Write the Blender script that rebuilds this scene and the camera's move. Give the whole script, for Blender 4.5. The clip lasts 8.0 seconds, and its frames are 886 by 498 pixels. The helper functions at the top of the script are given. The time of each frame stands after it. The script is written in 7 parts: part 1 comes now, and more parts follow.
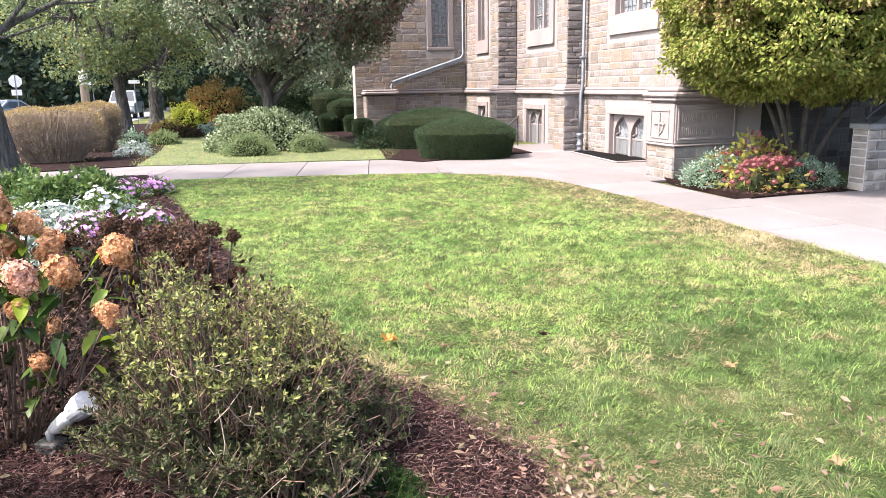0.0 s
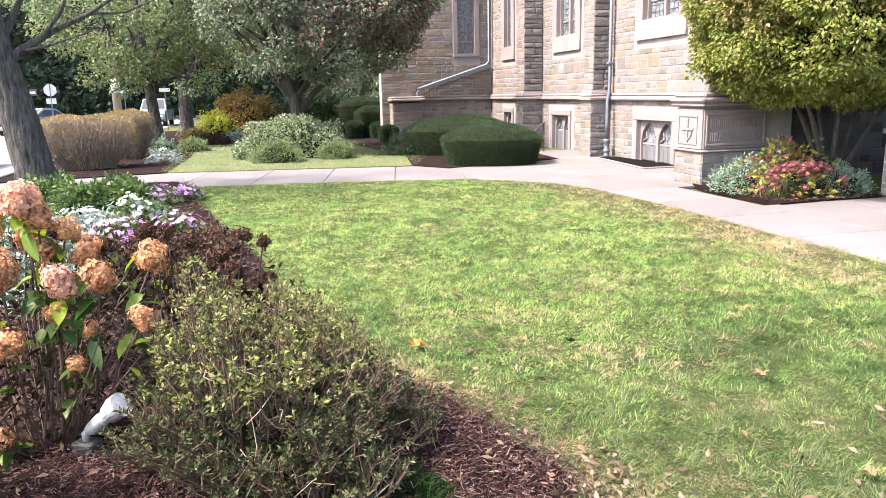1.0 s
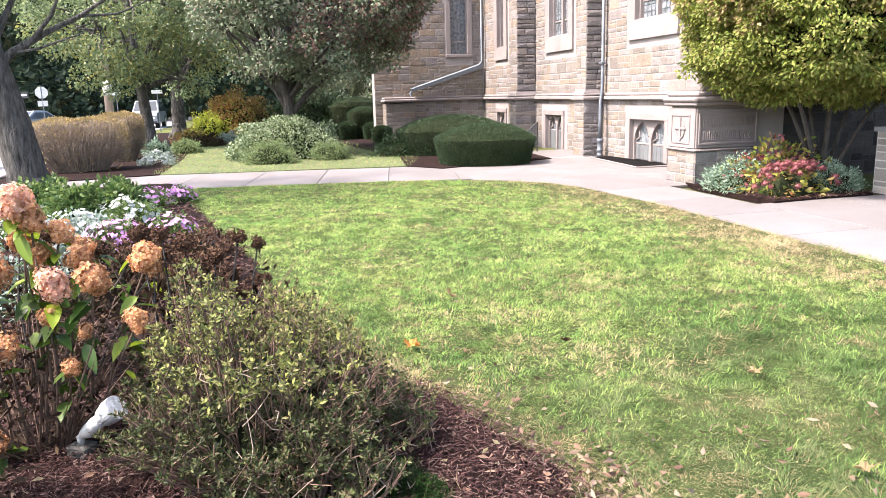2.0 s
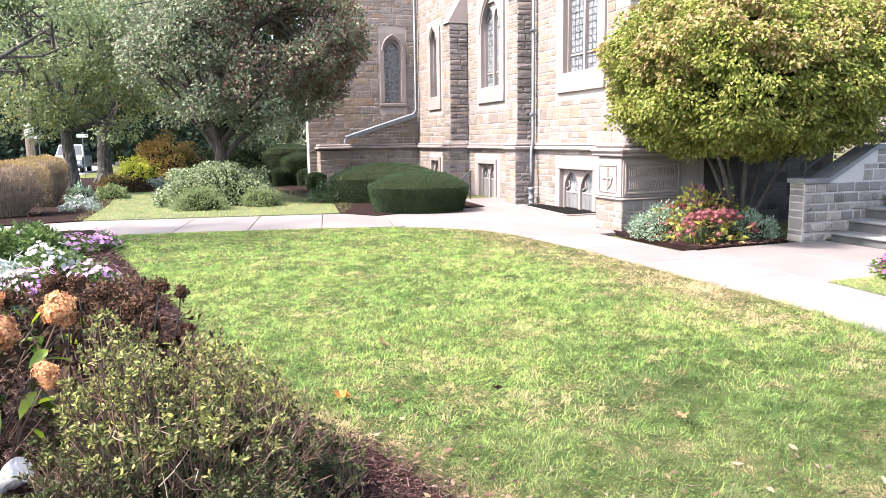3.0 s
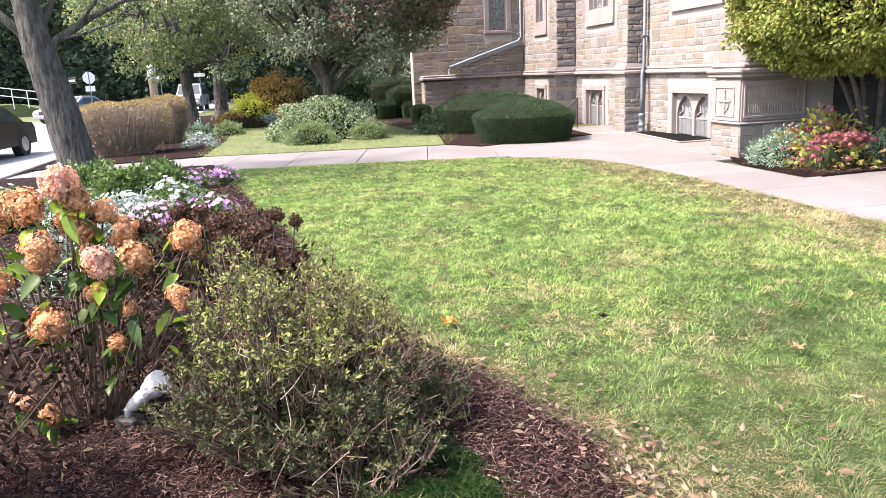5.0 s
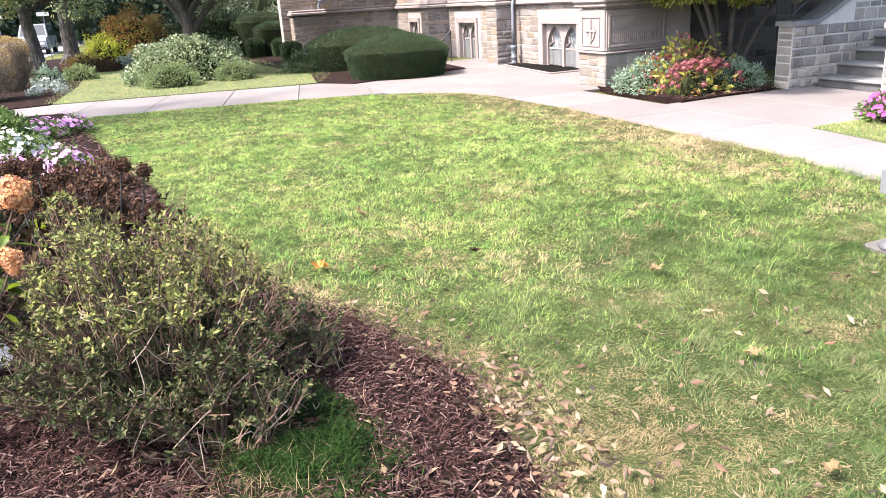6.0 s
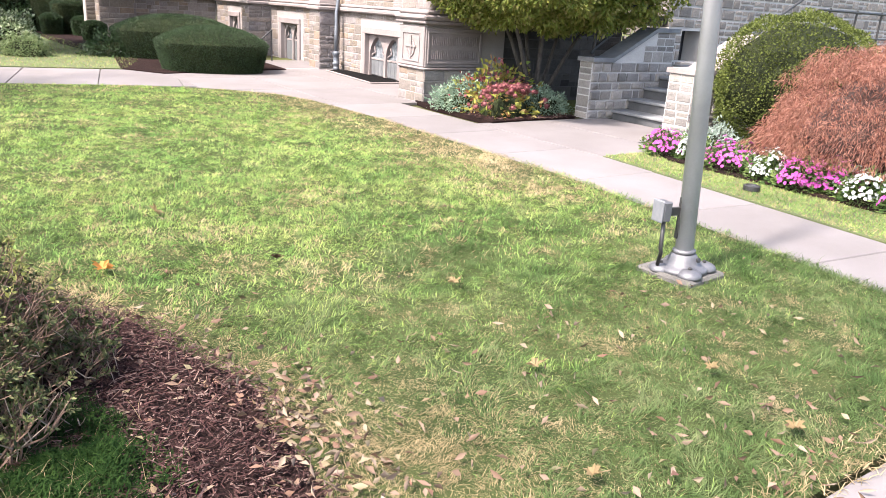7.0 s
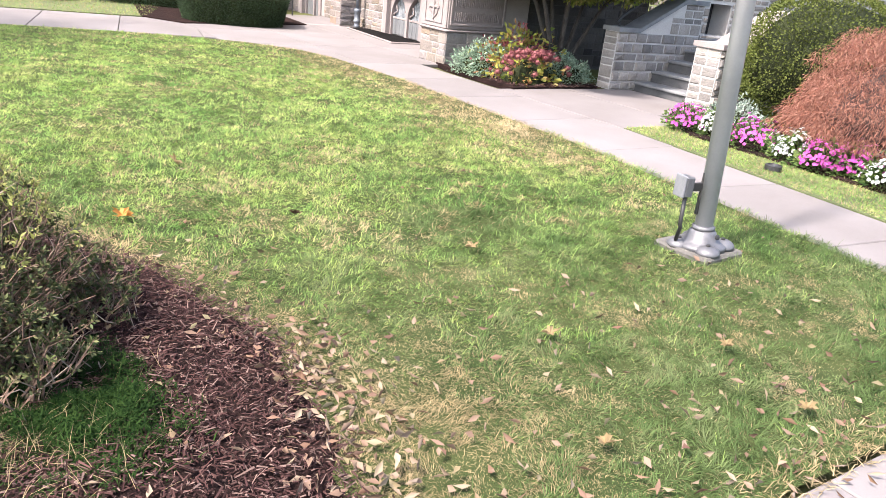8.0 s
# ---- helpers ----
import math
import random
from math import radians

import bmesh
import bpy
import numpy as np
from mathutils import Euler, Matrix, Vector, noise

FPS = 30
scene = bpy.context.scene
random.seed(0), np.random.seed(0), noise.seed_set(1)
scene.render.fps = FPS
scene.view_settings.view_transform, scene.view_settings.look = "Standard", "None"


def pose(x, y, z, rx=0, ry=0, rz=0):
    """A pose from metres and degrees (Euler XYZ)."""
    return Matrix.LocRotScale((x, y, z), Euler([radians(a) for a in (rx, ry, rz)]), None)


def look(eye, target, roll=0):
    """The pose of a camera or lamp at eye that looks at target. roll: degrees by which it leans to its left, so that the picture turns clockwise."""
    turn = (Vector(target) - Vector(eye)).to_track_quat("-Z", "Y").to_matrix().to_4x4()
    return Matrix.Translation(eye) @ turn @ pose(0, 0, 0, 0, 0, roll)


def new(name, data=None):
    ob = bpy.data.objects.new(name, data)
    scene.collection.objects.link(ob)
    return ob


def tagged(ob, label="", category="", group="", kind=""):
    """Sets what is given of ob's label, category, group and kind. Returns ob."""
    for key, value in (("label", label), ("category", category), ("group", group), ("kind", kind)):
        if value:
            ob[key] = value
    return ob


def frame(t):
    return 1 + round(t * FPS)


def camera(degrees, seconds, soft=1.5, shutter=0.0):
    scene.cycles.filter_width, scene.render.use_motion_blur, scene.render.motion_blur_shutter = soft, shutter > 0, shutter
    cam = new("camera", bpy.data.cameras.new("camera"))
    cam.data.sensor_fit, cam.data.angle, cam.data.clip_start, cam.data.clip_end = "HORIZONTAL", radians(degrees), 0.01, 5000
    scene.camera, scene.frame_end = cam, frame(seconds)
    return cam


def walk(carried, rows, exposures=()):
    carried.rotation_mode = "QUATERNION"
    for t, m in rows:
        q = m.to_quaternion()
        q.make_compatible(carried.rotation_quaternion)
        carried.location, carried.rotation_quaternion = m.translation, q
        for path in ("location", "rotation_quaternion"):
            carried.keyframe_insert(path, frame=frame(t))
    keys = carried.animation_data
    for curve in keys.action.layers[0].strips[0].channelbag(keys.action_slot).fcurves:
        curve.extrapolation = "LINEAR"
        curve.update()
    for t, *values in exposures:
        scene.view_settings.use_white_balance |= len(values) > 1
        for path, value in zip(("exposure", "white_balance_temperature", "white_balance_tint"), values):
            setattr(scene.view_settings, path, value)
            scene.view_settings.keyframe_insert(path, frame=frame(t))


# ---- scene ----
cam = camera(62.5, 8.0, soft=0.6)
PATH = [
    (0, (-0.24, 0.348, 1.761), (0.302, 2.223, 1.325), -1.0),
    (0.5, (-0.256, 0.323, 1.767), (0.237, 2.216, 1.351), -1.0),
    (1, (-0.261, 0.328, 1.764), (0.216, 2.225, 1.346), -1.3),
    (1.2, (-0.253, 0.326, 1.767), (0.218, 2.224, 1.347), -1.5),
    (2.3, (-0.269, 0.325, 1.762), (0.243, 2.214, 1.350), -1.5),
    (2.5, (-0.248, 0.329, 1.757), (0.283, 2.213, 1.35), -1.4),
    (2.8, (-0.260, 0.320, 1.773), (0.346, 2.190, 1.404), -1.1),
    (3, (-0.235, 0.337, 1.768), (0.436, 2.198, 1.473), -0.8),
    (3.2, (-0.264, 0.312, 1.773), (0.313, 2.205, 1.488), -0.5),
    (3.5, (-0.255, 0.322, 1.755), (0.217, 2.239, 1.436), -0.3),
    (4, (-0.258, 0.31, 1.763), (0.158, 2.232, 1.393), 0.0),
    (4.2, (-0.252, 0.316, 1.766), (0.147, 2.238, 1.38), -0.1),
    (5.3, (-0.219, 0.311, 1.745), (0.186, 2.198, 1.222), -4.2),
    (5.5, (-0.19, 0.322, 1.752), (0.246, 2.19, 1.185), -5.2),
    (5.8, (-0.131, 0.371, 1.703), (0.409, 2.195, 1.084), -5.3),
    (6, (-0.101, 0.362, 1.726), (0.551, 2.139, 1.08), -3.7),
    (6.2, (-0.081, 0.370, 1.725), (0.701, 2.094, 1.081), -1.3),
    (6.5, (-0.015, 0.344, 1.727), (0.939, 1.982, 1.088), 1.4),
    (7, (-0.002, 0.345, 1.728), (1.092, 1.898, 1.1), 3.5),
    (7.5, (-0.014, 0.343, 1.729), (1.105, 1.872, 1.088), 4.6),
    (8, (-0.045, 0.376, 1.712), (1.015, 1.912, 0.993), 6.2),
]
walk(cam, [(t, look(eye, target, roll)) for t, eye, target, roll in PATH],
     exposures=[(0, 2.74), (2.4, 2.76), (3.0, 2.90), (3.6, 2.74), (4.2, 2.70), (5.3, 2.70), (6.0, 2.78), (6.5, 2.80), (7.0, 2.66), (8.0, 2.64)])

# ---------------------------------------------------------------- light
SUN_AZ, SUN_EL = 264.0, 55.0          # degrees clockwise from +y, and above the horizon
world = bpy.data.worlds.new("sky")
scene.world = world
world.use_nodes = True
wn = world.node_tree
sky = wn.nodes.new("ShaderNodeTexSky")
sky.sky_type = "NISHITA"
sky.sun_disc = False
sky.sun_elevation, sky.sun_rotation = radians(SUN_EL), radians(SUN_AZ)
sky.air_density, sky.dust_density, sky.ozone_density = 1.0, 4.0, 1.0
wn.nodes["Background"].inputs["Strength"].default_value = 0.125
wn.links.new(sky.outputs["Color"], wn.nodes["Background"].inputs["Color"])
sun_data = bpy.data.lights.new("sun", "SUN")
sun_data.energy, sun_data.angle, sun_data.color = 2.25, radians(4.0), (1.0, 0.895, 0.86)
sun = new("sun", sun_data)
sun_dir = Vector((math.sin(radians(SUN_AZ)) * math.cos(radians(SUN_EL)), math.cos(radians(SUN_AZ)) * math.cos(radians(SUN_EL)), math.sin(radians(SUN_EL))))
sun.matrix_world = look(sun_dir * 60, (0, 0, 0))

# ---------------------------------------------------------------- materials
def nodes_of(name):
    m = bpy.data.materials.new(name)
    m.use_nodes = True
    return m, m.node_tree, m.node_tree.nodes["Principled BSDF"]


def ramp(nt, fac, stops):
    r = nt.nodes.new("ShaderNodeValToRGB")
    while len(r.color_ramp.elements) < len(stops):
        r.color_ramp.elements.new(0.5)
    for e, (p, c) in zip(r.color_ramp.elements, stops):
        e.position, e.color = p, (*c, 1)
    nt.links.new(fac, r.inputs["Fac"])
    return r.outputs["Color"]


def noise_of(nt, scale, detail=4, rough=0.6, stretch=None):
    co = nt.nodes.new("ShaderNodeNewGeometry").outputs["Position"]
    if stretch:
        mp = nt.nodes.new("ShaderNodeMapping")
        mp.inputs["Scale"].default_value = stretch
        nt.links.new(co, mp.inputs["Vector"])
        co = mp.outputs["Vector"]
    n = nt.nodes.new("ShaderNodeTexNoise")
    n.inputs["Scale"].default_value, n.inputs["Detail"].default_value, n.inputs["Roughness"].default_value = scale, detail, rough
    nt.links.new(co, n.inputs["Vector"])
    return n.outputs["Fac"]


def mix(nt, kind, fac, a, b):
    m = nt.nodes.new("ShaderNodeMix")
    m.data_type, m.blend_type = "RGBA", kind
    for sock, v in ((m.inputs[0], fac), (m.inputs[6], a), (m.inputs[7], b)):
        if isinstance(v, (int, float)):
            sock.default_value = v
        elif isinstance(v, tuple):
            sock.default_value = (*v, 1)
        else:
            nt.links.new(v, sock)
    return m.outputs[2]


def bumped(nt, bsdf, height, strength, distance=0.02):
    b = nt.nodes.new("ShaderNodeBump")
    b.inputs["Strength"].default_value, b.inputs["Distance"].default_value = strength, distance
    nt.links.new(height, b.inputs["Height"])
    nt.links.new(b.outputs["Normal"], bsdf.inputs["Normal"])


def piece_random(nt):
    """A random number for each piece, whether it is an object of its own or an island of a joined mesh."""
    a = nt.nodes.new("ShaderNodeObjectInfo").outputs["Random"]
    b = nt.nodes.new("ShaderNodeNewGeometry").outputs["Random Per Island"]
    s = nt.nodes.new("ShaderNodeMath")
    s.operation = "ADD"
    nt.links.new(a, s.inputs[0]), nt.links.new(b, s.inputs[1])
    f = nt.nodes.new("ShaderNodeMath")
    f.operation = "FRACT"
    nt.links.new(s.outputs[0], f.inputs[0])
    return f.outputs[0]


def surface(name, lo, hi, coarse=1.2, fine=40.0, rough=0.85, bump=0.4, dist=0.01, metal=0.0, grain=0.5, stretch=None):
    """Base colour between lo and hi by a coarse stain, with fine grain and relief."""
    m, nt, b = nodes_of(name)
    c = ramp(nt, noise_of(nt, coarse, 5, 0.65, stretch), [(0.32, lo), (0.68, hi)])
    f = noise_of(nt, fine, 6, 0.7, stretch)
    g = ramp(nt, f, [(0.25, (0.55, 0.55, 0.55)), (0.75, (1.0, 1.0, 1.0))])
    nt.links.new(mix(nt, "MULTIPLY", grain, c, g), b.inputs["Base Color"])
    b.inputs["Roughness"].default_value, b.inputs["Metallic"].default_value = rough, metal
    bumped(nt, b, f, bump, dist)
    return m


def pieces(name, stops, coarse=2.0, fine=30.0, rough=0.9, bump=0.6, dist=0.015, grain=0.7):
    """Each piece takes a colour of its own from the stops, then stain and grain."""
    m, nt, b = nodes_of(name)
    c = ramp(nt, piece_random(nt), stops)
    st = ramp(nt, noise_of(nt, coarse, 5, 0.6), [(0.3, (0.72, 0.7, 0.66)), (0.7, (1.0, 1.0, 1.0))])
    f = noise_of(nt, fine, 6, 0.75)
    g = ramp(nt, f, [(0.3, (0.55, 0.55, 0.55)), (0.7, (1.0, 1.0, 1.0))])
    nt.links.new(mix(nt, "MULTIPLY", grain, mix(nt, "MULTIPLY", 0.8, c, st), g), b.inputs["Base Color"])
    b.inputs["Roughness"].default_value = rough
    bumped(nt, b, f, bump, dist)
    return m


def leafy(name, stops, through_light=0.35, rough=0.5, patch=1.5, spec=0.3):
    """Leaves, blades and petals: a colour for each one, patches over the plant, light let through."""
    m, nt, b = nodes_of(name)
    c = ramp(nt, nt.nodes.new("ShaderNodeNewGeometry").outputs["Random Per Island"], stops)
    p = ramp(nt, noise_of(nt, patch, 3, 0.6), [(0.3, (0.68, 0.7, 0.66)), (0.7, (1.0, 1.0, 1.0))])
    c = mix(nt, "MULTIPLY", 0.8, c, p)
    nt.links.new(c, b.inputs["Base Color"])
    b.inputs["Roughness"].default_value, b.inputs["Specular IOR Level"].default_value = rough, spec
    t = nt.nodes.new("ShaderNodeBsdfTranslucent")
    nt.links.new(c, t.inputs["Color"])
    x = nt.nodes.new("ShaderNodeMixShader")
    x.inputs["Fac"].default_value = through_light
    nt.links.new(b.outputs[0], x.inputs[1]), nt.links.new(t.outputs[0], x.inputs[2])
    nt.links.new(x.outputs[0], nt.nodes["Material Output"].inputs["Surface"])
    return m


def turf_blade(name, stops):
    """Grass: broad and small patches of colour over the lawn, a mild difference from blade to blade."""
    m, nt, b = nodes_of(name)
    total = None
    for scale_, weight in ((0.75, 0.34), (2.7, 0.36), (9.0, 0.30)):
        step = nt.nodes.new("ShaderNodeMath")
        step.operation = "MULTIPLY_ADD"
        step.inputs[1].default_value, step.inputs[2].default_value = weight, 0.0
        nt.links.new(noise_of(nt, scale_, 3, 0.65), step.inputs[0])
        if total:
            nt.links.new(total, step.inputs[2])
        total = step.outputs[0]
    c = ramp(nt, total, stops)
    v = ramp(nt, nt.nodes.new("ShaderNodeNewGeometry").outputs["Random Per Island"], [(0.0, (0.62, 0.65, 0.62)), (1.0, (1.36, 1.32, 1.34))])
    c = mix(nt, "MULTIPLY", 1.0, c, v)
    nt.links.new(c, b.inputs["Base Color"])
    b.inputs["Roughness"].default_value, b.inputs["Specular IOR Level"].default_value = 0.7, 0.1
    t = nt.nodes.new("ShaderNodeBsdfTranslucent")
    nt.links.new(c, t.inputs["Color"])
    x = nt.nodes.new("ShaderNodeMixShader")
    x.inputs["Fac"].default_value = 0.4
    nt.links.new(b.outputs[0], x.inputs[1]), nt.links.new(t.outputs[0], x.inputs[2])
    nt.links.new(x.outputs[0], nt.nodes["Material Output"].inputs["Surface"])
    return m


def even(stops):
    return [(i / max(1, len(stops) - 1) * 0.96 + 0.02, c) for i, c in enumerate(stops)]


M = {
    "soil": surface("soil", (0.045, 0.04, 0.022), (0.10, 0.12, 0.035), 0.5, 14, 0.95, 0.6, 0.03),
    "lawn_soil": surface("lawn soil", (0.023, 0.036, 0.011), (0.055, 0.067, 0.023), 1.3, 60, 0.95, 0.8, 0.02),
    "bank": surface("mown turf", (0.05, 0.067, 0.023), (0.088, 0.101, 0.035), 0.6, 25, 0.95, 0.6, 0.03),
    "asphalt": surface("asphalt", (0.17, 0.165, 0.165), (0.23, 0.22, 0.22), 0.4, 90, 0.9, 0.3),
    "concrete": pieces("concrete slab", even([(0.132, 0.119, 0.119), (0.143, 0.129, 0.129), (0.15, 0.136, 0.136)]), 0.9, 120, 0.9, 0.25, 0.004, 0.3),
    "mulch": surface("mulch bed", (0.011, 0.006, 0.006), (0.025, 0.014, 0.012), 3, 55, 0.95, 1.0, 0.03),
    "chips": pieces("bark chips", even([(0.018, 0.009, 0.009), (0.048, 0.024, 0.022), (0.088, 0.048, 0.044), (0.031, 0.015, 0.014), (0.184, 0.127, 0.111), (0.023, 0.011, 0.011), (0.065, 0.033, 0.032)]), 8, 60, 0.9, 0.5, 0.004),
    "mortar": surface("mortar", (0.257, 0.229, 0.216), (0.319, 0.285, 0.272), 1.5, 60, 0.95, 0.4),
    "stone": pieces("warm ashlar", even([(0.225, 0.193, 0.171), (0.257, 0.225, 0.217), (0.167, 0.144, 0.119), (0.279, 0.221, 0.171), (0.212, 0.193, 0.197), (0.257, 0.191, 0.142), (0.194, 0.167, 0.142), (0.279, 0.248, 0.235), (0.225, 0.203, 0.2), (0.18, 0.154, 0.135)]), 3.5, 15, 0.92, 0.9, 0.03, 0.8),
    # stone and mortar behind the dogwood: the tree's shade is put into both colours
    "shade_stone": pieces("fieldstone darkened for tree shade", even([(0.035, 0.031, 0.028), (0.065, 0.058, 0.052), (0.09, 0.08, 0.07), (0.05, 0.046, 0.043)]), 3, 24, 0.93, 0.9, 0.03),
    "shade_mortar": surface("mortar darkened for tree shade", (0.05, 0.046, 0.042), (0.09, 0.082, 0.075), 2, 50, 0.95, 0.4),
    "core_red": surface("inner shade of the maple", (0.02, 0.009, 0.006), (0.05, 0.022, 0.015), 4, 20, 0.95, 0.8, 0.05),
    "dark_granite": pieces("grey fieldstone of the porch", even([(0.13, 0.123, 0.116), (0.20, 0.187, 0.174), (0.25, 0.222, 0.195), (0.11, 0.104, 0.098), (0.22, 0.205, 0.192)]), 3, 26, 0.92, 0.9, 0.03),
    "rubble": pieces("rough brown-grey stone", even([(0.18, 0.158, 0.151), (0.261, 0.232, 0.227), (0.216, 0.197, 0.202), (0.297, 0.245, 0.217), (0.144, 0.131, 0.132), (0.279, 0.249, 0.254)]), 3, 18, 0.93, 1.0, 0.05),
    "granite": pieces("grey fieldstone", even([(0.19, 0.178, 0.172), (0.28, 0.264, 0.254), (0.36, 0.33, 0.30), (0.17, 0.163, 0.157), (0.30, 0.28, 0.27), (0.40, 0.37, 0.34)]), 3, 26, 0.92, 0.9, 0.03),
    "limestone": surface("limestone trim", (0.187, 0.159, 0.152), (0.24, 0.206, 0.199), 1.6, 38, 0.85, 0.35, 0.008, grain=0.45),
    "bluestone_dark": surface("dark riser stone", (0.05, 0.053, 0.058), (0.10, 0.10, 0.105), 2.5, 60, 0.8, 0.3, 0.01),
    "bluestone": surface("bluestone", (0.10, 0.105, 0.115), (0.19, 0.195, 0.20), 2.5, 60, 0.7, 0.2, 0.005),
    "lead": surface("lead grey downpipe", (0.10, 0.115, 0.135), (0.17, 0.185, 0.21), 3, 60, 0.5, 0.1, metal=0.4),
    "iron": surface("black iron", (0.012, 0.012, 0.013), (0.025, 0.024, 0.023), 5, 80, 0.55, 0.2),
    "plank": surface("weathered grey plank", (0.07, 0.075, 0.08), (0.15, 0.155, 0.16), 4, 30, 0.85, 0.4, stretch=(8, 8, 0.6)),
    "bark": surface("bark", (0.026, 0.023, 0.021), (0.20, 0.182, 0.162), 5.5, 9, 0.95, 1.0, 0.12, stretch=(3.0, 3.0, 0.55), grain=1.0),
    "bark_dark": surface("dark bark", (0.03, 0.026, 0.023), (0.08, 0.07, 0.06), 5, 24, 0.95, 0.8, 0.03, stretch=(5, 5, 1.2)),
    "mortar_light": surface("pale mortar", (0.36, 0.346, 0.331), (0.475, 0.454, 0.432), 1.5, 60, 0.95, 0.4),
    "twig_pale": surface("pale dry twig", (0.143, 0.111, 0.087), (0.325, 0.254, 0.195), 8, 40, 0.9, 0.3),
    "twig": surface("dry twig", (0.05, 0.03, 0.021), (0.163, 0.101, 0.068), 8, 40, 0.9, 0.3),
    "pole": surface("galvanised pole", (0.36, 0.355, 0.375), (0.44, 0.435, 0.455), 3, 70, 0.42, 0.08, metal=0.15, grain=0.2),
    "cast": surface("painted cast base", (0.068, 0.068, 0.074), (0.128, 0.128, 0.137), 6, 70, 0.5, 0.15, metal=0.3),
    "pad": surface("rough concrete pad", (0.07, 0.066, 0.06), (0.119, 0.112, 0.101), 6, 45, 0.95, 0.9, 0.02),
    "grey_lid": surface("grey lid", (0.10, 0.105, 0.115), (0.15, 0.155, 0.168), 9, 60, 0.4, 0.1),
    "white_metal": surface("white enamel", (0.48, 0.48, 0.465), (0.64, 0.64, 0.63), 9, 60, 0.4, 0.15),
    "tin": surface("dented aluminium hood", (0.55, 0.56, 0.58), (0.8, 0.8, 0.82), 14, 30, 0.35, 0.8, 0.02, metal=0.35),
    "timber": surface("utility pole timber", (0.22, 0.17, 0.13), (0.36, 0.29, 0.23), 3, 20, 0.95, 0.6, stretch=(6, 6, 0.5)),
    "rubber": surface("tyre rubber", (0.015, 0.015, 0.015), (0.03, 0.03, 0.03), 6, 60, 0.8, 0.2),
    "rim": surface("alloy rim", (0.45, 0.45, 0.46), (0.6, 0.6, 0.62), 6, 60, 0.3, 0.05, metal=0.9),
    "mat_black": surface("black rubber mat", (0.004, 0.004, 0.004), (0.009, 0.008, 0.008), 6, 80, 0.98, 0.3),
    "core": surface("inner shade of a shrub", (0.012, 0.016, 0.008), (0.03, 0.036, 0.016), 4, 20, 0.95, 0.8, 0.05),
    # near-black that stands for shade inside hollows; also the cars' black trim
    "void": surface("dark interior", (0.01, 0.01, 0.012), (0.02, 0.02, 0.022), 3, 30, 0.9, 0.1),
}
m, nt, b = nodes_of("leaded glass")
# pale tones in the base colour stand in for sky mirrored in the panes
nt.links.new(ramp(nt, noise_of(nt, 9, 3), [(0.35, (0.08, 0.09, 0.096)), (0.65, (0.21, 0.225, 0.24))]), b.inputs["Base Color"])
b.inputs["Roughness"].default_value = 0.12
bumped(nt, b, noise_of(nt, 14, 2), 0.25, 0.01)
M["glass"] = m
for key in ("mulch", "chips", "core", "soil", "lawn_soil"):
    M[key].node_tree.nodes["Principled BSDF"].inputs["Specular IOR Level"].default_value = 0.08
M["mat_black"].node_tree.nodes["Principled BSDF"].inputs["Specular IOR Level"].default_value = 0.05
for key, col in (("paint_black", (0.012, 0.012, 0.014)), ("paint_white", (0.72, 0.73, 0.74)), ("paint_silver", (0.16, 0.175, 0.19))):
    m, nt, b = nodes_of(key)
    b.inputs["Base Color"].default_value = (*col, 1)
    b.inputs["Roughness"].default_value, b.inputs["Coat Weight"].default_value = 0.35, 0.6
    M[key] = m
m, nt, b = nodes_of("car glass")
b.inputs["Base Color"].default_value, b.inputs["Roughness"].default_value = (0.03, 0.035, 0.04, 1), 0.05
M["car_glass"] = m
m, nt, b = nodes_of("red lens")
b.inputs["Base Color"].default_value, b.inputs["Roughness"].default_value = (0.35, 0.01, 0.01, 1), 0.2
M["red_lens"] = m

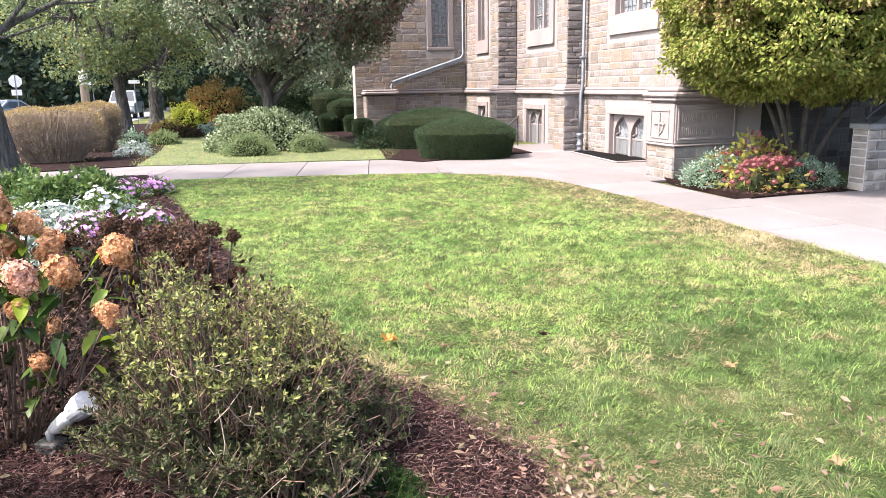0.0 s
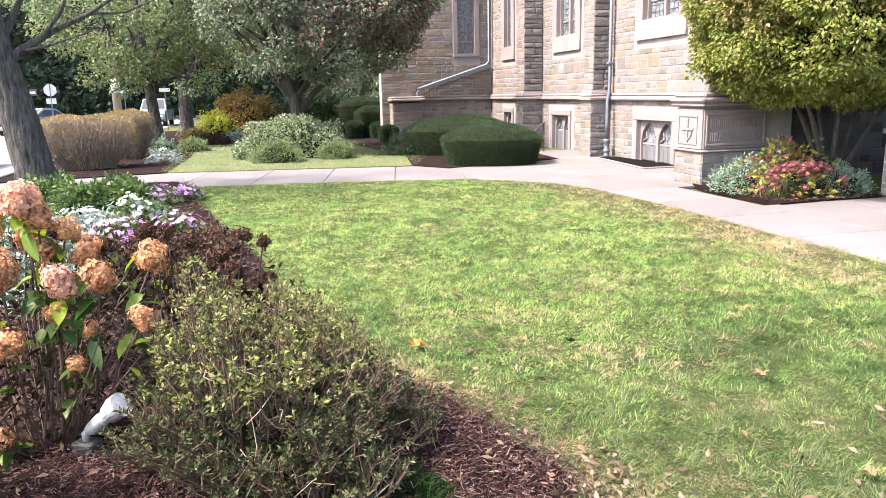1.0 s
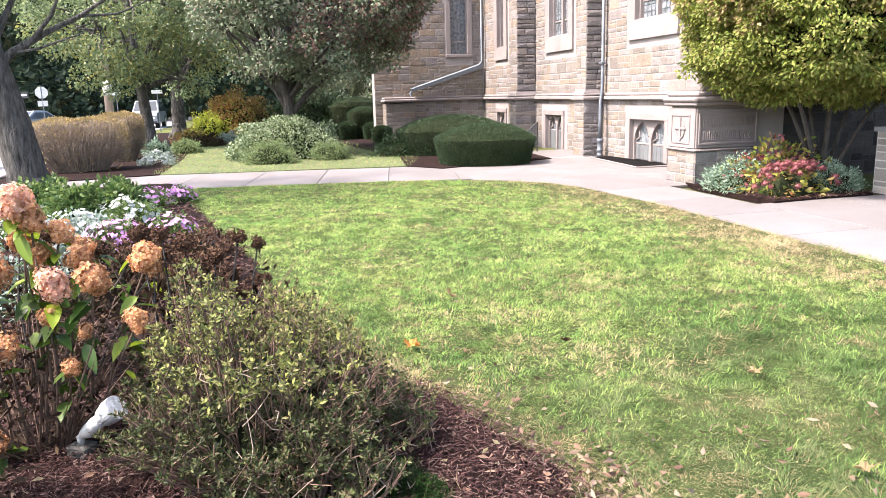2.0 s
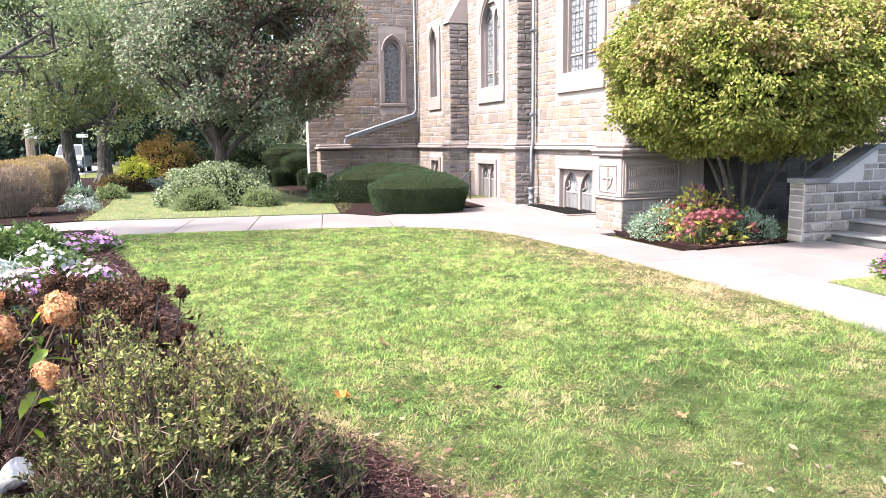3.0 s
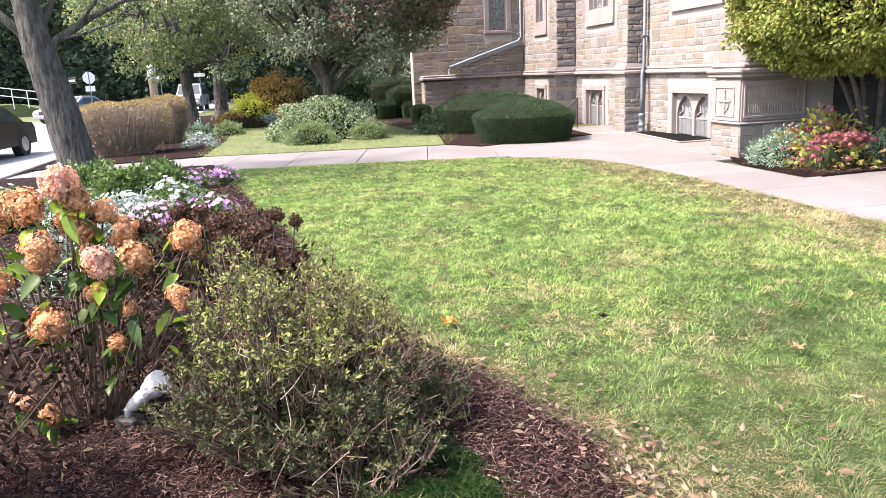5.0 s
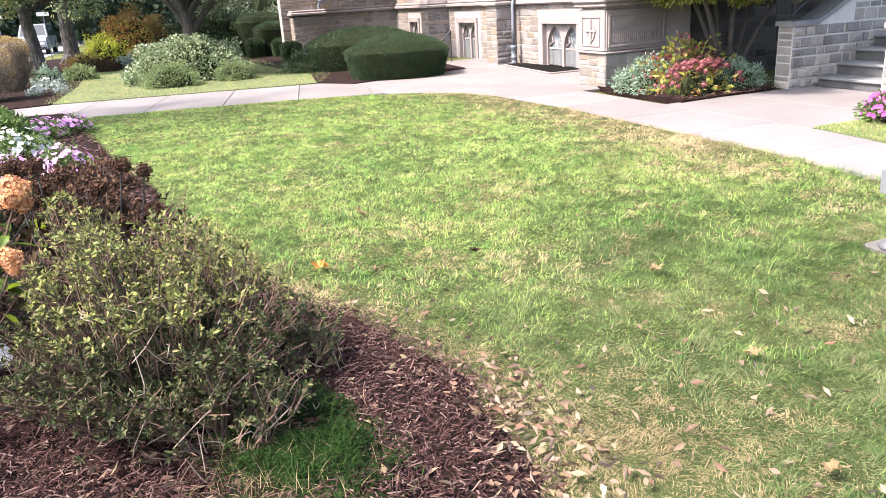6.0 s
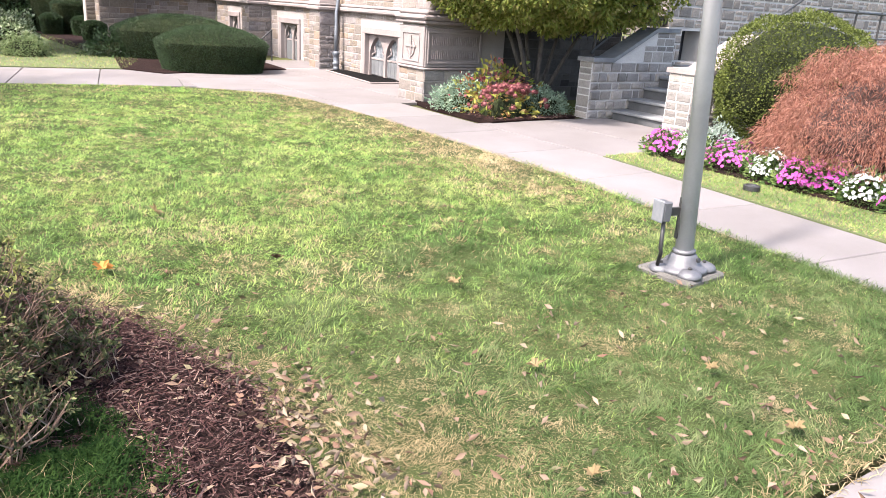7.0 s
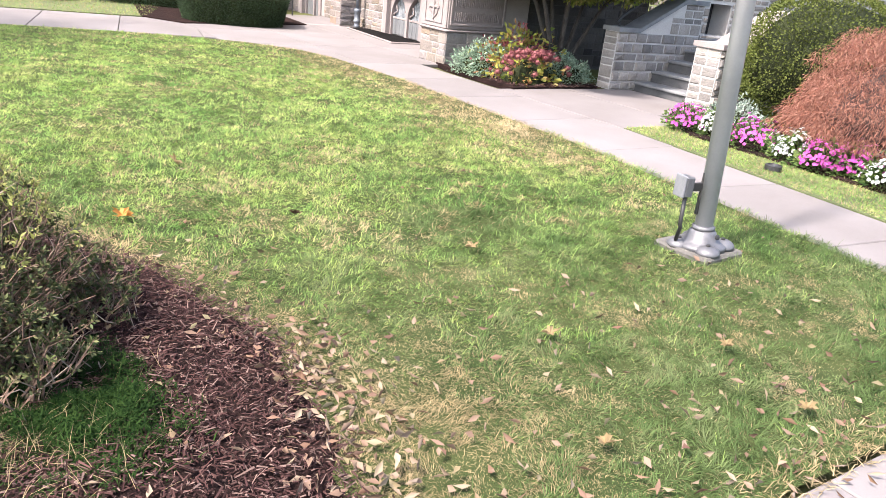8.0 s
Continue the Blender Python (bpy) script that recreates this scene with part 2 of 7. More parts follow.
M.update({
    "grass": turf_blade("grass blade", [(0.38, (0.088, 0.171, 0.044)), (0.45, (0.136, 0.227, 0.059)), (0.50, (0.188, 0.279, 0.075)), (0.55, (0.241, 0.312, 0.09)), (0.62, (0.302, 0.335, 0.126))]),
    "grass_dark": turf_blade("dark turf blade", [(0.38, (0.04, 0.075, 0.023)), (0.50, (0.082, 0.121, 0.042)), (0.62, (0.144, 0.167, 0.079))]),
    "grass_dry": turf_blade("dry grass blade", [(0.38, (0.193, 0.152, 0.085)), (0.50, (0.285, 0.225, 0.129)), (0.62, (0.368, 0.294, 0.184))]),
    "groundcover": leafy("dark groundcover sprig", even([(0.007, 0.019, 0.005), (0.014, 0.032, 0.008), (0.025, 0.049, 0.012), (0.009, 0.022, 0.006)]), 0.15, 0.8, 3, 0.04),
    "fallen": leafy("fallen leaf", even([(0.204, 0.149, 0.106), (0.162, 0.106, 0.075), (0.111, 0.06, 0.039), (0.246, 0.187, 0.14), (0.153, 0.128, 0.068), (0.145, 0.072, 0.051)]), 0.2, 0.7, 6),
    "fallen_orange": leafy("orange fallen leaf", even([(0.55, 0.24, 0.04), (0.45, 0.17, 0.05), (0.55, 0.38, 0.05)]), 0.25, 0.7, 6),
    "azalea": leafy("small shrub leaf", even([(0.024, 0.033, 0.012), (0.051, 0.067, 0.022), (0.089, 0.104, 0.037), (0.065, 0.045, 0.027), (0.121, 0.134, 0.051), (0.093, 0.067, 0.042), (0.028, 0.04, 0.014), (0.042, 0.054, 0.02), (0.065, 0.086, 0.028), (0.034, 0.048, 0.017)]), 0.2, 0.6, 4, 0.2),
    "azalea_top": leafy("young yellow-green shrub leaf", even([(0.225, 0.245, 0.066), (0.31, 0.31, 0.099), (0.171, 0.205, 0.06), (0.265, 0.218, 0.106), (0.132, 0.159, 0.053)]), 0.3, 0.6, 5, 0.2),
    "hyd_head": leafy("faded orange floret", even([(0.546, 0.26, 0.11), (0.649, 0.351, 0.156), (0.649, 0.331, 0.195), (0.454, 0.201, 0.097), (0.727, 0.468, 0.273)]), 0.3, 0.7, 14, 0.15),
    "hyd_pink": leafy("faded pink floret", even([(0.62, 0.30, 0.22), (0.70, 0.42, 0.34), (0.66, 0.36, 0.18), (0.75, 0.50, 0.42)]), 0.3, 0.7, 14, 0.15),
    "hyd_dead": leafy("dead brown floret", even([(0.038, 0.019, 0.013), (0.075, 0.041, 0.026), (0.109, 0.06, 0.039), (0.027, 0.017, 0.011)]), 0.15, 0.8, 14, 0.1),
    "hyd_leaf": leafy("broad green leaf", even([(0.05, 0.10, 0.02), (0.10, 0.18, 0.025), (0.24, 0.31, 0.025), (0.035, 0.07, 0.018), (0.08, 0.13, 0.02)]), 0.4, 0.45, 6),
    "dead_leaf": leafy("withered dark leaf", even([(0.017, 0.01, 0.008), (0.038, 0.022, 0.014), (0.063, 0.042, 0.025)]), 0.15, 0.8, 6, 0.1),
    "bed_leaf": leafy("bedding leaf", even([(0.045, 0.09, 0.026), (0.09, 0.154, 0.045), (0.18, 0.244, 0.072), (0.037, 0.068, 0.022)]), 0.35, 0.5, 4),
    "silver_leaf": leafy("silvery leaf", even([(0.224, 0.288, 0.24), (0.32, 0.376, 0.336), (0.176, 0.24, 0.176)]), 0.3, 0.6, 4),
    "petal_white": leafy("white petal", even([(0.391, 0.411, 0.411), (0.489, 0.508, 0.498)]), 0.3, 0.6, 9, 0.1),
    "petal_pink": leafy("magenta petal", even([(0.46, 0.07, 0.34), (0.55, 0.13, 0.42), (0.40, 0.05, 0.27)]), 0.35, 0.6, 9, 0.1),
    "petal_violet": leafy("violet-pink petal", even([(0.60, 0.28, 0.60), (0.70, 0.40, 0.70), (0.50, 0.20, 0.48)]), 0.35, 0.6, 9, 0.1),
    "dogwood": leafy("dogwood leaf", even([(0.112, 0.157, 0.031), (0.179, 0.224, 0.04), (0.23, 0.264, 0.051), (0.281, 0.275, 0.07), (0.129, 0.174, 0.031), (0.303, 0.264, 0.096), (0.163, 0.208, 0.038)]), 0.38, 0.55, 1.6, 0.25),
    "dogwood_ripe": leafy("dogwood leaf turning colour", even([(0.319, 0.254, 0.1), (0.354, 0.23, 0.13), (0.389, 0.307, 0.153), (0.26, 0.254, 0.071)]), 0.38, 0.55, 1.6, 0.2),
    "pear": leafy("street tree leaf", even([(0.102, 0.148, 0.072), (0.175, 0.226, 0.102), (0.256, 0.307, 0.143), (0.082, 0.118, 0.057)]), 0.4, 0.5, 0.7),
    "pear_gold": leafy("yellowing street tree leaf", even([(0.196, 0.22, 0.073), (0.283, 0.269, 0.083), (0.156, 0.185, 0.059)]), 0.45, 0.5, 0.7),
    "maple_dark": leafy("dark crown leaf", even([(0.096, 0.135, 0.083), (0.152, 0.199, 0.124), (0.223, 0.263, 0.167), (0.191, 0.152, 0.124), (0.128, 0.176, 0.096), (0.271, 0.303, 0.208)]), 0.3, 0.55, 0.8, 0.2),
    "maple_red": leafy("reddened crown leaf", even([(0.182, 0.104, 0.091), (0.247, 0.143, 0.12), (0.13, 0.091, 0.078)]), 0.3, 0.55, 0.8, 0.2),
    "laceleaf": leafy("copper lace leaf", even([(0.18, 0.076, 0.058), (0.285, 0.133, 0.1), (0.38, 0.204, 0.152), (0.123, 0.046, 0.037), (0.314, 0.133, 0.089)]), 0.35, 0.6, 5, 0.1),
    "boxwood": leafy("boxwood leaf", even([(0.065, 0.083, 0.02), (0.085, 0.105, 0.025), (0.11, 0.13, 0.032), (0.05, 0.066, 0.017)]), 0.25, 0.7, 3, 0.12),
    "yew": leafy("clipped yew needle", even([(0.008, 0.02, 0.008), (0.022, 0.046, 0.015), (0.05, 0.088, 0.03), (0.012, 0.028, 0.01)]), 0.15, 0.5, 2, 0.35),
    "euonymus": leafy("variegated leaf", even([(0.092, 0.138, 0.055), (0.275, 0.33, 0.184), (0.459, 0.505, 0.349), (0.12, 0.175, 0.065), (0.073, 0.11, 0.046)]), 0.3, 0.4, 2, 0.5),
    "soft_green": leafy("soft green leaf", even([(0.10, 0.15, 0.06), (0.17, 0.22, 0.09), (0.23, 0.28, 0.13)]), 0.35, 0.6, 2),
    "privet_top": leafy("browned gold privet leaf", even([(0.28, 0.20, 0.09), (0.38, 0.29, 0.13), (0.20, 0.14, 0.08), (0.34, 0.26, 0.09)]), 0.35, 0.6, 2),
    "burgundy": leafy("burgundy and gold leaf", even([(0.308, 0.22, 0.055), (0.264, 0.11, 0.055), (0.22, 0.242, 0.055), (0.352, 0.176, 0.066)]), 0.4, 0.6, 0.9),
    "lime": leafy("lime leaf", even([(0.30, 0.34, 0.04), (0.42, 0.44, 0.06), (0.22, 0.28, 0.04)]), 0.4, 0.6, 2),
    "blue_leaf": leafy("blue-green leaf", even([(0.13, 0.20, 0.14), (0.20, 0.28, 0.20), (0.28, 0.36, 0.26)]), 0.3, 0.6, 3),
    "red_head": leafy("crimson flower cluster", even([(0.172, 0.038, 0.053), (0.241, 0.074, 0.088), (0.287, 0.121, 0.119), (0.127, 0.03, 0.04)]), 0.3, 0.6, 8, 0.1),
    "yellow_leaf": leafy("yellowing leaf", even([(0.27, 0.297, 0.047), (0.351, 0.297, 0.068), (0.149, 0.216, 0.041), (0.324, 0.135, 0.068), (0.216, 0.257, 0.054)]), 0.4, 0.6, 5),
    "woods": leafy("far wood leaf", even([(0.009, 0.019, 0.015), (0.019, 0.034, 0.022), (0.037, 0.056, 0.029)]), 0.15, 0.7, 0.2, 0.1),
})

# ---------------------------------------------------------------- shape helpers
rng = np.random.default_rng(7)


class Shape:
    """Vertices and faces gathered for one mesh."""

    def __init__(self):
        self.v, self.f = [], []

    def add(self, verts, faces):
        o = len(self.v)
        self.v.extend(tuple(p) for p in verts)
        self.f.extend(tuple(i + o for i in q) for q in faces)
        return self

    def box(self, x0, x1, y0, y1, z0, z1, b=0.0):
        """A box with edges chamfered by b."""
        if b <= 0:
            p = [(x, y, z) for z in (z0, z1) for y in (y0, y1) for x in (x0, x1)]
            return self.add(p, [(0, 2, 3, 1), (4, 5, 7, 6), (0, 1, 5, 4), (2, 6, 7, 3), (0, 4, 6, 2), (1, 3, 7, 5)])
        c, h = ((x0 + x1) / 2, (y0 + y1) / 2, (z0 + z1) / 2), ((x1 - x0) / 2, (y1 - y0) / 2, (z1 - z0) / 2)
        key, p = {}, []
        for sx in (-1, 1):
            for sy in (-1, 1):
                for sz in (-1, 1):
                    for a in range(3):
                        s = (sx, sy, sz)
                        key[s, a] = len(p)
                        p.append(tuple(c[i] + s[i] * (h[i] - (0 if i == a else b)) for i in range(3)))
        q = []
        for a in range(3):
            o1, o2 = (a + 1) % 3, (a + 2) % 3
            for s in (-1, 1):
                ring = []
                for e1, e2 in ((-1, -1), (1, -1), (1, 1), (-1, 1)):
                    k = [0, 0, 0]
                    k[a], k[o1], k[o2] = s, e1, e2
                    ring.append(key[tuple(k), a])
                q.append(tuple(ring if s > 0 else ring[::-1]))
            for e1 in (-1, 1):
                for e2 in (-1, 1):
                    k0, k1 = [0, 0, 0], [0, 0, 0]
                    k0[a], k0[o1], k0[o2] = -1, e1, e2
                    k1[a], k1[o1], k1[o2] = 1, e1, e2
                    ring = (key[tuple(k0), o1], key[tuple(k1), o1], key[tuple(k1), o2], key[tuple(k0), o2])
                    q.append(ring if e1 * e2 > 0 else ring[::-1])
        for sx in (-1, 1):
            for sy in (-1, 1):
                for sz in (-1, 1):
                    s = (sx, sy, sz)
                    ring = (key[s, 0], key[s, 1], key[s, 2])
                    q.append(ring if sx * sy * sz > 0 else ring[::-1])
        return self.add(p, q)

    def tube(self, points, radii, sides=8, caps=True, squash=None):
        pts = [Vector(p) for p in points]
        rings = []
        side = None
        for i, p in enumerate(pts):
            d = (pts[min(i + 1, len(pts) - 1)] - pts[max(i - 1, 0)]).normalized()
            if side is None:
                side = d.cross(Vector((0, 0, 1)) if abs(d.z) < 0.9 else Vector((1, 0, 0))).normalized()
            side = (side - d * side.dot(d)).normalized()
            up = d.cross(side)
            rings.append([p + (side * math.cos(2 * math.pi * k / sides) + up * math.sin(2 * math.pi * k / sides)) * radii[i] for k in range(sides)])
        v = [q for r in rings for q in r]
        f = [(i * sides + k, i * sides + (k + 1) % sides, (i + 1) * sides + (k + 1) % sides, (i + 1) * sides + k) for i in range(len(pts) - 1) for k in range(sides)]
        if caps:
            f += [tuple(range(sides))[::-1], tuple((len(pts) - 1) * sides + k for k in range(sides))]
        return self.add(v, f)

    def lathe(self, profile, sides=24, centre=(0, 0, 0)):
        cx, cy, cz = centre
        v = [(cx + r * math.cos(2 * math.pi * k / sides), cy + r * math.sin(2 * math.pi * k / sides), cz + z) for r, z in profile for k in range(sides)]
        n = len(profile)
        f = [(i * sides + k, i * sides + (k + 1) % sides, (i + 1) * sides + (k + 1) % sides, (i + 1) * sides + k) for i in range(n - 1) for k in range(sides)]
        f += [tuple(range(sides))[::-1], tuple((n - 1) * sides + k for k in range(sides))]
        return self.add(v, f)

    def prism(self, outline, z0, z1):
        """A flat outline in plan, counter-clockwise, drawn up from z0 to z1."""
        n = len(outline)
        v = [(x, y, z0) for x, y in outline] + [(x, y, z1) for x, y in outline]
        return self.add(v, [tuple(range(n))[::-1], tuple(range(n, 2 * n))] + [(i, (i + 1) % n, n + (i + 1) % n, n + i) for i in range(n)])

    def moved(self, m):
        self.v = [tuple(m @ Vector(p)) for p in self.v]
        return self


def mesh_of(name, v, f, material, smooth=False):
    me = bpy.data.meshes.new(name)
    me.from_pydata(v, [], f)
    me.materials.append(material)
    if smooth:
        me.shade_smooth()
    return me


def fast_mesh(name, v, f, material, smooth=False):
    """Mesh from arrays: v (n, 3) and f (m, 3)."""
    me = bpy.data.meshes.new(name)
    me.vertices.add(len(v))
    me.vertices.foreach_set("co", np.ascontiguousarray(v, dtype=np.float32).ravel())
    me.loops.add(f.size)
    me.loops.foreach_set("vertex_index", np.ascontiguousarray(f, dtype=np.int32).ravel())
    me.polygons.add(len(f))
    me.polygons.foreach_set("loop_start", np.arange(0, f.size, f.shape[1], dtype=np.int32))
    me.update(calc_edges=True)
    me.validate()
    me.materials.append(material)
    if smooth:
        me.shade_smooth()
    return me


def part(name, shape, material, parent, label="", smooth=False):
    """One mesh object under a thing or under a part. shape: a Shape, or a pair of arrays."""
    if isinstance(shape, Shape):
        me = mesh_of(name, shape.v, shape.f, material, smooth)
    else:
        me = fast_mesh(name, shape[0], shape[1], material, smooth)
    ob = new(name, me)
    ob.parent = parent
    if label:
        tagged(ob, label)
    return ob


def thing(name, at=(0, 0, 0), turn=0.0, label="", category="", group="", kind=""):
    ob = new(name)
    ob.empty_display_size = 0.2
    ob.matrix_world = pose(*at, 0, 0, turn)
    return tagged(ob, label, category, group, kind)


def solid(name, shape, material, label="", category="", kind="structure", smooth=False, group=""):
    """A thing or piece of the setting that is one mesh."""
    me = mesh_of(name, shape.v, shape.f, material, smooth) if isinstance(shape, Shape) else fast_mesh(name, shape[0], shape[1], material, smooth)
    return tagged(new(name, me), label, category, group, kind)


def unit(a):
    return a / np.maximum(np.linalg.norm(a, axis=1, keepdims=True), 1e-9)


def leaves(p, out, length, width, spread=0.9, droop=0.0, cup=0.25, seed=0):
    """Diamond leaves, folded along the rib, at the points p, turned outwards along out."""
    r = np.random.default_rng(seed)
    n = len(p)
    d = unit(out + r.normal(0, spread, (n, 3)) + np.array((0, 0, -droop)))
    w = unit(np.cross(d, r.normal(0, 1, (n, 3))))
    k = np.cross(d, w)
    ln = (length * r.uniform(0.65, 1.25, n))[:, None]
    wd = (width * r.uniform(0.7, 1.2, n))[:, None]
    mid = p + d * ln * 0.5 + k * wd * cup
    v = np.stack([p, mid + w * wd * 0.5, p + d * ln, mid - w * wd * 0.5], 1).reshape(-1, 3)
    i = np.arange(n)[:, None] * 4
    return v, np.concatenate([i + np.array((0, 1, 2)), i + np.array((0, 2, 3))], 0)


def broad_leaves(p, out, length, width, droop=0.6, seed=0):
    """Oval leaves with a pointed tip, folded along the rib and bending down towards the tip."""
    r = np.random.default_rng(seed)
    n = len(p)
    d = unit(out + r.normal(0, 0.2, (n, 3)))
    w = unit(np.cross(d, np.array((0, 0, 1.0)) + r.normal(0, 0.35, (n, 3))))
    k = np.cross(w, d)
    ln = (length * r.uniform(0.7, 1.2, n))[:, None]
    wd = (width * r.uniform(0.75, 1.15, n))[:, None]
    bend = droop * r.uniform(0.5, 1.4, n)[:, None]
    rib, left, right = [], [], []
    for q, half in ((0.0, 0.0), (0.22, 0.40), (0.5, 0.5), (0.78, 0.33), (1.0, 0.0)):
        c = p + d * ln * q - np.array((0, 0, 1.0)) * ln * bend * q * q * 0.6
        rib.append(c)
        if half:
            left.append(c + w * wd * half + k * wd * half * 0.35)
            right.append(c - w * wd * half + k * wd * half * 0.35)
    v = np.stack(rib + left + right, 1).reshape(-1, 3)
    i = np.arange(n)[:, None] * 11
    tri = []
    for o, flip in ((5, False), (8, True)):
        t = [(0, 1, o), (1, 2, o + 1), (1, o + 1, o), (2, 3, o + 2), (2, o + 2, o + 1), (3, 4, o + 2)]
        tri += [x[::-1] if flip else x for x in t]
    return v, np.concatenate([i + np.array(t) for t in tri], 0)


def joined(*sets):
    v, f, o = [], [], 0
    for a, b in sets:
        v.append(a), f.append(b + o)
        o += len(a)
    return np.concatenate(v), np.concatenate(f)


def blob(n, centre, radii, shell=0.7, lumps=0.16, seed=0, flat=False, power=2.0):
    """Points through the outer layer of an uneven rounded form, with their outward ways."""
    r = np.random.default_rng(seed)
    u = unit(r.normal(0, 1, (n, 3)))
    if flat:
        u[:, 2] = np.abs(u[:, 2])
    ph = r.uniform(0, 6.28, 9)
    q = 1 + lumps * (np.sin(u[:, 0] * 5 + ph[0]) * np.sin(u[:, 1] * 6 + ph[1]) + np.sin(u[:, 2] * 7 + ph[2]) * np.sin(u[:, 0] * 9 + ph[3]) * 0.7 + np.sin(u[:, 1] * 13 + ph[4]) * np.sin(u[:, 2] * 12 + ph[5]) * 0.5)
    if power != 2.0:
        q = q / (np.abs(u) ** power).sum(1) ** (1 / power)
    k = (shell + (1 - shell) * r.uniform(0, 1, n) ** 0.6) * q
    return np.array(centre) + u * k[:, None] * np.array(radii), u


def clumps(n, centres, radius, seed=0):
    """Points in clumps round many centres; out: from each clump's middle."""
    r = np.random.default_rng(seed)
    c = np.array(centres)
    i = r.integers(0, len(c), n)
    u = unit(r.normal(0, 1, (n, 3)))
    k = radius * r.uniform(0.3, 1.0, n) ** 0.7
    return c[i] + u * k[:, None] * np.array((1, 1, 0.75)), u


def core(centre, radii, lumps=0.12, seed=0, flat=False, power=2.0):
    """A closed lumpy body that fills the inside of a dense shrub; dark ones stand in for its shade."""
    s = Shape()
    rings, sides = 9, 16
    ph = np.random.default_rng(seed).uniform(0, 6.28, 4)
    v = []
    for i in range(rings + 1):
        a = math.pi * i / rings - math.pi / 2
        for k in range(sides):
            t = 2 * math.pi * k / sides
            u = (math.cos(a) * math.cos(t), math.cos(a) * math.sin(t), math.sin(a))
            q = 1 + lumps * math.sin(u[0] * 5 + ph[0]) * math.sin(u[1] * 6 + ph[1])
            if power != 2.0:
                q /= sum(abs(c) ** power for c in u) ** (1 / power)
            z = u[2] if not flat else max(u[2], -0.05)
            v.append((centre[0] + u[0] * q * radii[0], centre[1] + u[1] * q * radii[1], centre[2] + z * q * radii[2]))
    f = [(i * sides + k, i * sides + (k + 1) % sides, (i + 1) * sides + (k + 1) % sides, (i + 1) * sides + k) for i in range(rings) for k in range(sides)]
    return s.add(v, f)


# ---------------------------------------------------------------- stone walls
def stone_meshes(material, name):
    """Three rough-faced stones, one unit in each way, standing out along +y from y = 0."""
    made = []
    for k in range(3):
        r = random.Random(k + 11)
        j = lambda s: r.uniform(-s, s)
        base = [(0.0, 0, 0.0), (1.0, 0, 0.0), (1.0, 0, 1.0), (0.0, 0, 1.0)]
        rim = [(0.05, 0.8, 0.08), (0.95, 0.8, 0.08), (0.95, 0.8, 0.92), (0.05, 0.8, 0.92)]
        rim = [(x + j(0.03), y + j(0.25), z + j(0.055)) for x, y, z in rim]
        mid = [(0.32 + j(0.1), 1.0 + j(0.2), 0.45 + j(0.15)), (0.7 + j(0.1), 1.0 + j(0.2), 0.55 + j(0.15))]
        f = [(0, 1, 5, 4), (1, 2, 6, 5), (2, 3, 7, 6), (3, 0, 4, 7), (4, 5, 9, 8), (5, 6, 9), (6, 7, 8, 9), (7, 4, 8)]
        made.append(mesh_of(name, base + rim + mid, f, material))
    return made


STONES = {}


def ashlar(parent, corner, along, outward, width, height, holes=(), rows=(0.13, 0.33), lengths=(0.18, 0.62), material="stone", limit=300, joint=0.012, proud=0.010, seed=1, near=None, name="stone"):
    """Rows of stones over a wall's face. corner: its lower start; along and outward: its ways; holes: (u0, u1, z0, z1)."""
    if material not in STONES:
        STONES[material] = stone_meshes(M[material], "stone")
    meshes = STONES[material]
    r = random.Random(seed)
    c, a, o = Vector(corner), Vector(along), Vector(outward)
    flip = a.cross(o).z < 0          # keep the faces turned outwards
    got = []
    z = 0.0
    while z < height - 0.05:
        h = min(r.uniform(*rows), height - z)
        if height - z - h < 0.08:
            h = height - z
        u = 0.0
        while u < width - 0.02:
            w = min(r.uniform(*lengths) * (0.8 + h * 1.5), width - u)
            if width - u - w < 0.14:
                w = width - u
            spans = [(u, u + w)]
            for u0, u1, z0, z1 in holes:
                if z < z1 - 0.03 and z + h > z0 + 0.03:
                    cut = []
                    for s0, s1 in spans:
                        if s1 <= u0 or s0 >= u1:
                            cut.append((s0, s1))
                        else:
                            cut += [(s0, u0)] if s0 < u0 - 0.06 else []
                            cut += [(u1, s1)] if s1 > u1 + 0.06 else []
                    spans = cut
            for s0, s1 in spans:
                if h > 0.19 and r.random() < 0.5:
                    zm = z + h * r.uniform(0.4, 0.62)
                    for za, zb in ((z, zm), (zm, z + h)):
                        cut_at = s0 + (s1 - s0) * r.uniform(0.3, 0.7)
                        if s1 - s0 > 0.42:
                            got += [(s0, cut_at, za, zb), (cut_at, s1, za, zb)]
                        else:
                            got.append((s0, s1, za, zb))
                else:
                    got.append((s0, s1, z, z + h))
            u += w
        z += h
    if near is not None:
        got.sort(key=lambda s: abs((s[0] + s[1]) / 2 - near[0]) + abs((s[2] + s[3]) / 2 - near[1]))
    rest = Shape()
    for i, (u0, u1, z0, z1) in enumerate(got):
        me = meshes[r.randrange(3)]
        d = proud * r.uniform(0.6, 1.5)
        x = a * (u1 - u0 - joint)
        m = Matrix(((x.x, o.x * d, 0, 0), (x.y, o.y * d, 0, 0), (0, 0, z1 - z0 - joint, 0), (0, 0, 0, 1)))
        m.translation = c + a * (u0 + joint / 2) + Vector((0, 0, z0 + joint / 2))
        if i < limit:
            ob = new(name, me)
            ob.parent = parent
            ob.matrix_world = m
        else:
            rest.add([m @ v.co for v in me.vertices], [tuple(p.vertices) if not flip else tuple(p.vertices)[::-1] for p in me.polygons])
    if rest.v:
        tagged(part("far_stones", rest, M[material], parent), kind="stuff")


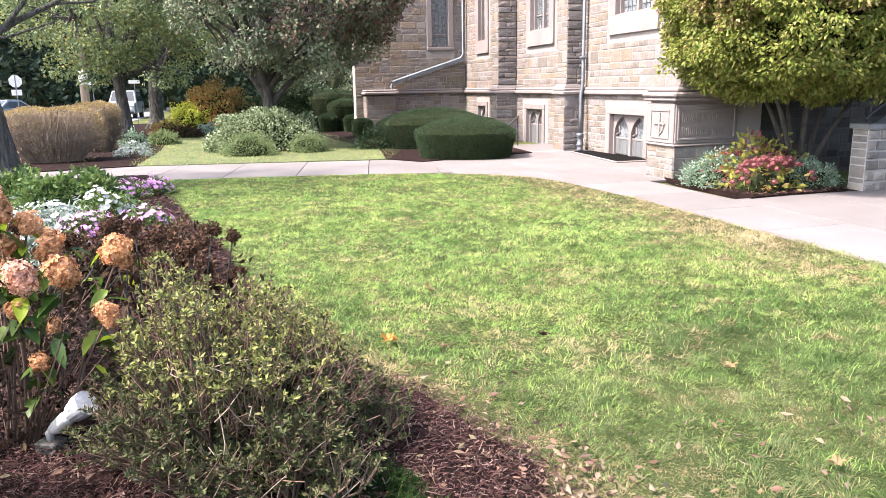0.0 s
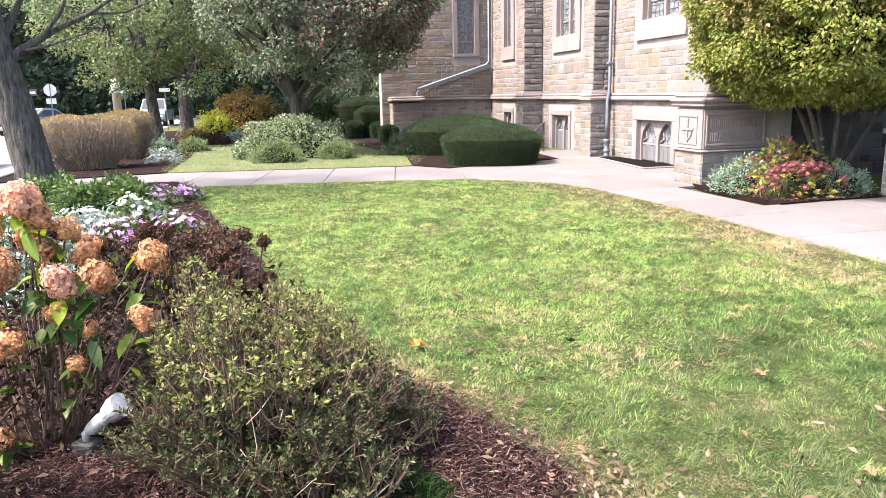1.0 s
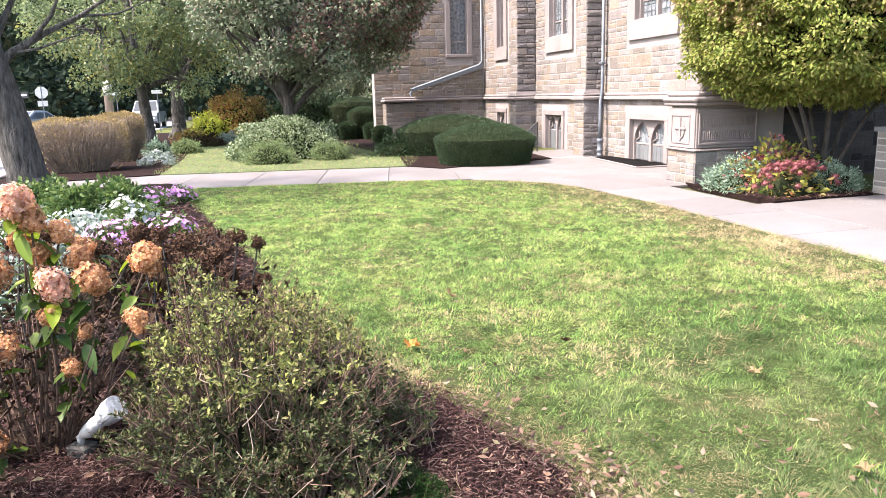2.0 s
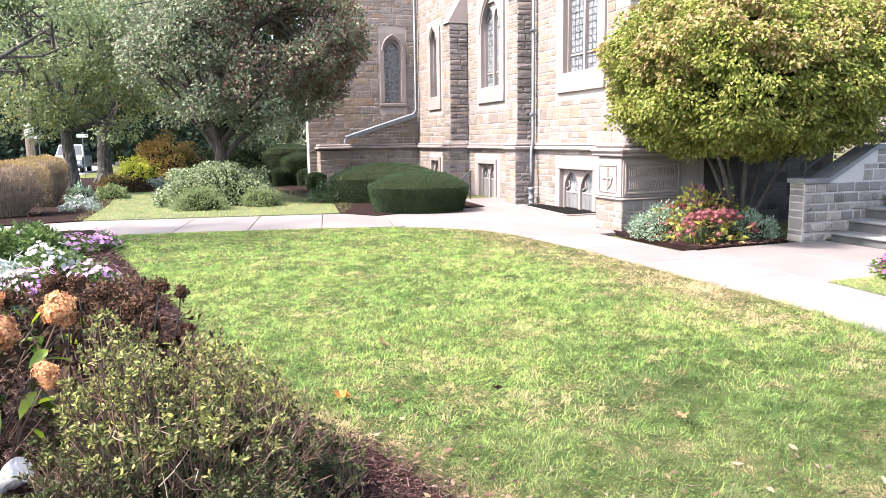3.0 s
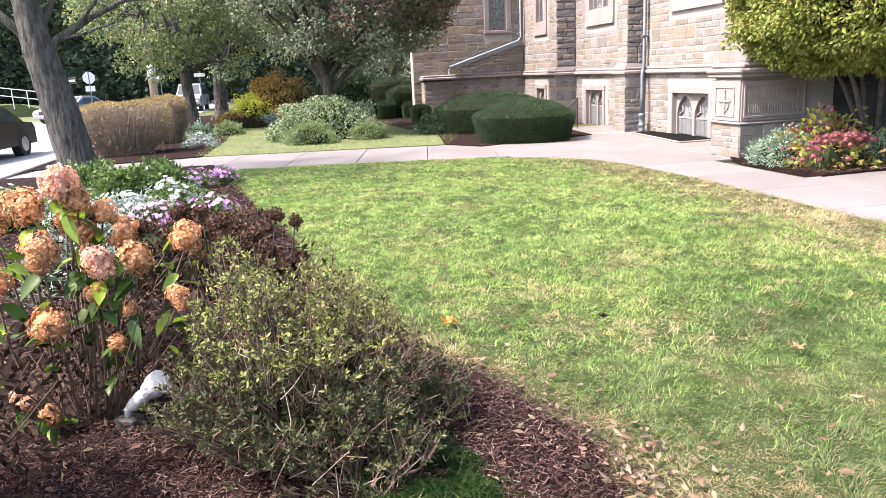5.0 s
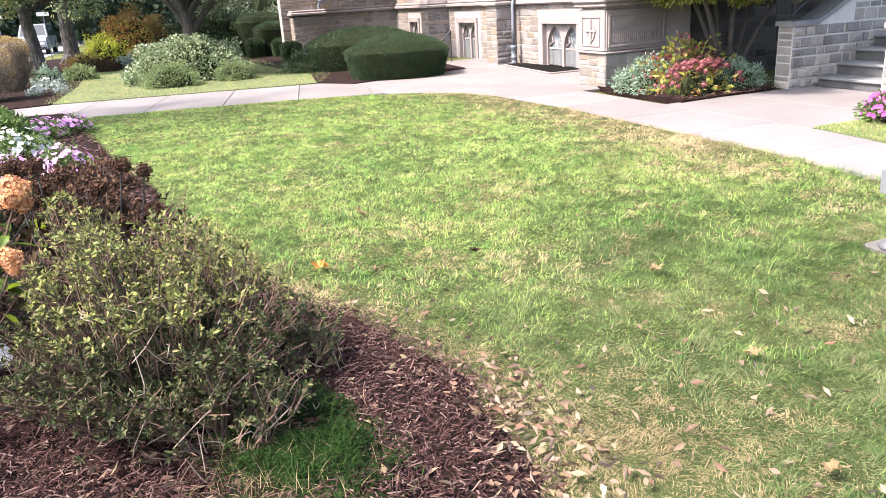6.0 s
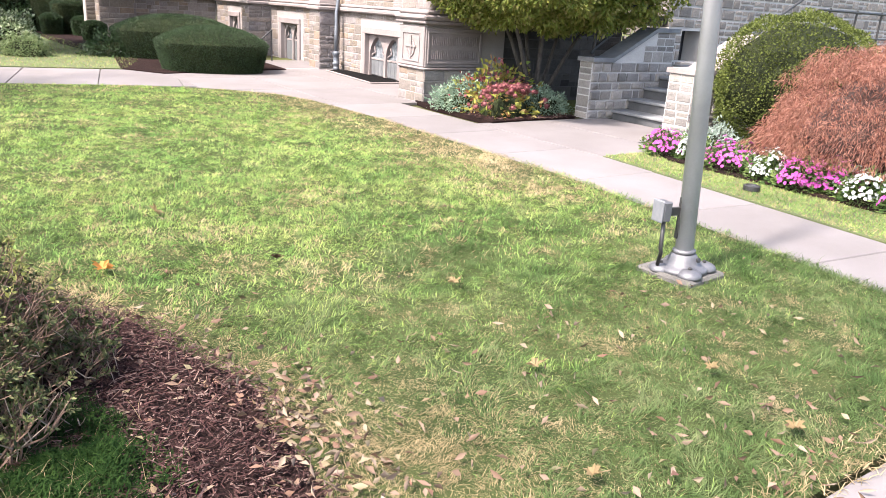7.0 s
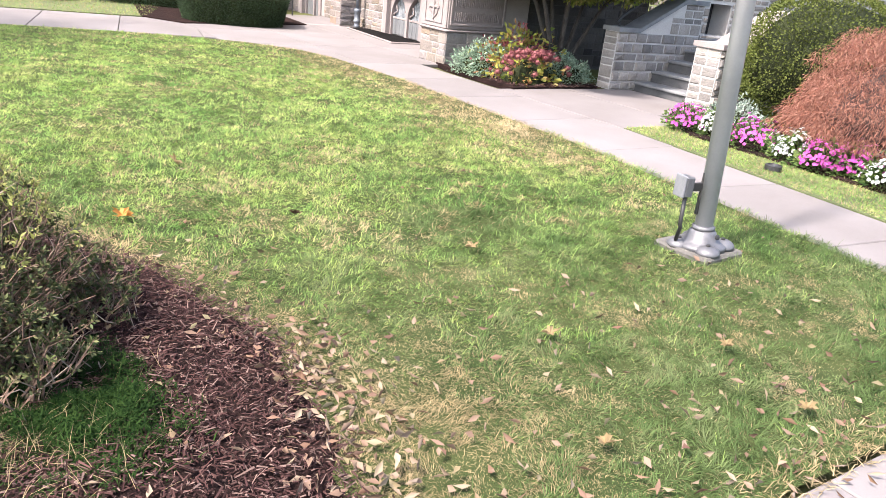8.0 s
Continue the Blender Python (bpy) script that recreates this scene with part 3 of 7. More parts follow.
def wall_with_holes(axis, at, thick, u0, u1, z0, z1, holes):
    """Boxes round the openings of a wall. axis 'x': the wall lies in the plane x = at and runs along y."""
    s = Shape()
    us = sorted({u0, u1, *[h[0] for h in holes], *[h[1] for h in holes]})
    zs = sorted({z0, z1, *[h[2] for h in holes], *[h[3] for h in holes]})
    for a, b in zip(us, us[1:]):
        for c, d in zip(zs, zs[1:]):
            if any(h[0] <= (a + b) / 2 <= h[1] and h[2] <= (c + d) / 2 <= h[3] for h in holes):
                continue
            if axis == "x":
                s.box(at, at + thick, a, b, c, d)
            else:
                s.box(a, b, at, at + thick, c, d)
    return s


def arch_line(half, spring, top, steps=8):
    """From the lower left up over a pointed arch to the lower right, as (u, z)."""
    rise = top - spring
    rad = (half * half + rise * rise) / (2 * half)
    left = [(-half, 0.0), (-half, spring)]
    end = math.atan2(rise, rad - half)
    for k in range(1, steps + 1):
        t = end * k / steps
        left.append((-half + rad - rad * math.cos(t), spring + rad * math.sin(t)))
    return left + [(-u, z) for u, z in left[-2::-1]]


def arch_plate(half, spring, top, u0, u1, z1, front, back):
    """A plate from u0 to u1 and up to z1 with a pointed opening round u = 0, and the opening's reveal. Its face lies at y = front."""
    s = Shape()
    line = arch_line(half, spring, top)
    outer = []
    for u, z in line:
        if z <= spring:
            outer.append((u0 if u < 0 else u1, z))
        else:
            k = (z - spring) / (top - spring)
            e = u0 if u < 0 else u1
            outer.append((u, z1) if abs(u) < half * 0.55 else (e, spring + (z1 - spring) * k))
    n = len(line)
    v = [(u, front, z) for u, z in line] + [(u, front, z) for u, z in outer] + [(u, back, z) for u, z in line]
    f = []
    for i in range(n - 1):
        f.append((i, n + i, n + i + 1, i + 1))
        f.append((i, i + 1, 2 * n + i + 1, 2 * n + i))
    # corners of the plate
    v += [(u0, front, z1), (u1, front, z1)]
    il = max(i for i in range(n) if outer[i][0] == u0)
    ir = min(i for i in range(n) if outer[i][0] == u1)
    f += [(n + il, 3 * n, n + il + 1), (n + ir - 1, 3 * n + 1, n + ir)]
    return s.add(v, f)


def church_window(at, turn, half, height, lights, label, leaded=True, frame_w=0.16, doors=False, name="window", sill=True):
    """A window of pointed lights in a limestone surround; local x along the wall, y into it."""
    w = thing(name, at, turn, label, "window", kind="structure")
    wl = 2 * half / lights
    top, spring = height - 0.06, height - 0.06 - wl * 0.62
    tr = 0.045
    for k in range(lights):
        cx = -half + wl * (k + 0.5)
        m = Matrix.Translation((cx, 0, 0))
        part("tracery", arch_plate(wl / 2 - tr, spring, top, -wl / 2, wl / 2, height, 0.10, 0.24).moved(m), M["limestone"], w)
        cusps = Shape()
        for sx in (-1, 1):
            q = wl / 2 - tr
            pts = [(cx + sx * q, 0.17, spring + q * 0.12), (cx + sx * q * 0.52, 0.17, spring + q * 0.34), (cx + sx * q * 0.66, 0.17, spring + q * 0.75)]
            cusps.tube(pts, [0.024, 0.018, 0.022], 6)
        part("cusps", cusps, M["limestone"], w)
        line = arch_line(wl / 2 - tr, spring, top)
        pane = Shape().add([(cx + u, 0.20, z) for u, z in line], [tuple(range(len(line)))])
        if doors:
            part("upper_pane", pane, M["glass"], w)
            board = Shape()
            nb = 4
            for i in range(nb):
                bw = (wl - 2 * tr) / nb
                board.box(cx - wl / 2 + tr + i * bw + 0.004, cx - wl / 2 + tr + (i + 1) * bw - 0.004, 0.155, 0.185, 0.02, spring - 0.06, 0.004)
            part("plank_panel", board, M["plank"], w, "weathered grey plank panel")
            part("rail", Shape().box(cx - wl / 2 + tr, cx + wl / 2 - tr, 0.145, 0.185, spring - 0.055, spring - 0.01, 0.006), M["limestone"], w)
        else:
            part("pane", pane, M["glass"], w)
            if leaded:
                bars = Shape()
                q = wl / 2 - tr
                for i in range(1, 4):
                    u = cx - q + 2 * q * i / 4
                    bars.box(u - 0.004, u + 0.004, 0.188, 0.199, 0.02, spring + 0.1)
                zz = 0.18
                while zz < spring:
                    bars.box(cx - q, cx + q, 0.186, 0.199, zz - 0.004, zz + 0.004)
                    zz += 0.16
                part("leading", bars, M["lead"], w)
            part("saddle_bar", Shape().box(cx - wl / 2 + tr, cx + wl / 2 - tr, 0.17, 0.197, 0.42, 0.47, 0.005), M["limestone"], w)
    if not doors:
        ap = height + 0.30 * half
        sp_ = max(0.4, ap - 1.45 * half)
        part("arched_face", arch_plate(half - 0.01, sp_, ap, -half - frame_w, half + frame_w, ap + 0.14, -0.036, 0.10), M["limestone"], w)
        hood = [(u, z) for u, z in arch_line(half + 0.07, sp_, ap + 0.10) if z >= sp_]
        part("hood_mould", Shape().tube([(u, -0.045, z) for u, z in hood], [0.035] * len(hood), 6), M["limestone"], w)
        part("arch_filling", Shape().box(-half, half, 0.11, 0.24, height - 0.01, ap + 0.1), M["limestone"], w)
    fr = Shape()
    fr.box(-half - frame_w, -half, -0.03, 0.26, -0.02, height, 0.012).box(half, half + frame_w, -0.03, 0.26, -0.02, height, 0.012)
    if doors:
        fr.box(-half - frame_w, half + frame_w, -0.034, 0.26, height, height + frame_w, 0.012)
    part("surround", fr, M["limestone"], w)
    if sill and frame_w > 0.2:
        u = half + frame_w
        part("sill", Shape().add([(-u, -0.03, 0.0), (u, -0.03, 0.0), (u, -0.05, -0.46), (-u, -0.05, -0.46), (-u, 0.10, 0.0), (u, 0.10, 0.0), (-u, 0.06, -0.46), (u, 0.06, -0.46), (-half, 0.18, 0.05), (half, 0.18, 0.05)],
                                 [(0, 3, 2, 1), (0, 1, 9, 8), (0, 4, 6, 3), (1, 2, 7, 5), (3, 6, 7, 2)]), M["limestone"], w, "tall sloping stone sill")
    elif sill:
        part("sill", Shape().box(-half - frame_w - 0.02, half + frame_w + 0.02, -0.045, 0.25, -0.14, -0.022, 0.012), M["limestone"], w)
    return w


# ---------------------------------------------------------------- ground
def bed_edge(y):
    return float(np.interp(y, [1.4, 2.45, 2.8, 3.2, 3.6, 4.2, 4.6, 5.2, 6.2, 8.8, 12.0, 16.8], [0.85, 0.97, 1.03, 1.05, 0.97, 0.80, 0.52, 0.2, 0.0, -0.33, -0.98, -1.9]))


def lawn_top(x):
    return float(np.interp(x, [-3, -1.8, 0.12, 3.1, 4.58, 5.3, 5.6, 5.75], [16.2, 15.98, 15.73, 15.1, 14.35, 13.55, 12.6, 10.5]))


solid("ground", Shape().add([(-700, -300, -0.06), (700, -300, -0.06), (700, 900, -0.06), (-700, 900, -0.06)], [(0, 1, 2, 3)]), M["soil"], "flat grassy earth reaching to the horizon", "ground")
def lawn_side(y):
    """The lawn's edge along the side path."""
    return float(np.interp(y, [1.4, 6.2, 10.5], [5.19, 5.73, 5.75]))


ys = np.concatenate([np.linspace(1.47, 10.5, 40), np.linspace(10.7, 15.9, 30)])
s = Shape()
cols = 24
for i, y in enumerate(ys):
    x0 = bed_edge(y) - 0.05
    xs = [x for x in np.linspace(x0, lawn_side(y), 400) if lawn_top(x) >= y]
    x1 = max(xs) if xs else x0 + 0.05
    for k in range(cols):
        x = x0 + (x1 - x0) * k / (cols - 1)
        s.v.append((x, y, 0.006 + 0.003 * noise.noise((x * 1.3, y * 1.3, 0))))
for i in range(len(ys) - 1):
    for k in range(cols - 1):
        s.f.append((i * cols + k, i * cols + k + 1, (i + 1) * cols + k + 1, (i + 1) * cols + k))
solid("lawn", s, M["lawn_soil"], "mown lawn with green and straw-dry patches", "lawn", smooth=True)

# mulch bed along the lawn and the farther beds
s = Shape()
ys = np.linspace(1.2, 17.0, 90)
cols = 30
for y in ys:
    x1 = bed_edge(y) + 0.02 + 0.03 * noise.noise((y * 4, 0, 3))
    for k in range(cols):
        x = -6.2 + (x1 + 6.2) * (k / (cols - 1)) ** 0.6
        s.v.append((x, y, 0.02 + 0.03 * noise.noise((x * 2.2, y * 2.2, 5)) + 0.012 * noise.noise((x * 9, y * 9, 2)) - (0.03 if k == cols - 1 else 0)))
for i in range(len(ys) - 1):
    for k in range(cols - 1):
        s.f.append((i * cols + k, i * cols + k + 1, (i + 1) * cols + k + 1, (i + 1) * cols + k))
solid("mulch_bed", s, M["mulch"], "red-brown shredded bark bed beside the lawn", "mulch bed", smooth=True)

for nm, outline, zz, mat_, lab in (
    ("entrance_bed", [(7.35, 9.62), (9.35, 9.80), (9.35, 12.2), (7.5, 12.2), (7.36, 11.6)], 0.03, "mulch", "small mulch bed below the church wall"),
    ("flower_bed", [(7.72, -2), (14, -2), (14, 7.55), (9.4, 7.55), (8.1, 6.9), (7.75, 6.4)], 0.03, "mulch", "dark mulch bed under clipped shrubs"),
    ("grass_strip", [(6.13, -2), (7.80, -2), (7.80, 6.35), (8.2, 6.85), (8.0, 6.95), (7.10, 6.93)], 0.006, "bank", "narrow parched grass strip beside the path"),
    ("back_lawn", [(-2.6, 19.3), (3.6, 18.2), (4.4, 20.5), (3.4, 30), (2.2, 44), (-3.2, 44)], 0.012, "bank", "lawn behind the pavement"),
    ("hedge_bed", [(3.5, 18.25), (4.2, 17.2), (7.4, 18.2), (8.2, 28.5), (2.9, 36), (3.3, 26), (3.9, 21)], 0.02, "mulch", "bare brown bed under the hedges"),
    ("verge_bed", [(-6.1, 18.6), (-2.4, 19.25), (-2.2, 24), (-2.8, 44), (-5.2, 44), (-6.1, 25)], 0.02, "mulch", "brown verge bed beside the street"),
):
    solid(nm, Shape().prism(outline, -0.05, zz), M[mat_], lab, "bed" if "bed" in nm else "lawn")

# street
solid("street", Shape().prism([(-30, -60), (-6.3, -60), (-6.3, 30), (-5.6, 60), (-4, 140), (-34, 140)], -0.07, -0.04), M["asphalt"], "pale grey asphalt street in sunlight", "road")
solid("cross_street", Shape().prism([(-120, 47), (-6, 47), (-6, 56), (-120, 56)], -0.07, -0.036), M["asphalt"], "asphalt side street", "road")
solid("kerb", Shape().box(-6.42, -6.26, -20, 44, -0.07, 0.03, 0.02), M["concrete"], "concrete kerb along the street", "kerb")
solid("far_verge", Shape().add([(-14.4, 50.0, -0.05), (-60, 46.0, -0.05), (-60, 52.0, 3.2), (-17.5, 54.0, 1.05), (-15.0, 54.5, 0.2), (-14.2, 62, 0.1), (-60, 70, 3.4)], [(0, 4, 3, 2, 1), (4, 5, 6, 2, 3)]), M["bank"], "mown grass bank rising across the street", "lawn")

# concrete slabs
def pavement(name, label, slabs, turn=0.0, at=(0, 0), z=0.0):
    base = thing(name, (at[0], at[1], z), turn, label, "pavement", kind="structure")
    for x0, x1, y0, y1 in slabs:
        ob = part("slab", Shape().box(x0 + 0.006, x1 - 0.006, y0 + 0.006, y1 - 0.006, -0.055, 0.0, 0.008), M["concrete"], base)
    return base


pavement("side_path", "pale concrete path along the lawn", [(5.7, 7.1, 6.01 + i * 1.52, 6.01 + (i + 1) * 1.52) for i in range(4)])
pavement("side_path", "pale concrete path slanting to the street front", [(0, 1.29, 0.15 - (i + 1) * 1.52, 0.15 - i * 1.52) for i in range(4)], -6.3, (5.71, 6.01), -0.004)
pavement("church_forecourt", "wide pale concrete forecourt at the church", [(x, x2, y, y2) for x, x2 in ((4.2, 5.9), (5.9, 7.5), (7.5, 9.03)) for y, y2 in ((12.09, 14.3), (14.3, 16.5), (16.5, 18.38))])
pavement("entrance_path", "concrete paving before the church steps", [(7.1, 8.5, 6.9, 9.7), (8.5, 9.99, 7.6, 9.7)])
pavement("street_path", "pale concrete pavement from street to church", [(-10.5 + i * 1.5, -10.5 + (i + 1) * 1.5, -3.02, 0) for i in range(7)] + [(0, 0.62, -3.02, 0)], -11.0, (4.55, 17.97), -0.005)
pavement("front_path", "concrete path under the viewer", [(-8 + i * 1.52, -8 + (i + 1) * 1.52, -1.0, 1.45) for i in range(10)])

# ---------------------------------------------------------------- church
FX = 9.04                      # the face of the long wall
COURSE = 1.52                  # height of the moulded string course
long_holes = [(15.40, 17.15, -0.02, 1.02), (21.10, 22.65, -0.6, 1.02), (26.3, 27.3, -0.3, 1.02), (15.25, 17.05, 3.35, 7.2), (20.7, 22.3, 3.35, 5.9), (26.3, 27.2, 3.35, 5.75)]
wall = solid("church_long_wall", wall_with_holes("x", FX + 0.02, 0.55, 12.4, 28.82, -0.8, 13, long_holes), M["mortar"], "sunlit long wall of warm grey ashlar", "church wall")
trim_holes = [(h[0] - 12.4 - m_, h[1] - 12.4 + m_, h[2] + 0.8 - d_, h[3] + 0.8 + 0.2) for h in long_holes for m_, d_ in [(0.34, 0.5) if h[2] > 1 else (0.2, 0.22)]]
ashlar(wall, (FX + 0.02, 12.4, -0.8), (0, 1, 0), (-1, 0, 0), 16.4, 9.2, trim_holes, near=(5.0, 2.6), seed=3)
solid("church_transept_wall", wall_with_holes("y", 28.82, 0.5, 4.6, 9.04, -0.3, 13, [(7.62, 8.42, 3.25, 5.7)]), M["mortar"], "shaded end wall of grey ashlar with a lancet", "church wall")
tw = bpy.data.objects["church_transept_wall"]
ashlar(tw, (4.6, 28.82, 0.0), (1, 0, 0), (0, -1, 0), 4.42, 9.0, [(2.85, 3.98, 2.95, 6.2)], seed=4, limit=260, near=(2, 3))
tb = solid("church_far_buttress", Shape().box(4.9, 6.02, 28.2, 29.4, -0.1, 1.42, 0.02), M["mortar"], "low ashlar buttress at the far corner", "buttress")
ashlar(tb, (4.9, 28.2, 0.0), (1, 0, 0), (0, -1, 0), 1.12, 1.42, seed=5)
ashlar(tb, (4.9, 28.2, 0.0), (0, 1, 0), (-1, 0, 0), 1.2, 1.42, seed=6)


def course(name, boxes, label="moulded limestone string course", parent=None):
    s_ = Shape()
    for x0, x1, y0, y1 in boxes:
        s_.box(x0, x1, y0, y1, COURSE - 0.05, COURSE + 0.06, 0.03)
        s_.box(x0 + 0.04, x1 - 0.04 if x1 - x0 > 0.2 else x1, y0 + 0.04, y1, COURSE + 0.055, COURSE + 0.14, 0.03)
    if parent:
        return part(name, s_, M["limestone"], parent, label)
    return solid(name, s_, M["limestone"], label, "string course")


course("string_course", [(FX - 0.10, FX + 0.1, 12.9, 18.5), (FX - 0.10, FX + 0.1, 19.25, 23.3), (FX - 0.10, FX + 0.1, 24.05, 28.8), (5.9, FX - 0.1, 28.70, 28.9), (4.82, 6.1, 28.1, 29.4)])

for y0, y1, low, sd in ((18.55, 19.2, 8.46, 21), (23.35, 24.0, 8.32, 22)):
    bt = thing("buttress", (0, 0, 0), 0, "stepped ashlar buttress with weathered front", "buttress", "buttresses of the long wall", "structure")
    high = low + 0.07
    part("lower_stage", Shape().box(low + 0.02, FX + 0.02, y0 + 0.02, y1 - 0.02, -0.8, COURSE - 0.05, 0.01), M["mortar"], bt)
    part("upper_stage", Shape().box(high + 0.02, FX + 0.02, y0 + 0.1, y1 - 0.04, COURSE + 0.13, 5.6, 0.01), M["mortar"], bt)
    part("set_off", Shape().add([(high - 0.05, y0 + 0.02, 5.55), (FX, y0 + 0.02, 5.55), (FX, y1 - 0.02, 5.55), (high - 0.05, y1 - 0.02, 5.55), (FX, y0 + 0.1, 6.7), (FX, y1 - 0.1, 6.7)], [(0, 1, 4), (0, 4, 5, 3), (3, 5, 2), (0, 3, 2, 1)]), M["limestone"], bt)
    course("moulding", [(low - 0.06, FX, y0 - 0.06, y1 + 0.06)], parent=bt)
    part("weathering", Shape().add([(low, y0, COURSE + 0.14), (FX, y0, COURSE + 0.14), (FX, y1, COURSE + 0.14), (low, y1, COURSE + 0.14), (high, y0 + 0.03, COURSE + 0.24), (FX, y0 + 0.03, COURSE + 0.24), (FX, y1 - 0.03, COURSE + 0.24), (high, y1 - 0.03, COURSE + 0.24)], [(0, 1, 5, 4), (3, 0, 4, 7), (2, 3, 7, 6)]), M["limestone"], bt)
    ashlar(bt, (low, y0 + 0.02, -0.8), (1, 0, 0), (0, -1, 0), FX - low, 2.24, material="rubble", rows=(0.13, 0.28), seed=sd, proud=0.022)
    ashlar(bt, (low + 0.02, y0, -0.8), (0, 1, 0), (-1, 0, 0), y1 - y0, 2.24, rows=(0.10, 0.22), seed=sd + 3)
    ashlar(bt, (high, y0 + 0.04, COURSE + 0.24), (1, 0, 0), (0, -1, 0), FX - high, 3.75, material="rubble", rows=(0.13, 0.28), seed=sd + 5, proud=0.022)
    ashlar(bt, (high + 0.02, y0 + 0.04, COURSE + 0.24), (0, 1, 0), (-1, 0, 0), y1 - y0 - 0.08, 3.75, seed=sd + 7)

# windows and boarded basement openings
church_window((FX, 16.275, 0.0), -90, 0.80, 1.0, 2, "low two-light opening boarded with grey planks", doors=True, name="basement_window", sill=False)
church_window((FX, 21.87, -0.55), -90, 0.62, 1.55, 2, "narrow two-light basement opening with planks", doors=True, name="basement_door", sill=False)
church_window((FX, 26.8, -0.3), -90, 0.42, 1.3, 1, "small basement opening with a pointed head", doors=True, name="basement_window", sill=False)
church_window((FX, 16.15, 3.37), -90, 0.80, 3.8, 2, "tall two-light leaded church window", frame_w=0.31, name="church_window")
church_window((FX, 21.5, 3.37), -90, 0.70, 2.5, 2, "two-light pointed leaded window", frame_w=0.31, name="church_window")
church_window((FX, 26.75, 3.37), -90, 0.38, 2.35, 1, "single leaded lancet", frame_w=0.31, name="church_window")
church_window((8.02, 28.8, 3.27), 0, 0.36, 2.4, 1, "single leaded lancet in the shaded end wall", name="church_window")
# black boxes behind the panes, coloured as the unlit inside
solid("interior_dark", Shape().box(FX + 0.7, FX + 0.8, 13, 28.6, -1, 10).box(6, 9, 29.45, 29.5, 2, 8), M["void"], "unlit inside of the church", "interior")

# sunken area beyond the forecourt and its handrail
solid("area_lip", Shape().box(6.9, 8.43, 18.385, 18.52, -0.6, 0.012, 0.02), M["limestone"], "stone lip at the sunken basement area", "kerb")
solid("area_floor", Shape().box(6.9, 9.02, 18.54, 20.9, -0.08, 0.01, 0.004), M["concrete"], "concrete floor of the basement area", "paving")
hr = thing("handrail", (7.62, 20.6, 0), 0, "short black iron handrail at basement steps", "handrail")
part("post", Shape().tube([(0.35, 0, -0.05), (0.35, 0, 0.85)], [0.02, 0.02]), M["iron"], hr)
part("rail", Shape().tube([(0.37, 0, 0.86), (0.0, 0, 0.55), (-0.1, 0, 0.5)], [0.022, 0.022, 0.022]), M["iron"], hr)

# drain pipes
dp = thing("downpipe", (FX - 0.13, 18.36, 0), 0, "lead-grey rainwater pipe with banded foot", "downpipe")
part("pipe", Shape().tube([(0.02, 0.05, 12), (0.02, 0.05, 1.75), (-0.06, -0.02, 1.45), (-0.08, -0.06, 0.9), (-0.08, -0.06, 0.42)], [0.047] * 5, 12), M["lead"], dp, smooth=True)
part("boot", Shape().lathe([(0.075, 0.0), (0.09, 0.03), (0.07, 0.06), (0.07, 0.12), (0.09, 0.14), (0.09, 0.18), (0.07, 0.2), (0.075, 0.36), (0.095, 0.39), (0.095, 0.44), (0.07, 0.47)], 14, (-0.08, -0.06, 0)), M["lead"], dp, "banded pipe boot", True)
for zz in (2.4, 4.6, 6.8):
    part("bracket", Shape().box(-0.06, 0.1, -0.02, 0.12, zz, zz + 0.06, 0.01), M["lead"], dp)
d2 = thing("downpipe", (8.90, 28.62, 0), 0, "lead-grey corner pipe turning down a sloped gutter", "downpipe")
part("pipe", Shape().tube([(0, 0, 12), (0, 0, 2.95), (-0.15, 0, 2.78), (-2.75, 0, 1.98), (-2.93, 0, 1.8), (-2.86, 0, 1.4), (-2.82, 0, 0.1)], [0.05, 0.05, 0.05, 0.05, 0.05, 0.05, 0.05], 10), M["lead"], d2, smooth=True)
part("flashing", Shape().add([(0, -0.05, 2.86), (-2.9, -0.05, 1.94), (-2.9, -0.05, 1.82), (0, -0.05, 2.70), (0, 0.15, 2.90), (-2.9, 0.15, 1.98)], [(0, 1, 2, 3), (0, 4, 5, 1)]), M["lead"], d2)

# tower corner with its inscribed stone
tower = solid("tower_corner", Shape().box(7.53, 9.4, 11.99, 12.88, -0.1, 0.64, 0.01).box(7.56, 9.4, 12.02, 12.86, 0.6, COURSE - 0.05, 0.008).box(7.75, 13.1, 12.2, 12.95, COURSE, 13.0, 0.01), M["mortar"], "ashlar corner of the church tower", "tower")
ashlar(tower, (7.50, 11.99, 0.0), (1, 0, 0), (0, -1, 0), 1.9, 0.60, material="granite", rows=(0.16, 0.26), seed=31)
ashlar(tower, (7.53, 11.96, 0.0), (0, 1, 0), (-1, 0, 0), 0.93, 0.60, rows=(0.16, 0.26), lengths=(0.25, 0.5), seed=32)
ashlar(tower, (7.75, 12.2, COURSE + 0.15), (1, 0, 0), (0, -1, 0), 5.2, 5.5, material="dark_granite", seed=33, limit=200)
ashlar(tower, (7.75, 12.2, COURSE + 0.15), (0, 1, 0), (-1, 0, 0), 0.75, 5.5, seed=34)
part("plinth_ledge", Shape().box(7.48, 8.86, 11.94, 12.9, 0.60, 0.65, 0.02), M["limestone"], tower)
part("cap", Shape().box(7.44, 8.95, 11.88, 12.95, COURSE - 0.10, COURSE - 0.03, 0.02).box(7.40, 9.0, 11.84, 12.95, COURSE - 0.03, COURSE + 0.06, 0.03).box(7.5, 9.0, 11.94, 12.95, COURSE + 0.06, COURSE + 0.15, 0.03), M["limestone"], tower)
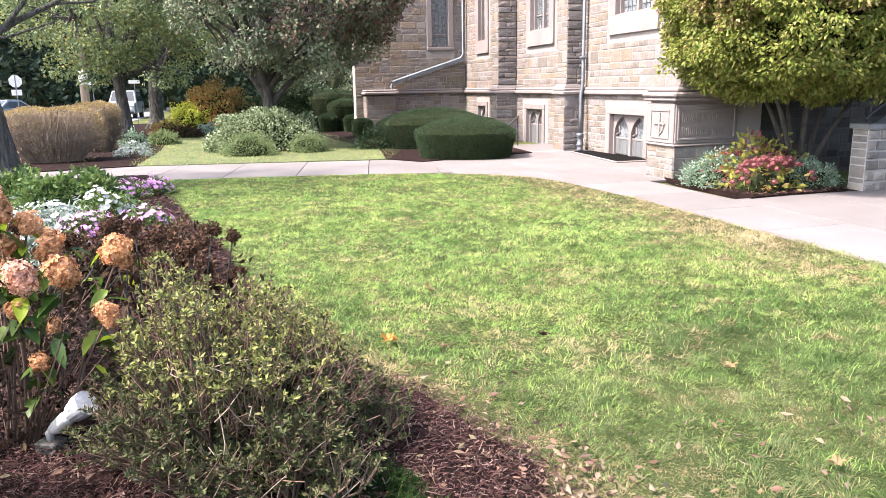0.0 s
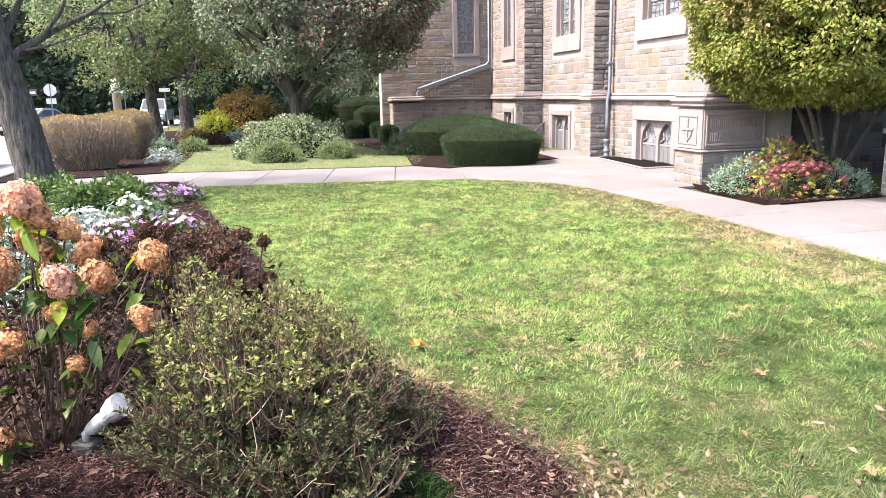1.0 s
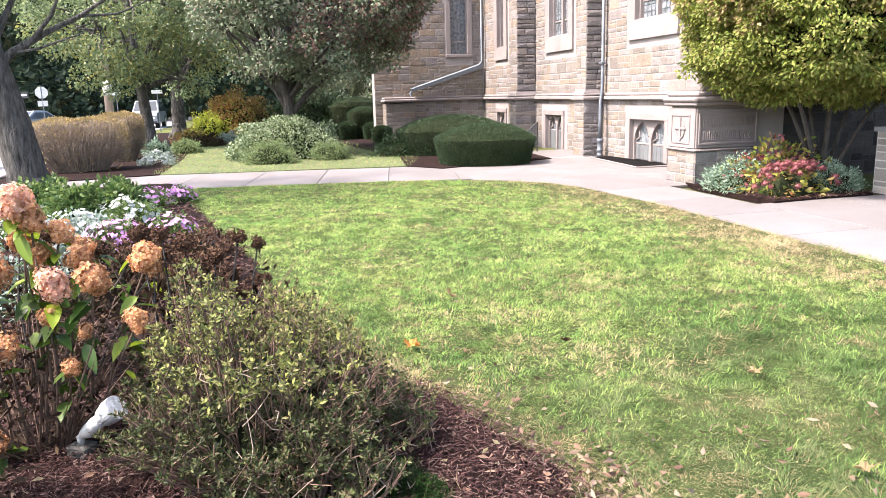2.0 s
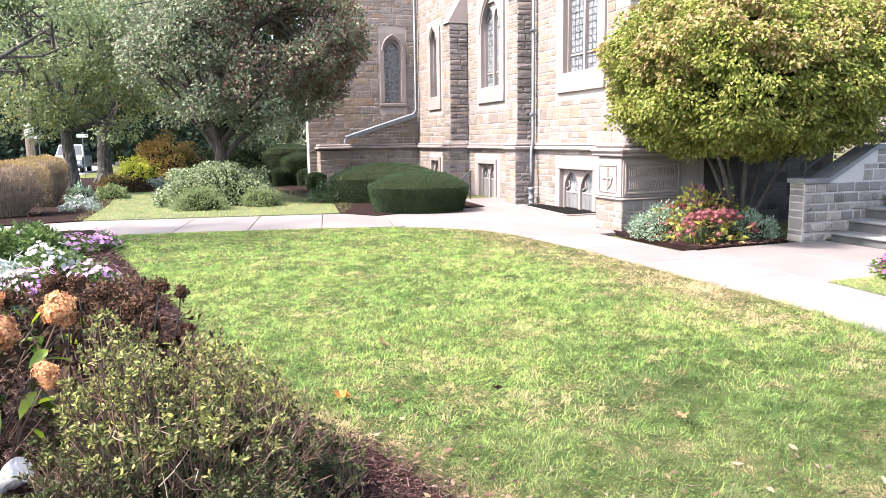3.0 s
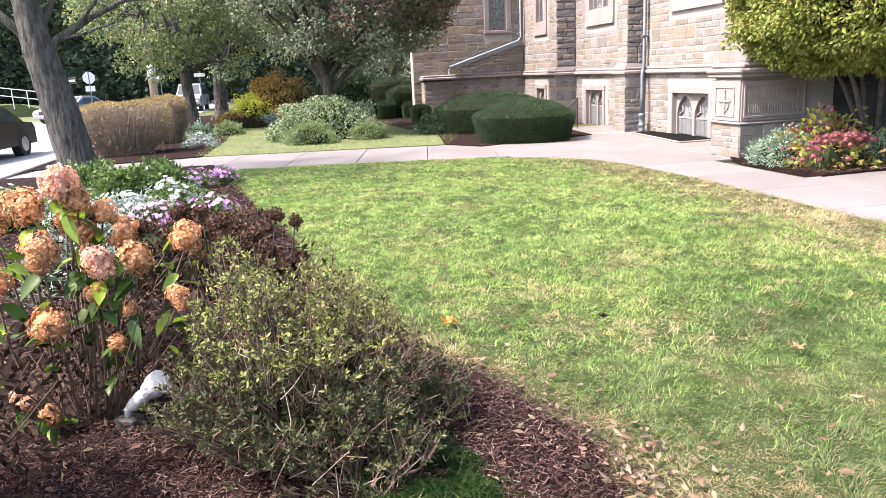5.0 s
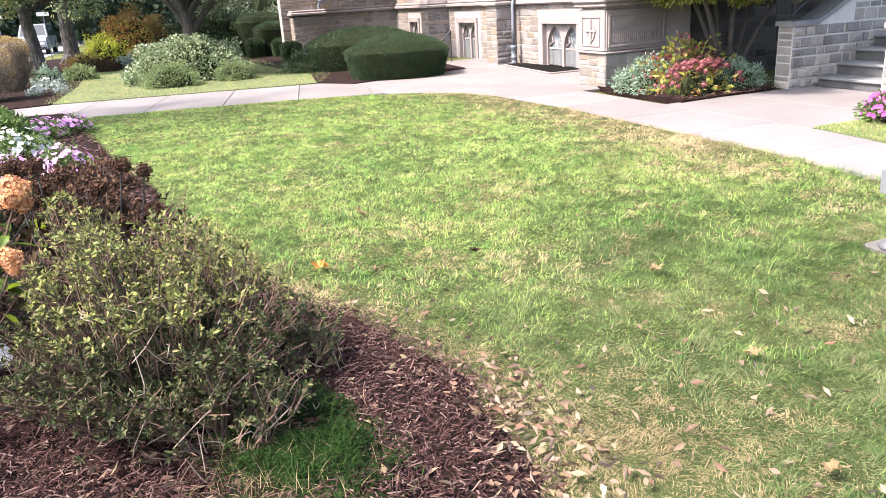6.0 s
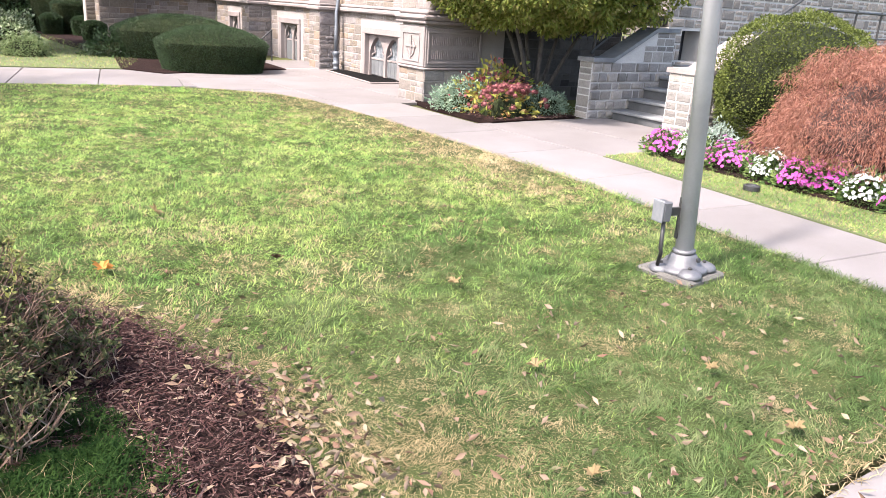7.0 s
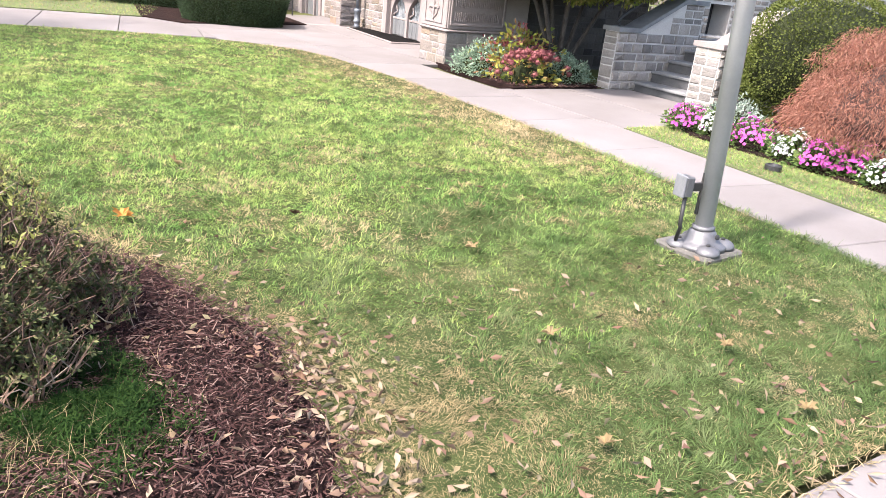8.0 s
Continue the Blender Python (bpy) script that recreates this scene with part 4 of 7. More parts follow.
corner_stone = thing("inscribed_stone", (7.52, 11.96, 0.66), 0, "carved stone with raised illegible lettering", "inscription")
part("slab", Shape().box(0.0, 1.30, 0.0, 0.05, 0.0, 0.70, 0.008), M["limestone"], corner_stone)
part("border", Shape().box(0.04, 1.26, -0.02, 0.004, 0.60, 0.64, 0.006).box(0.04, 1.26, -0.02, 0.004, 0.06, 0.10, 0.006).box(0.04, 0.08, -0.02, 0.004, 0.10, 0.60, 0.006).box(1.22, 1.26, -0.02, 0.004, 0.10, 0.60, 0.006), M["limestone"], corner_stone)
rl = random.Random(5)
for row, n in ((0.375, 25), (0.135, 24)):
    bar = Shape()
    for i in range(n):
        u = 0.13 + i * 1.04 / n
        bar.box(u, u + rl.uniform(0.014, 0.022), -0.017, 0.002, row + rl.uniform(0, 0.02), row + 0.18 - rl.uniform(0, 0.03), 0.003)
    for i in range(0, n - 2, 3):
        u = 0.13 + i * 1.04 / n
        bar.box(u, u + 0.05, -0.015, 0.002, row + 0.15, row + 0.175, 0.003)
    part("lettering", bar, M["limestone"], corner_stone, "row of raised blackletter strokes")
emblem = thing("cross_panel", (7.53, 12.42, 0.66), -90, "square limestone panel with a carved cross", "carving")
part("slab", Shape().box(-0.44, 0.44, -0.04, 0.02, 0.0, 0.72, 0.008), M["limestone"], emblem)
part("panel_edge", Shape().box(-0.30, 0.30, -0.055, -0.038, 0.58, 0.60).box(-0.30, 0.30, -0.055, -0.038, 0.08, 0.10).box(-0.30, -0.28, -0.055, -0.038, 0.1, 0.58).box(0.28, 0.30, -0.055, -0.038, 0.1, 0.58), M["limestone"], emblem)
part("cross", Shape().box(-0.02, 0.02, -0.065, -0.038, 0.13, 0.55, 0.006).box(-0.18, 0.18, -0.064, -0.038, 0.33, 0.37, 0.006).tube([(0.13 * math.cos(a), -0.05, 0.32 + 0.15 * math.sin(a)) for a in np.linspace(-2.9, 1.2, 12)], [0.014] * 12, 6), M["limestone"], emblem)

mat_ob = thing("doormat", (8.42, 16.45, 0.004), 3, "black rubber mat before the boarded window", "mat")
part("sheet", Shape().prism([(-0.35, -1.35), (0.55, -1.4), (0.55, 1.35), (0.05, 1.45)], 0, 0.03), M["mat_black"], mat_ob)
part("rim", Shape().tube([(-0.37, -1.35, 0.015), (0.04, 1.47, 0.015)], [0.02, 0.02], 6).tube([(-0.37, -1.36, 0.015), (0.56, -1.42, 0.015)], [0.02, 0.02], 6), M["limestone"], mat_ob)

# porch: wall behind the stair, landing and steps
# this wall's darkness is shade held in its stone and mortar colours
pw = solid("porch_wall", wall_with_holes("y", 12.32, 0.4, 9.4, 13.02, -0.1, 8, []), M["shade_mortar"], "fieldstone wall behind the tree, coloured as in deep shade", "church wall")
ashlar(pw, (8.86, 12.32, 0), (1, 0, 0), (0, -1, 0), 4.1, 3.2, material="shade_stone", rows=(0.18, 0.32), lengths=(0.3, 0.65), seed=41)
part("side_ledge", Shape().box(12.84, 13.0, 11.05, 12.3, 1.80, 1.92, 0.02).box(12.89, 13.0, 11.05, 12.3, 1.92, 2.0, 0.02), M["limestone"], pw)
part("ledge", Shape().box(11.2, 12.83, 12.18, 12.34, 1.83, 1.95, 0.02).box(11.2, 12.83, 12.22, 12.34, 1.95, 2.02, 0.02), M["limestone"], pw)
pf = solid("porch_front", wall_with_holes("y", 11.02, 0.8, 13.0, 24, -0.1, 9, [(13.45, 14.15, 0.9, 1.55)]), M["mortar_light"], "grey fieldstone front of the porch", "church wall")
ashlar(pf, (13.0, 11.0, 0), (1, 0, 0), (0, -1, 0), 9.5, 5.0, [(0.45, 1.15, 0.9, 1.55)], material="dark_granite", rows=(0.12, 0.25), lengths=(0.16, 0.48), seed=42, joint=0.045, near=(2, 1.5))
ashlar(pf, (13.0, 11.0, 0), (0, 1, 0), (-1, 0, 0), 1.3, 5.0, material="dark_granite", rows=(0.12, 0.27), seed=43, joint=0.034)
# the recess's shade is this black panel behind the opening
solid("porch_hole", Shape().box(13.3, 14.3, 11.5, 11.6, 0.8, 1.7), M["void"], "black panel standing for the shade in the porch recess", "recess")
solid("landing", Shape().box(11.62, 16.5, 7.95, 9.62, -0.05, 0.90, 0.01).box(11.56, 16.5, 7.95, 9.62, 0.90, 0.955, 0.012), M["bluestone"], "bluestone landing above the steps", "landing")
for i in range(4):
    st = thing("stair_step", (10.05 + 0.385 * i, 0, 0), 0, "worn bluestone step with dark riser", "step", "church steps", "structure")
    z1 = 0.15 + 0.196 * i
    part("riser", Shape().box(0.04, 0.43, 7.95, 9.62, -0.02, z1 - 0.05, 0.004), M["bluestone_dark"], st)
    part("tread", Shape().box(0.0, 0.43, 7.95, 9.62, z1 - 0.05, z1, 0.012), M["bluestone"], st)
for nm, y0, y1, xa, lab in (("stair_side_wall", 9.62, 9.96, 9.47, "stepped granite side wall with sloping bluestone cap"), ("stair_side_wall", 7.45, 7.95, 9.42, "granite side wall with pale end face")):
    sw = thing(nm, (0, 0, 0), 0, lab, "stair wall", kind="structure")
    prof = [(xa, 0), (11.55, 0), (11.55, 1.52), (11.0, 1.52), (xa + 0.46, 0.98), (xa, 0.98)]
    bodyv = [(x, y, z) for y in (y0 + 0.02, y1 - 0.02) for x, z in prof]
    n6 = len(prof)
    part("body", Shape().add(bodyv, [tuple(range(n6)), tuple(range(n6, 2 * n6))[::-1]] + [(i, n6 + i, n6 + (i + 1) % n6, (i + 1) % n6) for i in range(n6)]), M["mortar_light"], sw)
    capv = [(xa - 0.03, 0.98), (xa + 0.48, 0.98), (11.0, 1.52), (11.6, 1.52)]
    cp = Shape()
    for (xa1, za), (xb, zb) in zip(capv, capv[1:]):
        v8 = [(x, y, z + dz) for dz in (0, 0.075) for y in (y0 - 0.03, y1 + 0.03) for x, z in ((xa1, za), (xb, zb))]
        cp.add(v8, [(0, 2, 3, 1), (4, 5, 7, 6), (0, 1, 5, 4), (2, 6, 7, 3), (0, 4, 6, 2), (1, 3, 7, 5)])
    part("cap", cp, M["bluestone"] if y0 > 9 else M["limestone"], sw, "sloping stone cap")
    ashlar(sw, (xa, y0 + 0.02, 0), (1, 0, 0), (0, -1, 0), 11.55 - xa, 0.98, material="granite", rows=(0.11, 0.21), lengths=(0.13, 0.36), seed=int(51 + y0), joint=0.030, proud=0.03)
    ashlar(sw, (10.75, y0 + 0.02, 0.98), (1, 0, 0), (0, -1, 0), 0.8, 0.30, material="granite", rows=(0.14, 0.2), lengths=(0.2, 0.35), seed=52, joint=0.02)
    ashlar(sw, (11.05, y0 + 0.02, 1.28), (1, 0, 0), (0, -1, 0), 0.5, 0.24, material="granite", rows=(0.11, 0.14), lengths=(0.2, 0.35), seed=54, joint=0.02)
    ashlar(sw, (xa, y0 + 0.02, 0), (0, 1, 0), (-1, 0, 0), y1 - y0 - 0.04, 0.98, material="granite", rows=(0.12, 0.24), lengths=(0.2, 0.3), seed=53, joint=0.02)
rail = thing("stair_rail", (0, 9.79, 0), 0, "black iron stair handrail", "handrail")
for x0_, z0_, z1_ in ((9.62, 1.02, 1.5), (11.08, 1.55, 1.95)):
    part("post", Shape().tube([(x0_, 0, z0_), (x0_, 0, z1_)], [0.02, 0.02]), M["iron"], rail)
part("rail", Shape().tube([(9.55, 0, 1.12), (9.62, 0, 1.2), (10.75, 0, 1.92), (11.1, 0, 1.94)], [0.03] * 4), M["iron"], rail)
part("top_bar", Shape().tube([(10.0, 0, 1.92), (11.12, 0, 1.96)], [0.026] * 2), M["iron"], rail)
r2 = thing("stair_rail", (0, 7.6, 0), 0, "black iron rail curving down beside the shrubs", "handrail")
part("rail", Shape().tube([(10.6, 0, 1.35), (11.2, 0, 1.75), (12.1, 0, 2.2)], [0.022] * 3), M["iron"], r2)
part("post", Shape().tube([(11.3, 0, 1.5), (11.3, 0, 1.8)], [0.02] * 2), M["iron"], r2)
r3 = thing("porch_rail", (0, 0, 0), 0, "black iron porch railing", "handrail")
for x_ in (14.6, 15.6, 16.6, 17.6):
    part("post", Shape().tube([(x_, 8.5, 0.9), (x_, 8.5, 2.15)], [0.022] * 2), M["iron"], r3)
part("rail", Shape().tube([(14.2, 8.5, 2.1), (18.5, 8.5, 2.12)], [0.025] * 2), M["iron"], r3)
part("lower_rail", Shape().tube([(14.2, 8.5, 1.6), (18.5, 8.5, 1.62)], [0.018] * 2), M["iron"], r3)
solid("porch_floor", Shape().box(13.5, 24, 7.9, 11.0, -0.05, 0.9, 0.01), M["bluestone"], "raised porch floor", "porch")

# ---------------------------------------------------------------- lamp pole and small fixtures
lp = thing("metal_pole", (4.25, 3.40, 0), 0, "tall galvanised pole bolted on a concrete pad", "pole")
lp.matrix_world = pose(4.25, 3.40, 0, -1.4, -2.7, 0)
part("shaft", Shape().tube([(0, 0, 0.16), (0, 0, 4.0), (0.0, 0, 9.0)], [0.064, 0.050, 0.042], 28), M["pole"], lp, smooth=True)
part("collar", Shape().lathe([(0.068, 0.175), (0.080, 0.182), (0.080, 0.202), (0.066, 0.21)], 28), M["cast"], lp, smooth=True)
part("base_casting", Shape().lathe([(0.175, 0.05), (0.175, 0.075), (0.165, 0.085), (0.14, 0.095), (0.112, 0.12), (0.092, 0.165), (0.080, 0.178), (0.066, 0.182)], 32), M["cast"], lp, smooth=True)
for k in range(4):
    a = math.radians(45 + 90 * k + 12)
    cx, cy = 0.155 * math.cos(a), 0.155 * math.sin(a)
    lobe = part("bolt_cover", Shape().lathe([(0.085, 0.048), (0.085, 0.064), (0.075, 0.082), (0.05, 0.098), (0.02, 0.104)], 18, (cx, cy, 0)), M["cast"], lp, smooth=True)
    part("bolt", Shape().lathe([(0.014, 0.10), (0.014, 0.116), (0.008, 0.12)], 8, (cx, cy, 0)), M["iron"], lobe)
part("hand_hole", Shape().lathe([(0.018, 0.0), (0.018, 0.012), (0.006, 0.014)], 10).moved(pose(0.01, -0.115, 0.15, 70, 0, 0)), M["iron"], lp)
pad = thing("pole_pad", (4.26, 3.42, 0), 4, "square rough concrete pad in the grass", "pad")
part("slab", Shape().box(-0.225, 0.225, -0.225, 0.225, -0.04, 0.05, 0.018), M["pad"], pad)
jb = thing("outlet_box", (4.03, 3.47, 0.42), -100, "grey weatherproof outlet box with conduit on the pole", "electrical box")
part("box", Shape().box(-0.05, 0.05, -0.035, 0.035, 0, 0.14, 0.008), M["cast"], jb)
part("lid", Shape().box(-0.058, 0.050, -0.05, -0.034, -0.006, 0.148, 0.006), M["grey_lid"], jb, "pale hinged lid")
part("conduit", Shape().tube([(0.02, 0.0, 0.0), (0.03, 0.0, -0.2), (0.03, 0.01, -0.22), (-0.01, 0.03, -0.33)], [0.014] * 4, 8), M["iron"], jb, "dark flexible conduit", True)
part("bracket", Shape().box(-0.010, 0.010, 0.03, 0.19, 0.03, 0.09, 0.004).box(-0.014, 0.014, 0.14, 0.175, -0.14, 0.16, 0.004), M["iron"], jb)

sp = thing("garden_spotlight", (-1.20, 4.10, 0.02), -28, "white floodlight with dented hood on a grey box", "spotlight")
sp.scale = (0.8, 0.8, 0.8)
part("ground_box", Shape().box(-0.075, 0.075, -0.06, 0.06, 0, 0.075, 0.01), M["pad"], sp, "grey metal ground box")
part("knuckle", Shape().tube([(0, 0, 0.07), (0, 0, 0.12), (0.03, 0, 0.15)], [0.022, 0.026, 0.026], 12), M["white_metal"], sp, smooth=True)
part("socket", Shape().tube([(0.02, 0, 0.14), (0.06, 0, 0.165), (0.13, 0, 0.225), (0.165, 0, 0.25)], [0.03, 0.045, 0.048, 0.042], 18), M["white_metal"], sp, smooth=True)
part("hood", Shape().tube([(0.16, 0, 0.245), (0.19, 0, 0.27), (0.24, 0, 0.31), (0.29, 0, 0.345)], [0.035, 0.062, 0.078, 0.08], 18), M["tin"], sp, "dented shiny hood")

gl = thing("ground_light", (7.29, 4.88, 0.015), 0, "small round bronze light set in the grass", "ground light")
part("ring", Shape().lathe([(0.09, 0), (0.09, 0.05), (0.07, 0.06), (0.065, 0.045)], 16), M["iron"], gl)
part("lens", Shape().lathe([(0.064, 0.03), (0.03, 0.046), (0.005, 0.048)], 16), M["glass"], gl)


# ---------------------------------------------------------------- plants
def dome(name, at, radii, mat_, n, length, width, label, category="shrub", group="", shell=0.72, lumps=0.15, seed=0, power=2.0, flat=True, spread=0.8, droop=0.0, core_k=0.80, accents=(), stems=True):
    """A dense shrub: an inner body, leaves in its outer layer, and accents (material, count, length, width, lowest z part)."""
    t_ = thing(name, at, 0, label, category, group)
    c_ = (0, 0, radii[2] * (0.0 if flat else 1.0))
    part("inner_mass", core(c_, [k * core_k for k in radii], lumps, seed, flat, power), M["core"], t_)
    p, u = blob(n, c_, radii, shell, lumps, seed, flat, power)
    keep = p[:, 2] > 0.01
    part("foliage", leaves(p[keep], u[keep], length, width, spread, droop, seed=seed), M[mat_], t_)
    for k, (mt, cnt, ln, wd, low) in enumerate(accents):
        p, u = blob(cnt, c_, radii, 0.93, lumps, seed + 50 + k, flat, power)
        keep = p[:, 2] > radii[2] * low
        part("accent_leaves", leaves(p[keep] + u[keep] * 0.01, u[keep], ln, wd, spread, droop, seed=seed + 60), M[mt], t_)
    if stems:
        s_ = Shape()
        r_ = random.Random(seed)
        for _ in range(9):
            a_ = r_.uniform(0, 6.28)
            q = r_.uniform(0.1, 0.5)
            s_.tube([(0.06 * math.cos(a_), 0.06 * math.sin(a_), -0.02), (radii[0] * q * math.cos(a_), radii[1] * q * math.sin(a_), radii[2] * 0.7)], [0.02, 0.008], 5)
        part("stem_mass", s_, M["bark_dark"], t_)
    return t_


def twiggy(name, at, rx, ry, h, label, n_stem, mat_, top_mat, seed, leaf=(0.028, 0.0115), side_twigs=6, pale=0):
    """An open shrub: thin upright stems, side twigs in sprays, a whorl of small leaves on each tip."""
    t_ = thing(name, at, 0, label, "shrub")
    r_ = random.Random(seed)
    g_ = np.random.default_rng(seed)
    s_, tips = Shape(), []
    for i in range(n_stem):
        a_, q = r_.uniform(0, 6.28), math.sqrt(r_.random())
        x, y = rx * q * math.cos(a_), ry * q * math.sin(a_)
        top = h * (1 - 0.62 * q ** 3.0) * r_.uniform(0.62, 1.04) * (1.0 + 0.42 * noise.noise((x * 3.1 + seed, y * 3.1, 0.5)))
        b0 = Vector((x * 0.35 + r_.uniform(-.05, .05), y * 0.35 + r_.uniform(-.05, .05), -0.02))
        b1 = Vector((x * 0.75 + r_.uniform(-.05, .05), y * 0.75 + r_.uniform(-.05, .05), top * 0.55))
        b2 = Vector((x, y, top))
        s_.tube([b0, b1, b1.lerp(b2, 0.5) + Vector((r_.uniform(-.02, .02), r_.uniform(-.02, .02), 0)), b2], [0.0075, 0.005, 0.0032, 0.002], 4, False)
        way = Vector((x, y, 0)) * 0.6 + Vector((r_.uniform(-.3, .3), r_.uniform(-.3, .3), 0.35))
        tips.append((b2, (b2 - b1).normalized()))
        for _ in range(side_twigs):
            e = b1.lerp(b2, r_.uniform(-0.35, 0.95))
            d = (way + Vector((r_.uniform(-.7, .7), r_.uniform(-.7, .7), r_.uniform(-0.1, .5)))).normalized()
            tip = e + d * r_.uniform(0.05, 0.15)
            s_.tube([e, tip], [0.003, 0.0015], 3, False)
            tips.append((tip, d))
    part("stem_mass", s_, M["twig"], t_, "bare brown twigs")
    if pale:
        d_ = Shape()
        for _ in range(pale):
            a_, q = r_.uniform(-2.2, 0.3), r_.uniform(0.5, 1.0)
            x, y = rx * q * math.cos(a_), ry * q * math.sin(a_)
            z = h * (1.02 - 0.72 * q * q) * r_.uniform(0.35, 0.95)
            w_ = Vector((r_.uniform(-.07, .10), r_.uniform(-.06, .03), r_.uniform(-.02, .12)))
            p0 = Vector((x, y, z))
            sag = Vector((r_.uniform(-.03, .03), r_.uniform(-.03, 0), r_.uniform(-.02, .03)))
            d_.tube([p0 - w_, p0 - w_ * 0.4 + sag, p0 + w_ * 0.3 + sag * 0.6, p0 + w_ * 0.9], [0.0026, 0.0024, 0.002, 0.001], 4, False)
        tagged(part("dead_twig_mass", d_, M["twig_pale"], t_, "bleached dead twigs"), kind="stuff")
    if h > 0.6:
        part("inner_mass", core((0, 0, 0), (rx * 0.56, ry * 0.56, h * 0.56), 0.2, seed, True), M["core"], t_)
    tips = [q for q in tips if r_.random() < 0.06 + 1.15 * q[0].z / h]
    c_ = np.array([tuple(q[0]) for q in tips])
    d_ = np.array([tuple(q[1]) for q in tips])
    per = 13
    c_, d_ = np.repeat(c_, per, 0), np.repeat(d_, per, 0)
    back = g_.uniform(0, 1, (len(c_), 1)) ** 2 * 0.05
    u = unit(np.cross(d_, g_.normal(0, 1, c_.shape))) + d_ * g_.uniform(0.1, 0.9, (len(c_), 1)) + np.array((0, 0, 0.25))
    young = (c_[:, 2] > h * 0.58) & (g_.uniform(0, 1, len(c_)) < 0.65) if top_mat else np.zeros(len(c_), bool)
    old = ~young
    part("foliage", leaves((c_ - d_ * back)[old], u[old], leaf[0], leaf[1], 0.18, seed=seed), M[mat_], t_)
    if young.any():
        part("young_leaves", leaves((c_ - d_ * back)[young], u[young], leaf[0] * 1.05, leaf[1] * 1.1, 0.18, seed=seed + 2), M[top_mat], t_, "yellow-green young leaves")
    return t_


twiggy("azalea_shrub", (-0.31, 3.80, 0.0), 0.71, 0.84, 0.86, "open twiggy shrub with small olive leaves", 430, "azalea", "azalea_top", 3, pale=46)
twiggy("azalea_shrub", (-0.06, 3.20, 0.0), 0.38, 0.32, 0.36, "low front sprays of the twiggy shrubbery", 50, "azalea", None, 9, pale=16)
twiggy("azalea_shrub", (0.30, 3.78, 0.0), 0.25, 0.32, 0.30, "low sparse end of twiggy shrubbery", 45, "azalea", None, 4, pale=6)


def head(name, at, r, material, n, parent, seed, tall=1.15, label="", dead=False):
    """A lumpy flower head: several bosses of four-petalled florets round a small dark middle."""
    g_ = np.random.default_rng(seed)
    bosses, _ = blob(14, at, (r * 0.62, r * 0.62, r * tall * 0.62), 0.75, 0.2, seed + 5)
    reach = 0.42 * r
    i = g_.integers(0, len(bosses), n)
    u = unit(g_.normal(0, 1, (n, 3)))
    p = bosses[i] + u * reach * g_.uniform(0.65, 1.15, (n, 1))
    u = unit(u + 0.8 * unit(p - np.array(at)))
    inner = core(at, (r * 0.5, r * 0.5, r * tall * 0.5), 0.1, seed)
    tri = np.array([t for q in inner.f for t in ((q[0], q[1], q[2]), (q[0], q[2], q[3]))])
    side = unit(np.cross(u, g_.normal(0, 1, u.shape)))
    up = np.cross(u, side)
    sz = r * (0.108 if not dead else 0.16) * g_.uniform(0.75, 1.25, (n, 1))
    v = []
    for k in range(4):
        d = (side if k % 2 == 0 else up) * (1 if k < 2 else -1) + u * (g_.uniform(0.0, 0.7, (n, 1)) + (0.5 if dead else 0))
        w = (up if k % 2 == 0 else side)
        v.append(np.stack([p, p + d * sz * 0.7 + w * sz * 0.55, p + d * sz * 1.15, p + d * sz * 0.7 - w * sz * 0.55], 1))
    v = np.concatenate(v, 1).reshape(-1, 3)
    o = np.arange(n)[:, None] * 16
    f = np.concatenate([o + 4 * k + np.array(t) for k in range(4) for t in ((0, 1, 2), (0, 2, 3))], 0)
    return part(name, joined((np.array(inner.v), tri), (v, f)), M[material], parent, label)


